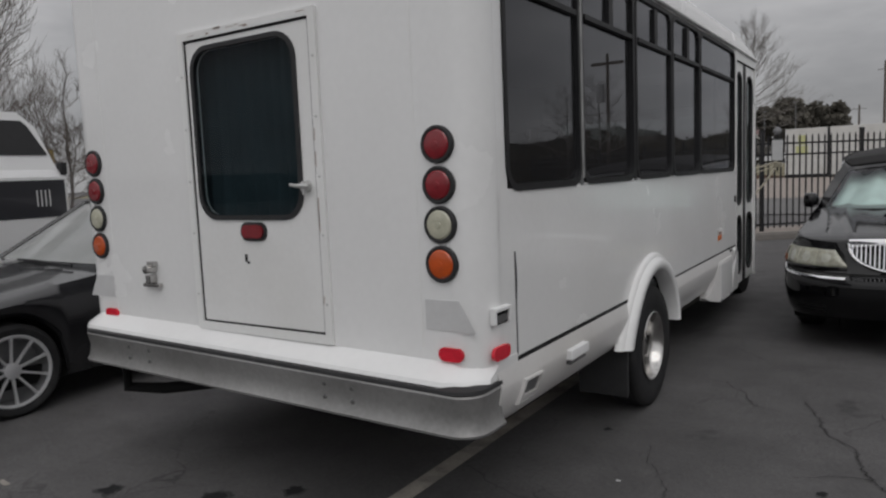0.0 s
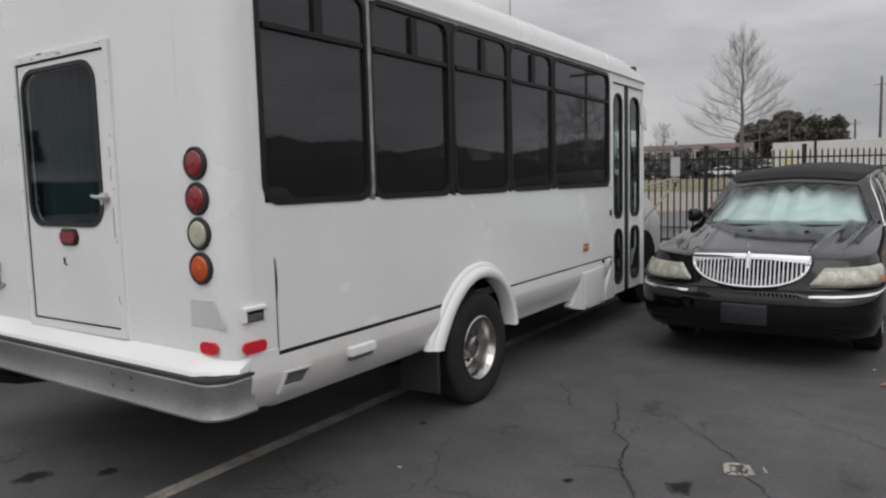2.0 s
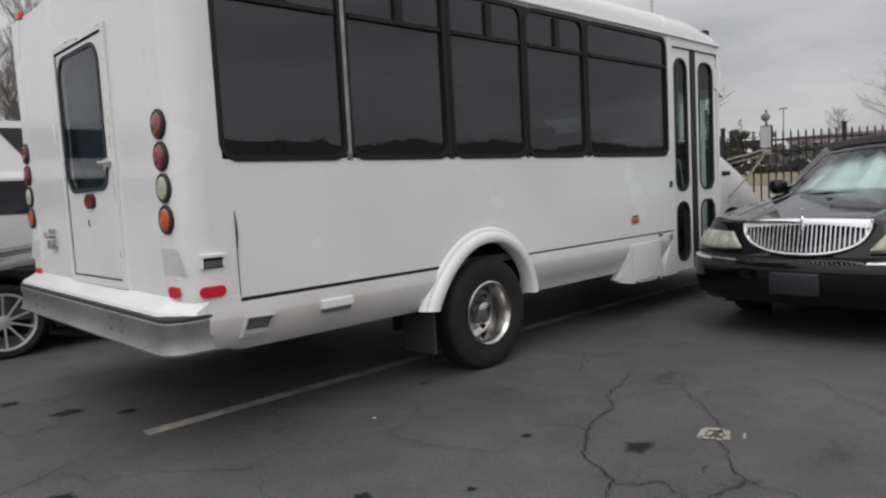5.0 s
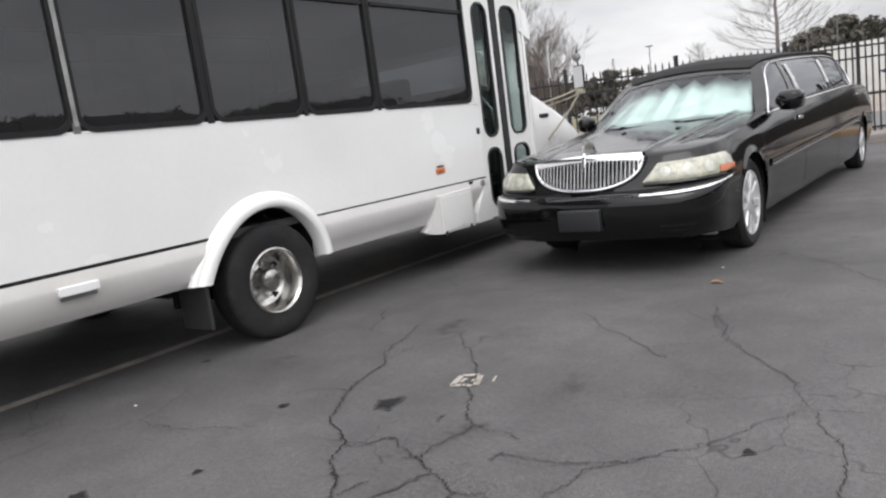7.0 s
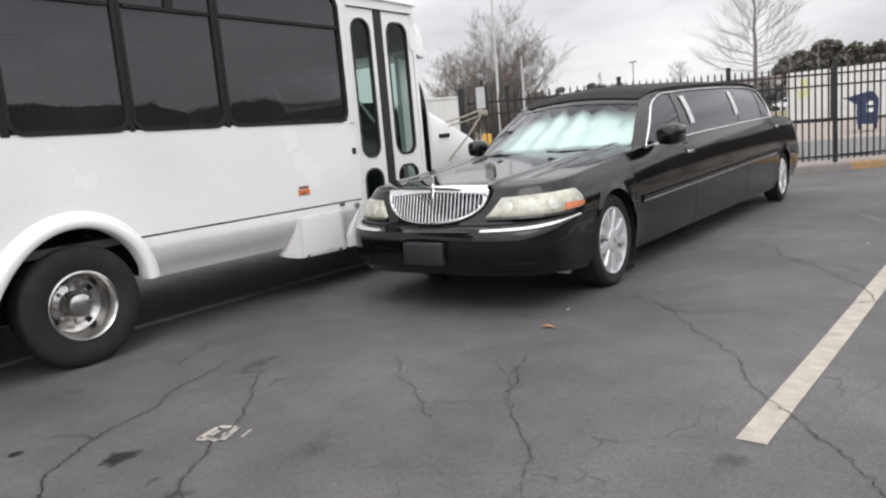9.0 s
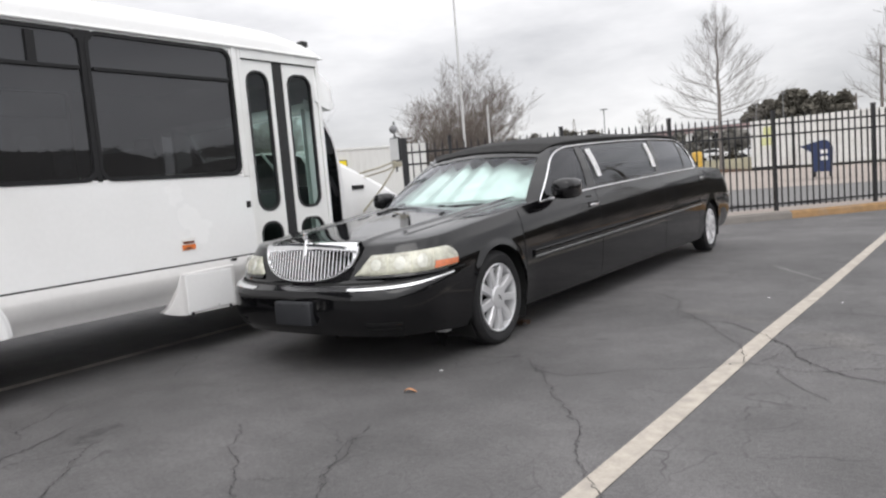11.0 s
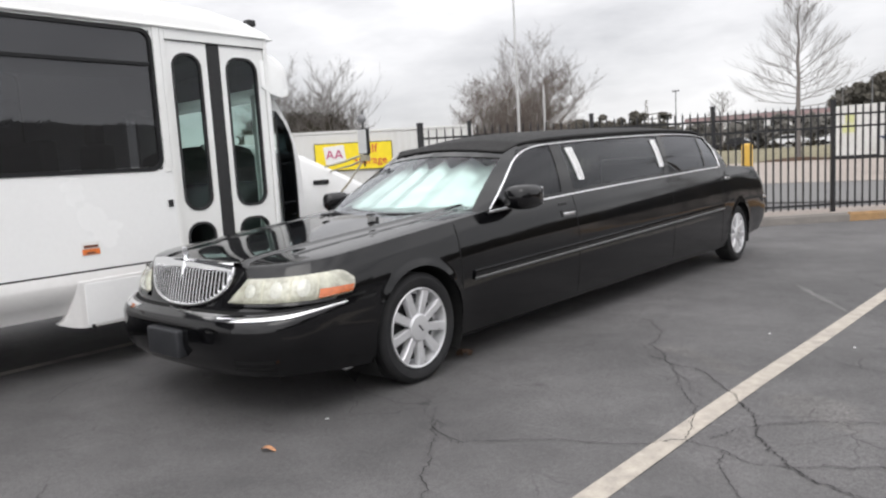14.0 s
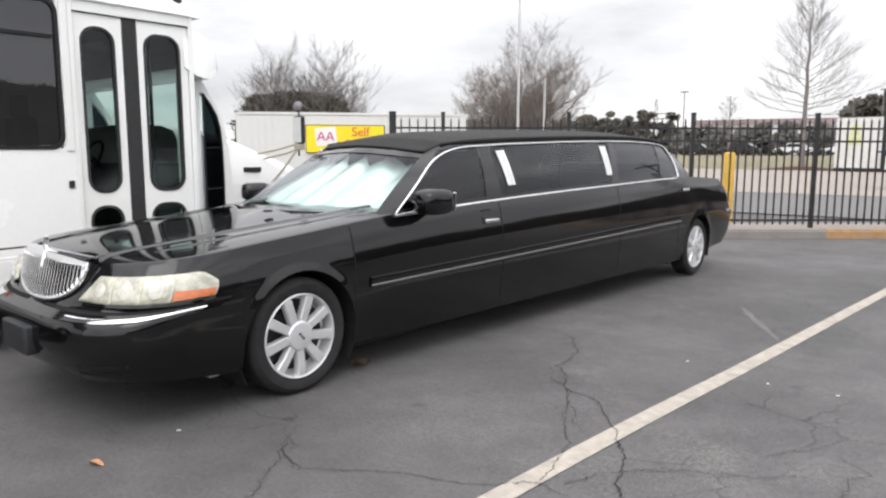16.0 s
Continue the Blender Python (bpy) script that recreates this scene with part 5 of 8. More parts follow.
def build_bus_cab():
    # nose: wings and bonnet, lofted forwards
    def sec(y, hw, z0, z1, crown, shoulder):
        pts = [(-hw, z0), (-hw - 0.01, (z0 + z1) / 2), (-hw, z1 - shoulder), (-hw + 0.06, z1 - shoulder * 0.25), (-hw * 0.75, z1 + crown * 0.45), (-hw * 0.4, z1 + crown * 0.85), (0, z1 + crown)]
        pts = pts + [(-x, z) for x, z in reversed(pts[:-1])]
        return [(BC + x, y, z) for x, z in pts]
    secs = [(8.16, 1.03, 0.50, 1.60, 0.05, 0.10), (8.50, 1.03, 0.48, 1.59, 0.05, 0.10), (8.75, 1.045, 0.46, 1.515, 0.06, 0.10), (9.1, 1.04, 0.46, 1.375, 0.08, 0.10), (9.5, 1.03, 0.46, 1.22, 0.11, 0.10), (9.80, 1.01, 0.46, 1.075, 0.14, 0.12), (9.96, 0.96, 0.48, 0.99, 0.12, 0.12), (10.03, 0.90, 0.52, 0.93, 0.10, 0.10)]
    bm = bmesh.new()
    rows = [sec(*s) for s in secs]
    fine = []
    for a, b in zip(rows, rows[1:]):
        for k in range(4):
            fine.append([tuple(Vector(p).lerp(Vector(q), k / 4)) for p, q in zip(a, b)])
    fine.append(rows[-1])
    yw, zw, R = 9.08, 0.40, 0.45
    grid_faces(bm, fine)
    bm.faces.new([bm.verts.new(p) for p in rows[-1]])
    bmesh.ops.remove_doubles(bm, verts=bm.verts, dist=1e-4)
    for v in bm.verts:
        if abs(v.co.x - BC) > 0.85 and v.co.z < 0.9 and abs(v.co.y - yw) < R:
            zt = zw + math.sqrt(R * R - (v.co.y - yw) ** 2)
            if v.co.z < zt:
                v.co.z = zt
    cab = bpart("cab_nose", bm, M_WHITE, label="white van cab nose", smooth=45)
    bm = bmesh.new()
    box(bm, BC + 1.015, BC + 1.062, 8.80, 8.99, 1.208, 1.252, 0.006)
    bpart("wing_badge", bm, M_BLACKPLASTIC, cab, "dark rectangular badge")
    bm = bmesh.new()
    lathe(bm, [(0.0, 0.25), (R - 0.01, 0.25), (R - 0.01, 0.0)], Matrix.Translation((BC + 0.80, yw, zw)) @ pose(0, 0, 0, 0, 90, 0), 30)
    bpart("wheel_well", bm, M_DARK, cab)
    # windscreen, pillars and fairing
    def wpt(u, t):
        z = 1.43 + (2.12 - 1.43) * t
        y = 8.80 - 0.42 * t - 0.10 * (abs(u) ** 2)
        return (BC + u * (0.98 + 0.07 * t), y, z)
    bm = bmesh.new()
    grid_faces(bm, [[wpt(-1 + 2 * i / 12, j / 6) for i in range(13)] for j in range(7)])
    bpart("windscreen", bm, M_GLASS_WIND, label="curved windscreen", smooth=60)
    for s in (1, -1):
        bm = bmesh.new()
        x = BC + s * 1.085
        xo = BC + s * 1.05
        # solid fairing between body and windscreen with a curved quarter pane
        out = [(8.17, 2.14), (8.36, 2.06), (8.44, 1.94), (8.53, 1.80), (8.60, 1.62), (8.64, 1.45), (8.66, 1.25), (8.66, 0.62), (8.17, 0.62)]
        inn = [(8.36, 1.92), (8.38, 1.90), (8.43, 1.84), (8.50, 1.74), (8.54, 1.60), (8.56, 1.45), (8.565, 1.25), (8.565, 0.68), (8.36, 0.68)]
        f = lambda u, v, w, x=x, xo=xo, s=s: (x + (xo - x) * (u - 8.17) / 0.7 + s * w, u, v)
        ring(bm, out, inn, f, -0.05, 0.0)
        fair = bpart("cab_pillar", bm, M_WHITE, label="white cab pillar with quarter pane")
        bm = bmesh.new()
        tall = [(8.385, 1.90), (8.41, 1.87), (8.46, 1.81), (8.52, 1.71), (8.55, 1.60), (8.565, 1.45), (8.57, 1.25), (8.57, 1.05), (8.565, 0.80), (8.54, 0.68), (8.385, 0.68)]
        bm.faces.new([bm.verts.new(f(u, v, 0.014)) for u, v in tall])
        bpart("pane", bm, M_GLASS_REAR, fair, "tall dark quarter pane")
        bm = bmesh.new()
        tube(bm, [f(u, v, 0.012) for u, v in tall + tall[:1]], 0.009, 6, cap=False)
        bpart("gasket", bm, M_RUBBER, fair)
    # moulded cap over the cab
    bm = bmesh.new()
    rows = []
    for y, h, zb in ((8.10, 1.31, 2.08), (8.20, 1.32, 2.02), (8.32, 1.30, 2.00), (8.42, 1.25, 2.03), (8.50, 1.16, 2.10), (8.54, 1.04, 2.22)):
        row = []
        for k in range(17):
            a = math.pi * k / 16
            cx, sx = math.cos(a), math.sin(a)
            row.append((BC + h * math.copysign(abs(cx) ** 0.5, cx), y, zb + (2.62 - zb - (y - 8.1) * 0.5) * abs(sx) ** 0.5))
        row += [(BC - h * 0.5, y, zb), (BC + h * 0.5, y, zb)]
        rows.append(row)
    vs = grid_faces(bm, rows, close_u=True)
    bm.faces.new(vs[-1])
    bpart("cab_cap", bm, M_WHITE, label="white moulded cap over the cab", smooth=50)
    for x in (BR - 0.10, BC, BL + 0.10):
        bpart("roof_marker", B(x - 0.04, x + 0.04, 8.06, 8.14, 2.60, 2.655, 0.01), M_BLACKPLASTIC, label="small dark roof marker lamp")
    # mirror on two arms
    bm = bmesh.new()
    tube(bm, [(-1.53, 8.98, 1.375), (-1.34, 9.09, 1.42), (-1.17, 9.18, 1.475)], 0.011, 6)
    tube(bm, [(-1.52, 8.94, 0.93), (-1.30, 9.09, 1.22), (-1.17, 9.19, 1.44)], 0.011, 6)
    tube(bm, [(-1.53, 9.05, 1.33), (-1.30, 9.14, 1.38), (-1.17, 9.19, 1.43)], 0.009, 6)
    mir = bpart("wing_mirror", bm, M_CREAM, label="tall wing mirror on metal arms")
    bm = bmesh.new()
    tube(bm, [(-1.17, 9.19, 1.36), (-1.17, 9.2, 1.90)], 0.010, 6)
    bpart("mirror_rod", bm, M_BLACKPLASTIC, mir)
    bpart("mirror_head", B(-1.235, -1.105, 9.175, 9.225, 1.47, 1.73, 0.02, 3), M_BLACKPLASTIC, mir, "tall black mirror head")
    # a matt grey face, its colour standing in for the sky it mirrors
    bpart("mirror_glass", B(-1.225, -1.115, 9.168, 9.176, 1.485, 1.715, 0.002), M_TAPE, mir, "mirror glass painted the grey of reflected sky")
    bm = bmesh.new()
    lathe(bm, [(0.0, 0.012), (0.03, 0.009), (0.044, 0.0), (0.047, -0.010), (0.04, -0.02), (0.0, -0.024)], Matrix.Translation((-1.17, 9.18, 1.82)) @ pose(0, 0, 0, 80, 0, 20), 20)
    bpart("convex_mirror", bm, M_GREYTRIM, mir, "small round convex mirror", 40)
    bpart("mirror_bracket", B(-1.215, -1.125, 9.165, 9.23, 1.41, 1.47, 0.01), M_CREAM, mir)


build_bus_shell()
for k, (y0, y1) in enumerate(WINDOWS):
    build_bus_window(y0, y1, 1, k < 4)
    build_bus_window(y0, y1, -1, k < 4)
build_bus_rear()
build_bus_side_details()
build_bus_wheel(BR - 0.085, 4.62, 0.375, 1)
build_bus_wheel(BL + 0.085, 4.62, 0.375, -1)
build_bus_wheel(BC + 0.90, 9.08, 0.375, 1)
build_bus_wheel(BC - 0.90, 9.08, 0.375, -1)
build_bus_entrance()
build_bus_cab()

# ---- the stretch limousine ----
# its own axes: x towards its kerb side, y from the front axle to the tail, z up
WB = 5.93
limo = thing("stretch_limousine", pose(0.14, 7.465, 0, 0, 0, -0.5), "glossy black stretch limousine parked beside the bus", "limousine")


def lpart(name, bm, mat, parent=limo, label="", smooth=None):
    return part(name, bm, mat, parent, label, smooth)


SHOULDER = [(-1.10, 0.80), (-0.85, 0.845), (-0.55, 0.875), (0.0, 0.925), (0.45, 0.965), (0.8, 0.995), (2.0, 1.045), (4.0, 1.095), (5.4, 1.12), (6.0, 1.10), (6.7, 1.06), (7.2, 0.99)]
SILL = [(-1.2, 0.272), (-0.8, 0.262), (-0.45, 0.225), (0.45, 0.205), (5.3, 0.155), (6.3, 0.20), (7.3, 0.27)]
HUB = [(0.0, 0.333), (WB, 0.262)]


def width_at(f):
    return lerp_table([(0.0, 0.845), (0.12, 0.872), (0.35, 0.895), (0.55, 0.90), (0.72, 0.89), (0.88, 0.868), (1.0, 0.832)], f)


def nose_at(f):
    return lerp_table([(0.0, -1.09), (0.10, -1.145), (0.28, -1.178), (0.50, -1.172), (0.57, -1.158), (0.61, -1.11), (0.64, -1.07), (0.75, -1.035), (0.90, -1.0), (1.0, -0.965)], f)


def tail_at(f):
    return lerp_table([(0.0, 7.22), (0.2, 7.32), (0.5, 7.34), (0.56, 7.28), (0.8, 7.22), (0.92, 7.12), (1.0, 6.98)], f)


def rel(y, z):
    z0 = lerp_table(SILL, y)
    return (z - z0) / (smooth_table(SHOULDER, y) - z0)


LF, LR = 0.60, 0.55


def plan(p, f):
    """The body's outline at the relative height f; p runs 0..1 round the nose, 1..2 along the side, 2..3 round the tail."""
    w, yf, yr = width_at(f), nose_at(f), tail_at(f)
    n = 2 / lerp_table([(0.0, 3.5), (0.5, 3.5), (0.62, 3.3)], f)
    if p <= 1:
        a = p * math.pi / 2
        return w * math.sin(a) ** n, yf + LF * (1 - math.cos(a) ** n)
    if p < 2:
        return w, yf + LF + (yr - LR - yf - LF) * (p - 1)
    a = (3 - p) * math.pi / 2
    return w * max(0.0, math.sin(a)) ** n, yr - LR * (1 - max(0.0, math.cos(a)) ** n)


def side_p(y, f):
    yf, yr = nose_at(f), tail_at(f)
    return 1 + (y - yf - LF) / (yr - LR - yf - LF)


def surf(p, z, off=0.0):
    """A place on the body's skin, off metres outside it."""
    y = plan(p, 0.5)[1]
    for _ in range(3):
        f = min(1.0, max(0.0, rel(y, z)))
        x, y = plan(p, f)
    if off:
        xa, ya = plan(max(0.0, p - 0.01), f)
        xb, yb = plan(min(3.0, p + 0.01), f)
        d = Vector((yb - ya, -(xb - xa), 0)).normalized()
        if d.x < 0 and 0.3 < p < 2.7:
            d = -d
        return Vector((x, y, z)) + d * off
    return Vector((x, y, z))


def surf_y(y, z, off=0.0):
    f = min(1.0, max(0.0, rel(y, z)))
    return Vector((width_at(f) + off, y, z))


def mirrored(pts, s):
    return [(s * p[0], p[1], p[2]) for p in pts]


def build_limo_body():
    R = 0.395
    ps = [k / 44 for k in range(44)]
    ys = set()
    for yc, _ in HUB:
        for k in range(25):
            ys.add(round(yc - R * math.cos(math.pi * k / 24), 4))
        ys.add(round(yc - R - 0.004, 4)), ys.add(round(yc + R + 0.004, 4))
    y = -0.36
    while y < 6.7:
        if all(abs(y - q) > 0.05 for q in ys):
            ys.add(round(y, 3))
        y += 0.16
    ys = sorted(q for q in ys if -0.43 < q < 6.75)
    cols = [("p", p) for p in ps] + [("y", q) for q in ys] + [("p", 2 + k / 14) for k in range(1, 15)]
    fs = [0, 0.03, 0.06, 0.10, 0.15, 0.2, 0.25, 0.3, 0.36, 0.42, 0.46, 0.50, 0.54, 0.57, 0.59, 0.61, 0.625, 0.64, 0.67, 0.7, 0.78, 0.86, 0.93, 0.975, 1.0]
    rows = []
    for f in fs:
        row = []
        for kind, q in cols:
            if kind == "p":
                x, yy = plan(q, f)
            else:
                x, yy = width_at(f), q
            z0, z1 = lerp_table(SILL, yy), smooth_table(SHOULDER, yy)
            for yc, zc in HUB:
                if abs(yy - yc) < R and kind == "y":
                    z0 = max(z0, zc + math.sqrt(max(0.0, R * R - (yy - yc) ** 2)))
            z = z0 + (z1 - z0) * f
            if kind == "y":
                x = width_at(min(1.0, max(0.0, rel(yy, z))))
                for yc, zc in HUB:  # a raised lip round the arches
                    d = math.hypot(yy - yc, z - zc)
                    if d < R + 0.05:
                        x += 0.010 * (1 - (d - R) / 0.05)
            row.append((x, yy, z))
        rows.append(row)
    bm = bmesh.new()
    for s in (1, -1):
        grid_faces(bm, [mirrored(r, s) for r in rows])
    # bonnet and boot lid
    top = rows[-1]
    for s in (1, -1):
        for lo, hi in ((-2.0, 1.05), (4.9, 9.0)):
            line = [p for p in top if lo <= p[1] <= hi]
            deck = []
            for g in ([k / 64 for k in range(65)] if lo < 0 else [k / 14 for k in range(15)]):
                r = []
                for x, yy, z in line:
                    xx = x * (1 - g)
                    q = 1 - (xx / max(x, 1e-4)) ** 2
                    crown = (0.030 + 0.022 * min(1, max(0, (yy + 1) / 1.6))) if yy < 3 else 0.018
                    zz = z + crown * q ** 0.7
                    if yy < 3:
                        # two long raised creases running to the grille's corners
                        c = 0.40 + 0.16 * min(1, max(0, (yy + 1.0) / 1.6))
                        zz += 0.012 * math.exp(-((xx - c) / 0.030) ** 2) * min(1.0, q * 4)
                        zz -= 0.010 * math.exp(-((xx - 0.62 - 0.06 * (yy + 0.3)) / 0.010) ** 2) * min(1.0, q * 4) * (-0.7 < yy < 0.75)
                    r.append((s * xx, yy, zz))
                deck.append(r)
            grid_faces(bm, deck)
    bmesh.ops.remove_doubles(bm, verts=bm.verts, dist=0.0008)
    body = lpart("body", bm, M_BLACKPAINT, label="glossy black bodywork with chrome trim", smooth=38)
    # underside and wheel wells
    bm = bmesh.new()
    box(bm, -0.80, 0.80, 0.42, WB - 0.42, 0.17, 0.24)
    box(bm, -0.70, 0.70, -0.95, -0.42, 0.255, 0.30)
    box(bm, -0.76, 0.76, WB + 0.42, 7.05, 0.24, 0.30)
    for yc, zc in HUB:
        for s in (1, -1):
            lathe(bm, [(R + 0.02, 0.0), (R + 0.02, 0.34), (0.0, 0.34)], Matrix.Translation((s * 0.87, yc, zc)) @ pose(0, 0, 0, 0, -90 * s, 0), 36)
    for fc in [f for f in bm.faces if f.calc_center_median().z < 0.13 and len(f.verts) < 30]:
        bm.faces.remove(fc)
    lpart("underbody", bm, M_DARK, body)
    for s in (1, -1):
        bm = bmesh.new()
        box(bm, s * 0.60 - 0.14, s * 0.60 + 0.14, WB - 0.50, WB - 0.47, 0.10, 0.30, 0.005)
        lpart("splash_guard", bm, M_RUBBER, body)
    bm = bmesh.new()
    box(bm, 0.60, 0.74, -0.52, -0.46, 0.19, 0.225, 0.005)
    lpart("tow_tab", bm, M_TAPE, body)
    return body


def strip(name, path, h, mat, parent, label="", d0=-0.004, d1=0.008):
    """A moulding along (p or y) stations on both sides of the body."""
    for s in (1, -1):
        bm = bmesh.new()
        rows = []
        for kind, q, z in path:
            fn = surf if kind == "p" else surf_y
            rows.append(mirrored([fn(q, z - h / 2, d0), fn(q, z - h / 2, d1 * 0.7), fn(q, z - h * 0.2, d1), fn(q, z + h * 0.2, d1), fn(q, z + h / 2, d1 * 0.7), fn(q, z + h / 2, d0)], s))
        vs = grid_faces(bm, rows, close_u=True)
        bm.faces.new(vs[0]), bm.faces.new(vs[-1])
        lpart(name, bm, mat, parent, label, 50)


def build_limo_trim(body):
    ys = [0.52 + 0.15 * k for k in range(33)]
    mz = lambda y: 0.585 + 0.0125 * y
    strip("side_moulding", [("y", y, mz(y)) for y in ys], 0.062, M_BLACKPAINT, body, "black side moulding", d1=0.016)
    strip("moulding_insert", [("y", y, mz(y) - 0.022) for y in ys], 0.020, M_INSERT, body, "thin grey insert", d0=0.008, d1=0.019)
    strip("belt_trim", [("y", y, smooth_table(SHOULDER, y) - 0.010) for y in [0.80 + 0.15 * k for k in range(31)]], 0.015, M_CHROME, body, "chrome belt trim", d1=0.012)
    # chrome on the bumpers
    pp = [0.19 + 0.77 * k / 22 for k in range(23)]
    strip("bumper_chrome", [("p", p, 0.586 + 0.040 * ((p - 0.19) / 0.77) ** 1.8) for p in pp], 0.018, M_CHROME, body, "chrome bumper strip", d1=0.014)
    strip("bumper_groove", [("p", 1.0 + 0.009 * k, 0.618 + 0.002 * k) for k in range(3)], 0.016, M_DARK, body, d1=0.003)
    strip("bumper_chrome", [("p", 2.0 + 0.9 * k / 16, 0.66) for k in range(17)], 0.034, M_CHROME, body, "chrome bumper strip", d1=0.014)
    strip("bumper_shelf", [("p", 0.02 + 0.98 * k / 24, 0.606 + 0.044 * (k / 24) ** 1.8) for k in range(25)], 0.012, M_DARK, body, d1=0.003)
    for z in (0.325, 0.365):
        strip("lower_slot", [("p", 0.30 + 0.28 * k / 12, z) for k in range(13)], 0.018, M_DARK, body, d1=0.003)
    # tail lamps
    strip("tail_lamp", [("p", 2.30 + 0.45 * k / 10, 0.86) for k in range(11)], 0.19, M_LENS_RED, body, "dark red tail lamp", d1=0.010)
    # door seams
    for y in (0.40, 1.93, 3.88, 5.30):
        for s in (1, -1):
            bm = bmesh.new()
            rows = []
            for k in range(13):
                z = 0.24 + (smooth_table(SHOULDER, y) - 0.26) * k / 12
                yy = y + (0.10 * max(0, (0.62 - z)) if y > 5 else 0)
                a, b = surf_y(yy - 0.004, z, 0.0015), surf_y(yy + 0.004, z, 0.0015)
                rows.append(mirrored([a, b], s))
            grid_faces(bm, rows)
            lpart("door_seam", bm, M_DARK, body)
    # handles
    for y, z in ((1.79, 0.885), (5.50, 0.975)):
        for s in (1, -1):
            bm = bmesh.new()
            c = surf_y(y, z)
            box(bm, s * (c.x - 0.005), s * (c.x + 0.003), y - 0.10, y + 0.10, z - 0.035, z + 0.03, 0.002)
            cup = lpart("handle_cup", bm, M_BLACKPLASTIC, body)
            bm = bmesh.new()
            x0, x1 = sorted((s * (c.x + 0.006), s * (c.x + 0.026)))
            box(bm, x0, x1, y - 0.085, y + 0.085, z - 0.014, z + 0.014, 0.008, 3)
            lpart("door_handle", bm, M_CHROME, cup, "chrome door handle", 40)
    for s in (1,):
        bm = bmesh.new()
        c = surf_y(1.74, 0.965)
        box(bm, c.x - 0.004, c.x + 0.005, 1.69, 1.80, 0.955, 0.972, 0.002)
        lpart("keypad", bm, M_BLACKPLASTIC, body)
    # wing mirrors
    for s, ym in ((1, 1.0), (-1, 0.90)):
        bm = bmesh.new()
        rows = []
        for k, (dx, sc) in enumerate(((0.85, 0.25), (0.875, 0.55), (0.90, 0.90), (0.96, 1.0), (1.02, 0.98), (1.055, 0.85), (1.07, 0.5))):
            if s < 0:  # folded in a little
                dx, sc = 0.82 + (dx - 0.85) * 0.62, sc * 0.86
            rows.append([(s * dx, ym + sc * 0.142 * math.copysign(abs(math.cos(a)) ** 0.6, math.cos(a)) + 0.03, 1.072 + sc * 0.088 * math.copysign(abs(math.sin(a)) ** 0.55, math.sin(a))) for a in [2 * math.pi * j / 20 for j in range(20)]])
        vs = grid_faces(bm, rows, close_u=True)
        bm.faces.new(vs[0]), bm.faces.new(vs[-1])
        mir = lpart("wing_mirror", bm, M_BLACKPAINT, label="glossy black wing mirror", smooth=60)
        g0, g1 = (0.91, 1.05) if s > 0 else (-0.94, -0.86)
        yg = ym + (0.164 if s > 0 else 0.145)
        lpart("mirror_glass", B(g0, g1, yg, yg + 0.012, 1.01, 1.13, 0.004), M_CHROME, mir)
    # headlamps
    for s in (1, -1):
        nb, na = 7, 26
        def edge(t):
            lo = 0.653 + 0.010 * t
            hi = 0.668 + 0.109 * min(1.0, t / 0.11) + 0.024 * t
            if t > 0.90:
                k = (t - 0.90) / 0.10
                hi -= 0.055 * k ** 1.5
                lo += 0.006 * k
            return lo, hi
        p0, p1 = 0.195, 0.965
        rows = []
        for j in range(nb + 1):
            row = []
            for i in range(na + 1):
                t = i / na
                lo, hi = edge(t)
                v = j / nb
                off = 0.014 + 0.010 * math.sin(math.pi * v) - (0.010 if i in (0, na) or j in (0, nb) else 0.0)
                row.append(surf(p0 + (p1 - p0) * t, lo + (hi - lo) * v, off))
            rows.append(mirrored(row, s))
        bm = bmesh.new()
        grid_faces(bm, rows)
        lamp = lpart("headlamp", bm, M_HEADLAMP, body, "hazy yellowed headlamp", 60)
        bm = bmesh.new()
        rows = []
        for j in range(4):
            row = []
            for i in range(9):
                t = 0.74 + 0.245 * i / 8
                row.append(surf(p0 + (p1 - p0) * t, 0.672 + 0.010 * i / 8 + (0.046 - 0.012 * i / 8) * j / 3, 0.029))
            rows.append(mirrored(row, s))
        grid_faces(bm, rows)
        lpart("turn_lamp", bm, M_TURN, lamp, "orange turn lamp", 60)
        # round reflectors show through the haze
        for tc, rad in ((0.17, 0.034), (0.385, 0.041), (0.61, 0.043)):
            lo, hi = edge(tc)
            zc_ = (lo + hi) / 2 + 0.004
            span = rad / 0.80
            bm = bmesh.new()
            rows = []
            for q in (1.0, 0.72, 0.4, 0.02):
                rows.append(mirrored([surf(p0 + (p1 - p0) * (tc + span * q * math.cos(a)), zc_ + rad * q * math.sin(a), 0.0235 + 0.006 * (1 - q)) for a in [2 * math.pi * j / 20 for j in range(20)]], s))
            grid_faces(bm, rows, close_u=True)
            lpart("lamp_reflector", bm, M_BOWL, lamp, "round pale reflector", 60)
        # the bulb chambers show as faint ridges in the lens
        for t in (0.27, 0.50, 0.725):
            lo, hi = edge(t)
            bm = bmesh.new()
            grid_faces(bm, [mirrored([surf(p0 + (p1 - p0) * (t + d), lo + 0.006 + (hi - lo - 0.012) * j / 8, 0.0165 + 0.010 * math.sin(math.pi * j / 8) + o) for d, o in ((-0.007, 0.0), (0.0, 0.0025), (0.007, 0.0))], s) for j in range(9)])
            lpart("lamp_divider", bm, M_LENS_CLEAR, lamp, smooth=60)
        bm = bmesh.new()
        rows = []
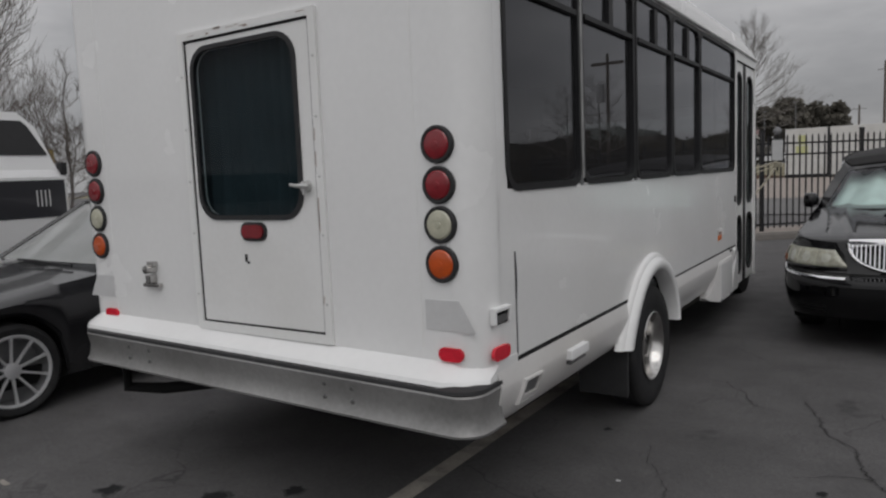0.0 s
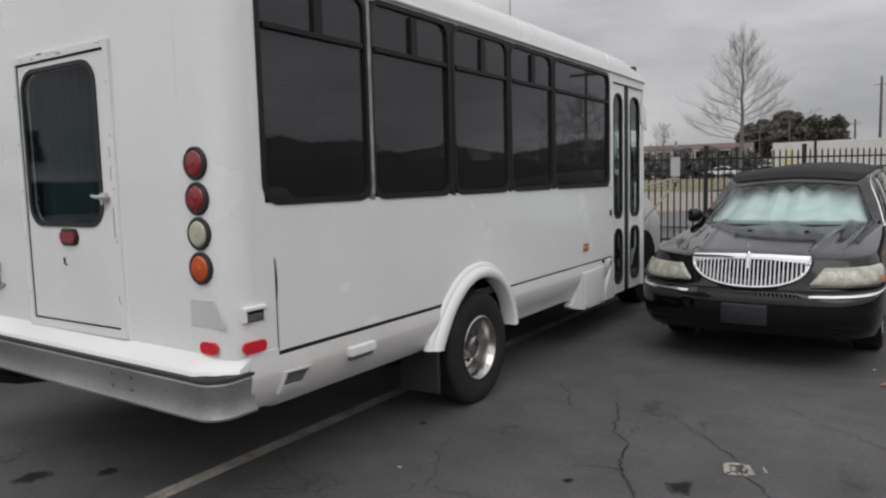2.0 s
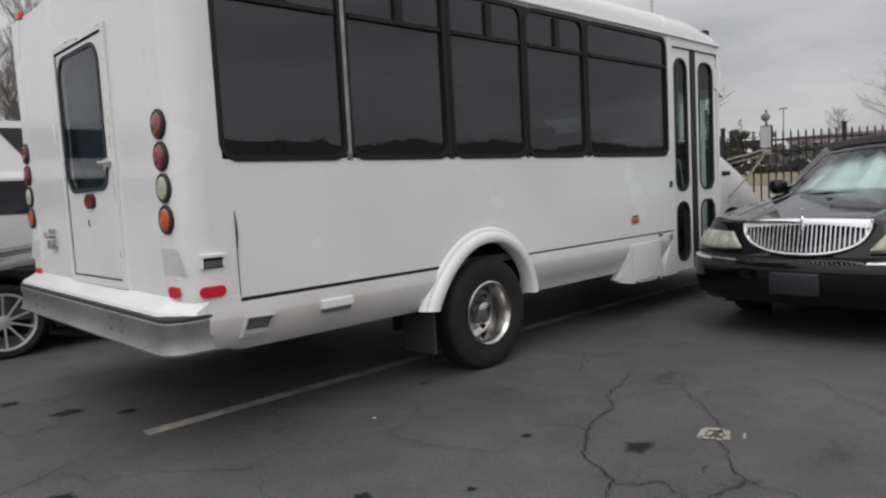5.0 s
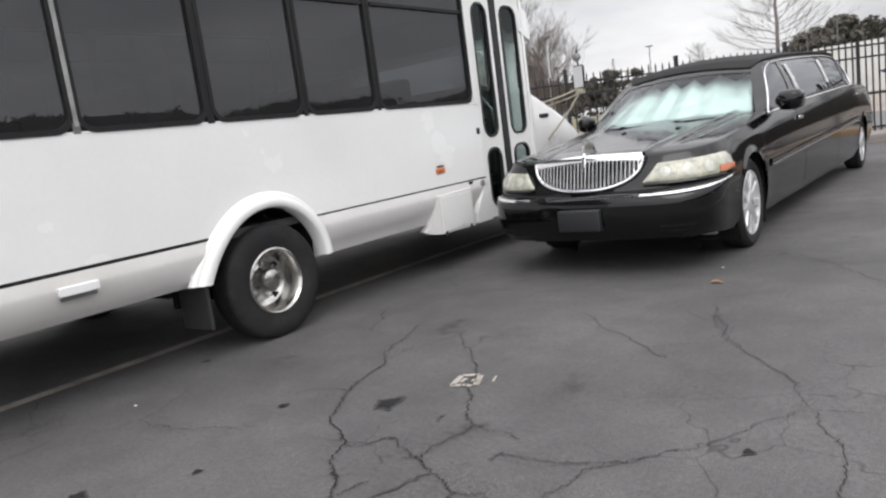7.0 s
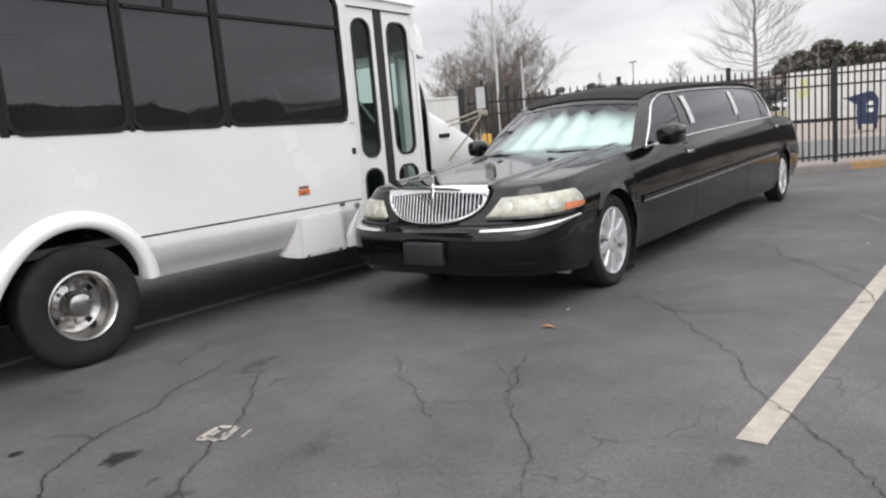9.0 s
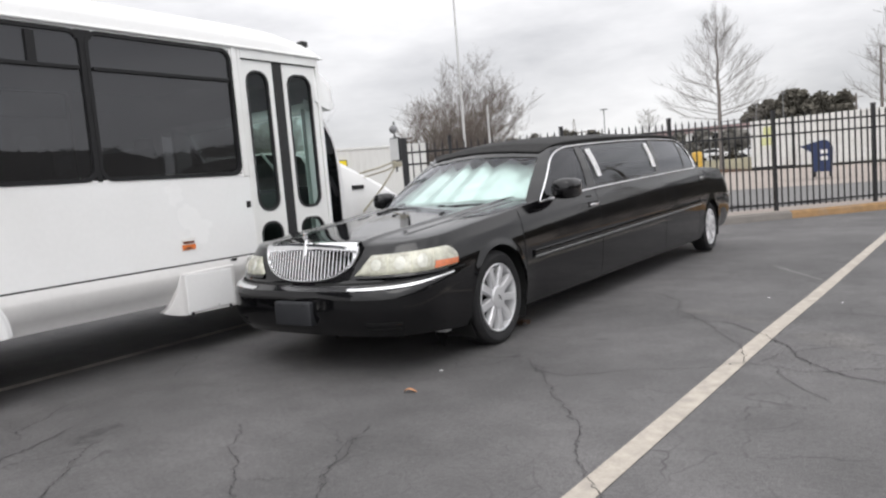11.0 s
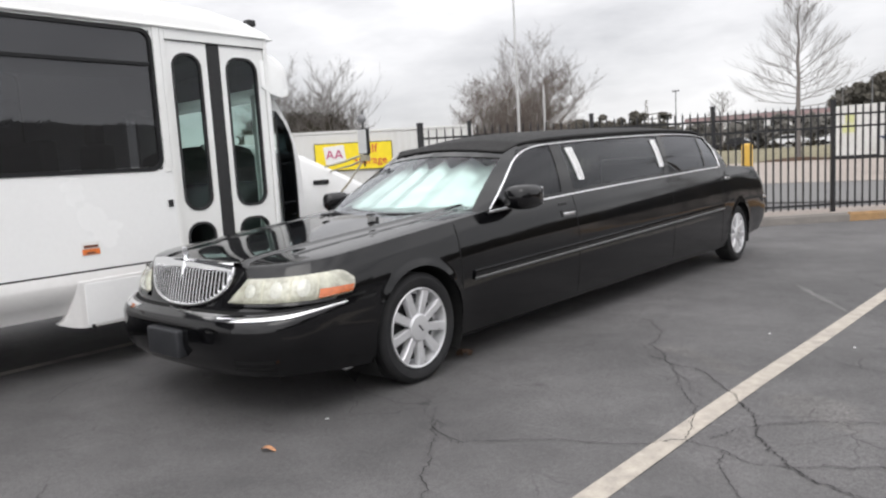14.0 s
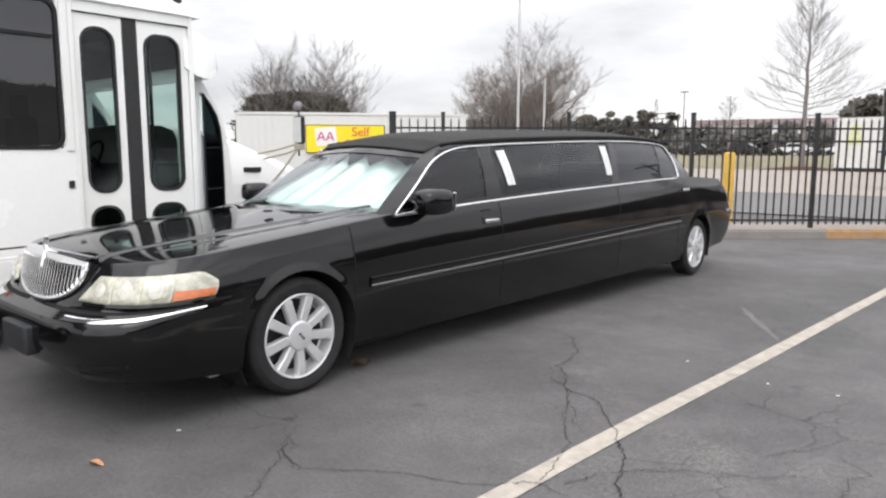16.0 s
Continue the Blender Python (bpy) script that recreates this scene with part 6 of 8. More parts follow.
        for i in range(na + 1):
            t = i / na
            lo, hi = edge(t)
            rows.append(mirrored([surf(p0 + (p1 - p0) * t, lo - 0.014, -0.002), surf(p0 + (p1 - p0) * t, lo - 0.012, 0.016), surf(p0 + (p1 - p0) * t, lo + 0.002, 0.016), surf(p0 + (p1 - p0) * t, lo + 0.002, -0.002)], s))
        grid_faces(bm, rows, close_u=True)
        lpart("lamp_trim", bm, M_BLACKPAINT, lamp, smooth=50)


def build_limo_grille(body):
    zt, zb, hw = 0.840, 0.626, 0.422

    def gy(x, z):
        return -1.080 + 0.26 * x * x + (z - zb) * 0.26

    def half(z):
        k = min(1.0, max(0.0, (zt - z) / (zt - zb)))
        return hw * (1 - k ** 2.4) ** (1 / 2.0)

    def outline(n=60):
        pts = []
        for k in range(n + 1):
            a = math.pi * k / n
            c, s_ = math.cos(a), math.sin(a)
            pts.append((hw * math.copysign(abs(c) ** 0.85, c), zt - (zt - zb) * s_ ** 0.82))
        return pts
    low = outline()
    top = [(-hw + 2 * hw * k / 30, zt + 0.012 * math.sin(math.pi * k / 30)) for k in range(31)]
    bm = bmesh.new()
    loop = low + top[1:-1]
    bm.faces.new([bm.verts.new((x, gy(x, z) + 0.03, z)) for x, z in loop])
    bmesh.ops.triangulate(bm, faces=bm.faces)
    grille = lpart("grille", bm, M_DARK, body, "chrome waterfall grille")
    bm = bmesh.new()
    tube(bm, [(x, gy(x, z) + 0.002, z) for x, z in low], 0.013, 8)
    rows = []
    for x, z in top:
        y = gy(x, z)
        low_ = 0.020 + 0.020 * (abs(x) / hw) ** 2.5
        rows.append([(x, y + 0.05, z + 0.022), (x, y + 0.004, z + 0.026), (x, y - 0.010, z + 0.012), (x, y - 0.010, z - low_), (x, y + 0.02, z - low_ - 0.006)])
    grid_faces(bm, rows, close_u=True)
    lpart("grille_surround", bm, M_CHROME, grille, "thick chrome surround", 60)
    bm = bmesh.new()
    rows = [[(x * 1.07, gy(x, z) + 0.05, z - 0.012 + (zt - z) * -0.12) for x, z in low], [(x * 1.03, gy(x, z) + 0.004, z - 0.006 + (zt - z) * -0.05) for x, z in low], [(x * 1.10, gy(x, z) + 0.10, z - 0.018 + (zt - z) * -0.15) for x, z in low]]
    grid_faces(bm, [rows[1], rows[0], rows[2]])
    lpart("grille_shell", bm, M_BLACKPAINT, grille, smooth=60)
    n = 14
    for s in (1, -1):
        for k in range(n):
            x = s * (0.014 + (hw - 0.039) * k / (n - 1))
            zl = next((z for z in [zt - 0.002 * i for i in range(160)] if half(z) < abs(x)), zb)
            bm = bmesh.new()
            box(bm, x - 0.0055, x + 0.0055, -0.012, 0.02, zl + 0.006, zt - 0.012, 0.003)
            for v in bm.verts:
                v.co.y += gy(x, v.co.z)
            lpart("grille_bar", bm, M_CHROME, grille)
    bm = bmesh.new()
    rows = [[(dx, gy(0, z) - 0.018 + (0.010 if abs(dx) > 0.01 else 0), z) for dx in (-w, -w * 0.45, 0, w * 0.45, w)] for z, w in ((0.770, 0.011), (0.78, 0.014), (0.80, 0.016), (0.84, 0.019), (0.868, 0.016))]
    grid_faces(bm, rows)
    lpart("emblem_bar", bm, M_CHROME, grille, "chrome centre emblem", 30)
    bm = bmesh.new()
    tube(bm, [(0, -1.02, 0.872), (0, -1.015, 0.90)], [0.012, 0.004], 8)
    box(bm, -0.005, 0.005, -1.032, -1.002, 0.895, 0.945, 0.003)
    lpart("hood_ornament", bm, M_CHROME, body, "small chrome hood ornament")
    bm = bmesh.new()
    box(bm, -0.165, 0.165, -1.212, -1.12, 0.352, 0.507, 0.012, 3)
    plate_ = lpart("plate_holder", bm, M_PLATE, body, "blank dark plate holder", 40)
    for x in (-0.11, 0.11):
        bm = bmesh.new()
        lathe(bm, [(0.0, 0.004), (0.008, 0.003), (0.009, 0.0)], Matrix.Translation((x, -1.212, 0.487)) @ pose(0, 0, 0, 90, 0, 0), 8)
        lpart("screw", bm, M_BLACKPLASTIC, plate_)


# columns of the cabin: base x, base y, top x, top y, and what fills the cell behind each
CABIN = [
    (0.0, 0.42, 0.0, 1.27, "ws"), (0.25, 0.435, 0.20, 1.275, "ws"), (0.50, 0.50, 0.39, 1.30, "ws"), (0.69, 0.60, 0.51, 1.345, "ws"), (0.765, 0.68, 0.565, 1.40, "post"),
    (0.826, 0.82, 0.625, 1.50, "g1"), (0.828, 1.30, 0.642, 1.70, "g1"), (0.828, 1.80, 0.648, 1.88, "post"),
    (0.828, 2.00, 0.650, 2.00, "g2"), (0.828, 2.90, 0.652, 3.0, "g2"), (0.828, 3.80, 0.652, 3.97, "post"),
    (0.828, 3.93, 0.652, 4.10, "g3"), (0.828, 4.93, 0.650, 5.02, "post"), (0.828, 4.97, 0.648, 5.06, "g4"),
    (0.820, 5.40, 0.630, 5.28, "post"), (0.78, 5.80, 0.59, 5.42, "post"), (0.73, 5.98, 0.53, 5.48, "rw"), (0.40, 6.16, 0.30, 5.54, "rw"), (0.0, 6.22, 0.0, 5.56, "rw"),
]
TV = [0.0, 0.05, 0.2, 0.35, 0.5, 0.65, 0.78, 0.89, 1.0]


def roof_z(x, y):
    z = smooth_table([(1.2, 1.418), (1.4, 1.445), (1.7, 1.478), (2.5, 1.515), (4.0, 1.55), (5.0, 1.535), (5.6, 1.46)], y)
    return z


def cabin_point(c, t, off=0.0):
    bx, by, tx, ty = c[:4]
    zb = smooth_table(SHOULDER, by) + (0.030 if by < 0.7 or by > 5.9 else 0.0) * (1 - bx / 0.83)
    zt = roof_z(tx, ty) + 0.018 * (1 - tx / 0.65)
    if by < 0.75:  # the windscreen's header bows down to its corners
        zt -= 0.050 * (tx / 0.58) ** 3
    z = zb + (zt - zb) * t
    bulge = 0.020 * math.sin(math.pi * t)
    k = 1 if bx > 0.8 else 0
    x = bx + (tx - bx) * t + bulge * k + off * k
    y = by + (ty - by) * t
    if by > 5.2:  # the rear pillar swells backwards
        y += 0.10 * math.sin(math.pi * t) * min(1.0, (by - 5.2) / 0.4)
    if not k:
        d = -1 if by < 3 else 1
        y += d * (bulge * 1.2 + off)
        z += off * 0.5
    return Vector((x, y, z))


def build_limo_cabin():
    fine = []
    for a, b in zip(CABIN, CABIN[1:]):
        n = max(1, round(max(abs(b[0] - a[0]), abs(b[1] - a[1])) / 0.22))
        for k in range(n):
            fine.append(tuple(a[i] + (b[i] - a[i]) * k / n for i in range(4)) + (a[4],))
    fine.append(CABIN[-1])
    glazed = ("ws", "rw", "g1", "g2", "g3", "g4")

    def hole(i, j):
        return fine[j][4] in glazed and 1 <= i <= 6
    bm = bmesh.new()
    for s in (1, -1):
        grid_faces(bm, [mirrored([cabin_point(c, t) for c in fine], s) for t in TV], skip=hole)
    cabin = lpart("cabin_frame", bm, M_BLACKPAINT, label="black pillars and window surrounds", smooth=50)
    # padded vinyl roof
    bm = bmesh.new()
    edge = [cabin_point(c, 1.0) for c in fine]
    for s in (1, -1):
        rows = []
        for g in [k / 10 for k in range(11)]:
            rows.append([(s * p.x * (1 - g), p.y, p.z + (1 - (1 - g) ** 2) ** 0.9 * 0.075 * min(1.0, max(0.0, (p.y - 1.25) / 0.55)) ** 0.75 * min(1.0, max(0.0, (5.57 - p.y) / 0.5)) ** 0.6 + 0.003 * noise.noise((p.y * 3, g * 4, s))) for p in edge])
        grid_faces(bm, rows)
    bmesh.ops.remove_doubles(bm, verts=bm.verts, dist=0.001)
    lpart("vinyl_roof", bm, M_VINYL, label="black padded vinyl roof", smooth=50)
    bm = bmesh.new()
    for s in (1, -1):
        run = [c for c in fine if c[4] != "rw"]
        rad = [0.009 if c[1] < 0.66 else min(0.017, 0.009 + 0.008 * (c[1] - 0.66) / 0.9) for c in run]
        tube(bm, mirrored([cabin_point(c, 0.992, 0.010 * min(1.0, r / 0.02)) for c, r in zip(run, rad)], s), rad, 8)
    lpart("roof_welt", bm, M_VINYL, smooth=60)
    # glass
    for name, mat, lab in (("ws", M_GLASS_WIND, "curved green tinted windscreen"), ("rw", M_GLASS_LIMO, "dark rear window"), ("g1", M_GLASS_LIMO, "smoked front door window"), ("g2", M_GLASS_LONG, "long smoked limousine window"), ("g3", M_GLASS_LIMO, "smoked rear door window"), ("g4", M_GLASS_LIMO, "smoked quarter window")):
        js = [j for j in range(len(fine) - 1) if fine[j][4] == name]
        cols = [fine[j] for j in js] + [fine[js[-1] + 1]]
        for s in (1, -1):
            bm = bmesh.new()
            grid_faces(bm, [mirrored([cabin_point(c, t, -0.006) for c in cols], s) for t in TV[1:8]])
            lpart({"ws": "windscreen", "rw": "rear_window"}.get(name, "side_window"), bm, mat, cabin, lab, 60)
    # chrome round the side windows
    for s in (1, -1):
        bm = bmesh.new()
        first = [cabin_point(CABIN[5], t, 0.004) for t in (0.0, 0.2, 0.4, 0.6, 0.76)] if s > 0 else [cabin_point(CABIN[5], 0.88, 0.004)]
        upper = [cabin_point(c, 0.90, 0.006) for c in fine if c[4] != "ws" and 0.82 <= c[1] <= 5.40 and c[0] > 0.8]
        if s > 0:
            a, b, c = first[3], cabin_point(CABIN[5], 0.92, 0.006), upper[3]
            first = first[:3] + [a * (1 - q) ** 2 + b * 2 * q * (1 - q) + c * q * q for q in [k / 8 for k in range(9)]]
            upper = upper[3:]
        last = [cabin_point(CABIN[14], t, 0.004) for t in (0.76, 0.6, 0.4, 0.2, 0.0)]
        tube(bm, mirrored(first + upper[1:] + last, s), 0.0085, 8)
        lpart("window_chrome", bm, M_CHROME, cabin, "thin chrome window trim", 60)
    # two white light strips on the long window
    for ya, yt in ((2.12, 2.06), (3.735, 3.75)):
        for s in (1, -1):
            c0 = (0.828, ya, 0.651, yt)
            c1 = (0.828, ya + 0.085, 0.651, yt + 0.105)
            bm = bmesh.new()
            rows = [mirrored([cabin_point(c, t, o) for c, o in ((c0, 0.0), (c0, 0.012), (c1, 0.012), (c1, 0.0))], s) for t in (0.20, 0.35, 0.5, 0.65, 0.80)]
            vs = grid_faces(bm, rows, close_u=True)
            bm.faces.new(vs[0]), bm.faces.new(vs[-1])
            st = lpart("light_strip", bm, M_STRIP, cabin, "white plastic light strip")
            for q in (0.33, 0.66):
                bm = bmesh.new()
                rows = []
                for t in (0.21, 0.4, 0.6, 0.79):
                    ca = tuple(c0[i] + (c1[i] - c0[i]) * (q - 0.04) for i in range(4))
                    cb = tuple(c0[i] + (c1[i] - c0[i]) * (q + 0.04) for i in range(4))
                    rows.append(mirrored([cabin_point(ca, t, 0.0135), cabin_point(cb, t, 0.0135)], s))
                grid_faces(bm, rows)
                lpart("strip_line", bm, M_GREYTRIM, st)
    # silver sunshade pleated behind the windscreen
    bm = bmesh.new()
    n = 72
    rows = []
    for j in range(9):
        t = 0.09 + 0.72 * j / 8
        row = []
        for i in range(n + 1):
            u = -0.70 + 1.40 * i / n
            fold = abs(((u / 0.29 + 0.14 * math.sin(u * 5)) % 1.0) - 0.5) * 2
            zz = 1.02 + 0.40 * (j / 8) * (0.68 + 0.18 * (1 - fold))
            yy = 0.57 + 0.24 * abs(u / 0.70) ** 2 + 0.78 * (j / 8) * (0.68 + 0.18 * (1 - fold)) + 0.055 * fold + 0.018 * noise.noise((u * 9, j * 0.6, 0))
            row.append((u * (1 - 0.20 * j / 8), yy, zz))
        rows.append(row)
    grid_faces(bm, rows)
    lpart("sunshade", bm, M_SHADE, label="pleated silver sunshade behind the windscreen", smooth=25)
    bm = bmesh.new()
    box(bm, -0.74, 0.74, 0.62, 1.0, 0.80, 1.0, 0.05, 3)
    lpart("dashboard", bm, M_INTERIOR)
    bm = bmesh.new()
    box(bm, -0.70, 0.70, 1.75, 1.9, 0.4, 1.40, 0.05)
    box(bm, -0.72, 0.72, 0.9, 5.9, 0.36, 0.42)
    box(bm, -0.70, 0.70, 5.3, 5.75, 0.4, 1.28, 0.08)
    for x in (-0.38, 0.38):
        box(bm, x - 0.25, x + 0.25, 1.45, 1.65, 0.4, 1.18, 0.06)
        box(bm, x - 0.14, x + 0.14, 1.47, 1.60, 1.18, 1.34, 0.04)
    lpart("cabin_interior", bm, M_INTERIOR)
    # wipers
    for x0, x1 in ((-0.62, -0.02), (0.0, 0.58)):
        bm = bmesh.new()
        tube(bm, [(x0, 0.40 + 0.34 * abs(x0) ** 2, 0.992), ((x0 + x1) / 2, 0.385, 1.008), (x1, 0.40 + 0.2 * abs(x1), 1.004)], [0.010, 0.008, 0.006], 6)
        lpart("wiper", bm, M_BLACKPLASTIC, cabin)
    for x in (-0.22, 0.26):
        lpart("washer_jet", B(x - 0.02, x + 0.02, 0.20, 0.25, 1.012, 1.026, 0.005), M_BLACKPLASTIC)


def build_limo_wheel(s, y, z):
    xo = 0.872
    m = Matrix.Translation((s * (xo - 0.105), y, z)) @ pose(0, 0, 0, 0, 90 * s, 0)
    wheel = lpart("wheel", tyre_mesh(0.342, 0.215, 0.245, m), M_TYRE, label="black tyre on a silver nine-spoke alloy", smooth=35)
    bm = bmesh.new()
    lathe(bm, [(0.243, 0.06), (0.249, 0.092), (0.243, 0.097), (0.234, 0.090), (0.228, 0.060), (0.218, 0.020), (0.205, 0.012)], m, 56)
    lpart("rim_barrel", bm, M_ALLOY, wheel, smooth=40)
    bm = bmesh.new()
    lathe(bm, [(0.210, 0.014), (0.12, 0.022), (0.0, 0.024)], m, 40)
    lpart("brake_disc", bm, M_BLACKPLASTIC, wheel, "dark brake disc behind the spokes", 40)
    bm = bmesh.new()
    lathe(bm, [(0.248, 0.088), (0.249, 0.096), (0.244, 0.100), (0.236, 0.096), (0.234, 0.084)], m, 56)
    lpart("rim_lip", bm, M_ALLOY, wheel, smooth=40)
    for k in range(9):
        a = 2 * math.pi * k / 9 + 0.03
        bm = bmesh.new()
        q = m @ Matrix.Rotation(a, 4, "Z")
        rows = []
        for r, w, h in ((0.070, 0.026, 0.088), (0.12, 0.027, 0.091), (0.17, 0.028, 0.095), (0.215, 0.030, 0.096), (0.238, 0.031, 0.093)):
            rows.append([q @ Vector(p) for p in ((r, -w, h - 0.045), (r, -w, h - 0.008), (r, -w * 0.80, h), (r, w * 0.80, h), (r, w, h - 0.008), (r, w, h - 0.045))])
        vs = grid_faces(bm, rows, close_u=True)
        bm.faces.new(vs[0]), bm.faces.new(vs[-1])
        lpart("spoke", bm, M_ALLOY, wheel, smooth=40)
    bm = bmesh.new()
    lathe(bm, [(0.088, 0.06), (0.088, 0.090), (0.078, 0.098), (0.045, 0.102), (0.0, 0.103)], m, 36)
    cap = lpart("hub_cap", bm, M_ALLOY, wheel, smooth=30)
    bm = bmesh.new()
    for dy in (-0.012, 0.0, 0.012):
        lathe(bm, [(0.0, 0.002), (0.009, 0.001)], m @ Matrix.Translation((dy * 1.2, dy, 0.103)), 8)
    lpart("cap_mark", bm, M_BLACKPLASTIC, cap)


limo_body = build_limo_body()
build_limo_trim(limo_body)
build_limo_grille(limo_body)
build_limo_cabin()
for s_ in (1, -1):
    for y_, z_ in HUB:
        build_limo_wheel(s_, y_, z_ + 0.008)

# ---- the fence and the kerb ----
F0, FD, FSP = Vector((-0.749, 17.805, 0)), Vector((0.753, 0.658, 0)).normalized(), 2.27
FN = Vector((-FD.y, FD.x, 0))
KERB_TOP = 0.02


def fpt(s, n, z):
    p = F0 + FD * s + FN * n
    return (p.x, p.y, z)


def build_fence():
    fence = thing("fence", Matrix.Translation(F0), "black steel picket fence on a kerb", "fence")
    fpart = lambda name, bm, parent=fence, label="": part(name, bm, M_FENCE, parent, label, world_space=True)

    def bar(s0, s1, n0, n1, z0, z1):
        bm = bmesh.new()
        plate(bm, [(s0, n0), (s1, n0), (s1, n1), (s0, n1)], lambda u, v, w: fpt(u, v, w), z0, z1)
        return bm
    starts = [-5.45] + [FSP * k for k in range(-2, 8)]
    ztop = 2.10
    for k, s in enumerate(starts):
        h = 0.06 if k == 0 else 0.034
        post = fpart("post", bar(s - h, s + h, -h, h, KERB_TOP - 0.05, ztop + (0.02 if k == 0 else 0)))
        bm = bmesh.new()
        plate(bm, [(s - h - 0.006, -h - 0.006), (s + h + 0.006, -h - 0.006), (s + h + 0.006, h + 0.006), (s - h - 0.006, h + 0.006)], lambda u, v, w: fpt(u, v, w), ztop - 0.01, ztop + 0.012)
        fpart("post_cap", bm, post)
    picket = None
    for a, b in zip(starts, starts[1:]):
        for z in (0.16, 1.60, 1.83):
            fpart("rail", bar(a, b, -0.016, 0.016, z - 0.018, z + 0.018))
        n = max(2, round((b - a) / 0.142))
        for k in range(1, n):
            s = a + (b - a) * k / n
            if picket is None:
                bm = bmesh.new()
                box(bm, -0.0125, 0.0125, -0.0125, 0.0125, 0.08, 1.97)
                vs = [bm.verts.new(p) for p in ((-0.0095, -0.0095, 1.97), (0.0095, -0.0095, 1.97), (0.0095, 0.0095, 1.97), (-0.0095, 0.0095, 1.97), (0, 0, 2.03))]
                for i in range(4):
                    bm.faces.new((vs[i], vs[(i + 1) % 4], vs[4]))
                picket = part("picket", bm, M_FENCE, fence)
                ob = picket
            else:
                ob = new("picket", picket.data)
                ob.parent = fence
            p = FD * s
            ob.matrix_basis = Matrix.Translation((p.x, p.y, 0)) @ pose(0, 0, 0, 0, 0, math.degrees(math.atan2(FD.y, FD.x)))
    # kerb under it
    bm = bmesh.new()
    plate(bm, [(-9.0, -0.262), (18.0, -0.262), (18.0, 0.9), (-9.0, 0.9)], lambda u, v, w: fpt(u, v, w), -0.3, KERB_TOP)
    tagged(part("pavement_strip", bm, M_CONCRETE, smooth=30), "tan concrete strip below the fence", "pavement", kind="structure")
    for s0, s1, mat, lab in ((-9.0, 2.35, M_KERBSTONE, "grey kerbstone below the fence"), (2.352, 18.0, M_KERB_YELLOW, "kerbstone with faded orange paint below the fence")):
        bm = bmesh.new()
        plate(bm, [(s0, -0.42), (s1, -0.42), (s1, -0.264), (s0, -0.264)], lambda u, v, w: fpt(u, v, w), -0.3, KERB_TOP + 0.004)
        bmesh.ops.bevel(bm, geom=[e for e in bm.edges if all(v.co.z > 0 for v in e.verts)], offset=0.03, segments=3, affect="EDGES")
        tagged(part("kerb", bm, mat, smooth=30), lab, "kerb", kind="structure")


def bollard(x, y, z0, h, r):
    b = thing("bollard", Matrix.Translation((x, y, z0)), "yellow painted steel bollard behind the fence", "bollard", "bollards")
    bm = bmesh.new()
    lathe(bm, [(r, 0.0), (r, h - 0.05), (r * 0.92, h - 0.015), (r * 0.6, h), (0, h + 0.004)], Matrix.Identity(4), 20)
    part("shaft", bm, M_YELLOW, b, smooth=40)


def sheet(name, pts, z, mat, label, cat):
    bm = bmesh.new()
    bm.faces.new([bm.verts.new((x, y, z)) for x, y in pts])
    tagged(part(name, bm, mat), label, cat, kind="structure")


def branch_mesh(bm, start, direction, length, radius, depth, rnd, spread, up, sides=5, kids=3):
    """A limb and its twigs, by splitting."""
    n = 4 if depth > 1 else 3
    pts, rs = [Vector(start)], [radius]
    d = Vector(direction).normalized()
    for k in range(n):
        d = (d + Vector((rnd.uniform(-1, 1), rnd.uniform(-1, 1), rnd.uniform(-0.6, 0.8) + up * 0.6)) * 0.08).normalized()
        pts.append(pts[-1] + d * (length / n))
        rs.append(radius * (1 - 0.62 * (k + 1) / n))
    tube(bm, pts, rs, max(3, sides), cap=False)
    if depth <= 0:
        return
    count = kids + (1 if depth > 1 else 0)
    for k in range(count):
        t = 0.25 + 0.75 * (k + rnd.random() * 0.8) / count
        i = min(n - 1, int(t * n))
        p = pts[i].lerp(pts[i + 1], t * n - i if t * n - i < 1 else 1.0)
        side_ = Vector((rnd.uniform(-1, 1), rnd.uniform(-1, 1), rnd.uniform(-0.25, 0.55))).normalized()
        nd = (d * (1 - spread) + side_ * spread + Vector((0, 0, up))).normalized()
        branch_mesh(bm, p, nd, length * rnd.uniform(0.5, 0.72), max(radius * 0.5, 0.007), depth - 1, rnd, spread, up, sides - 1, kids)


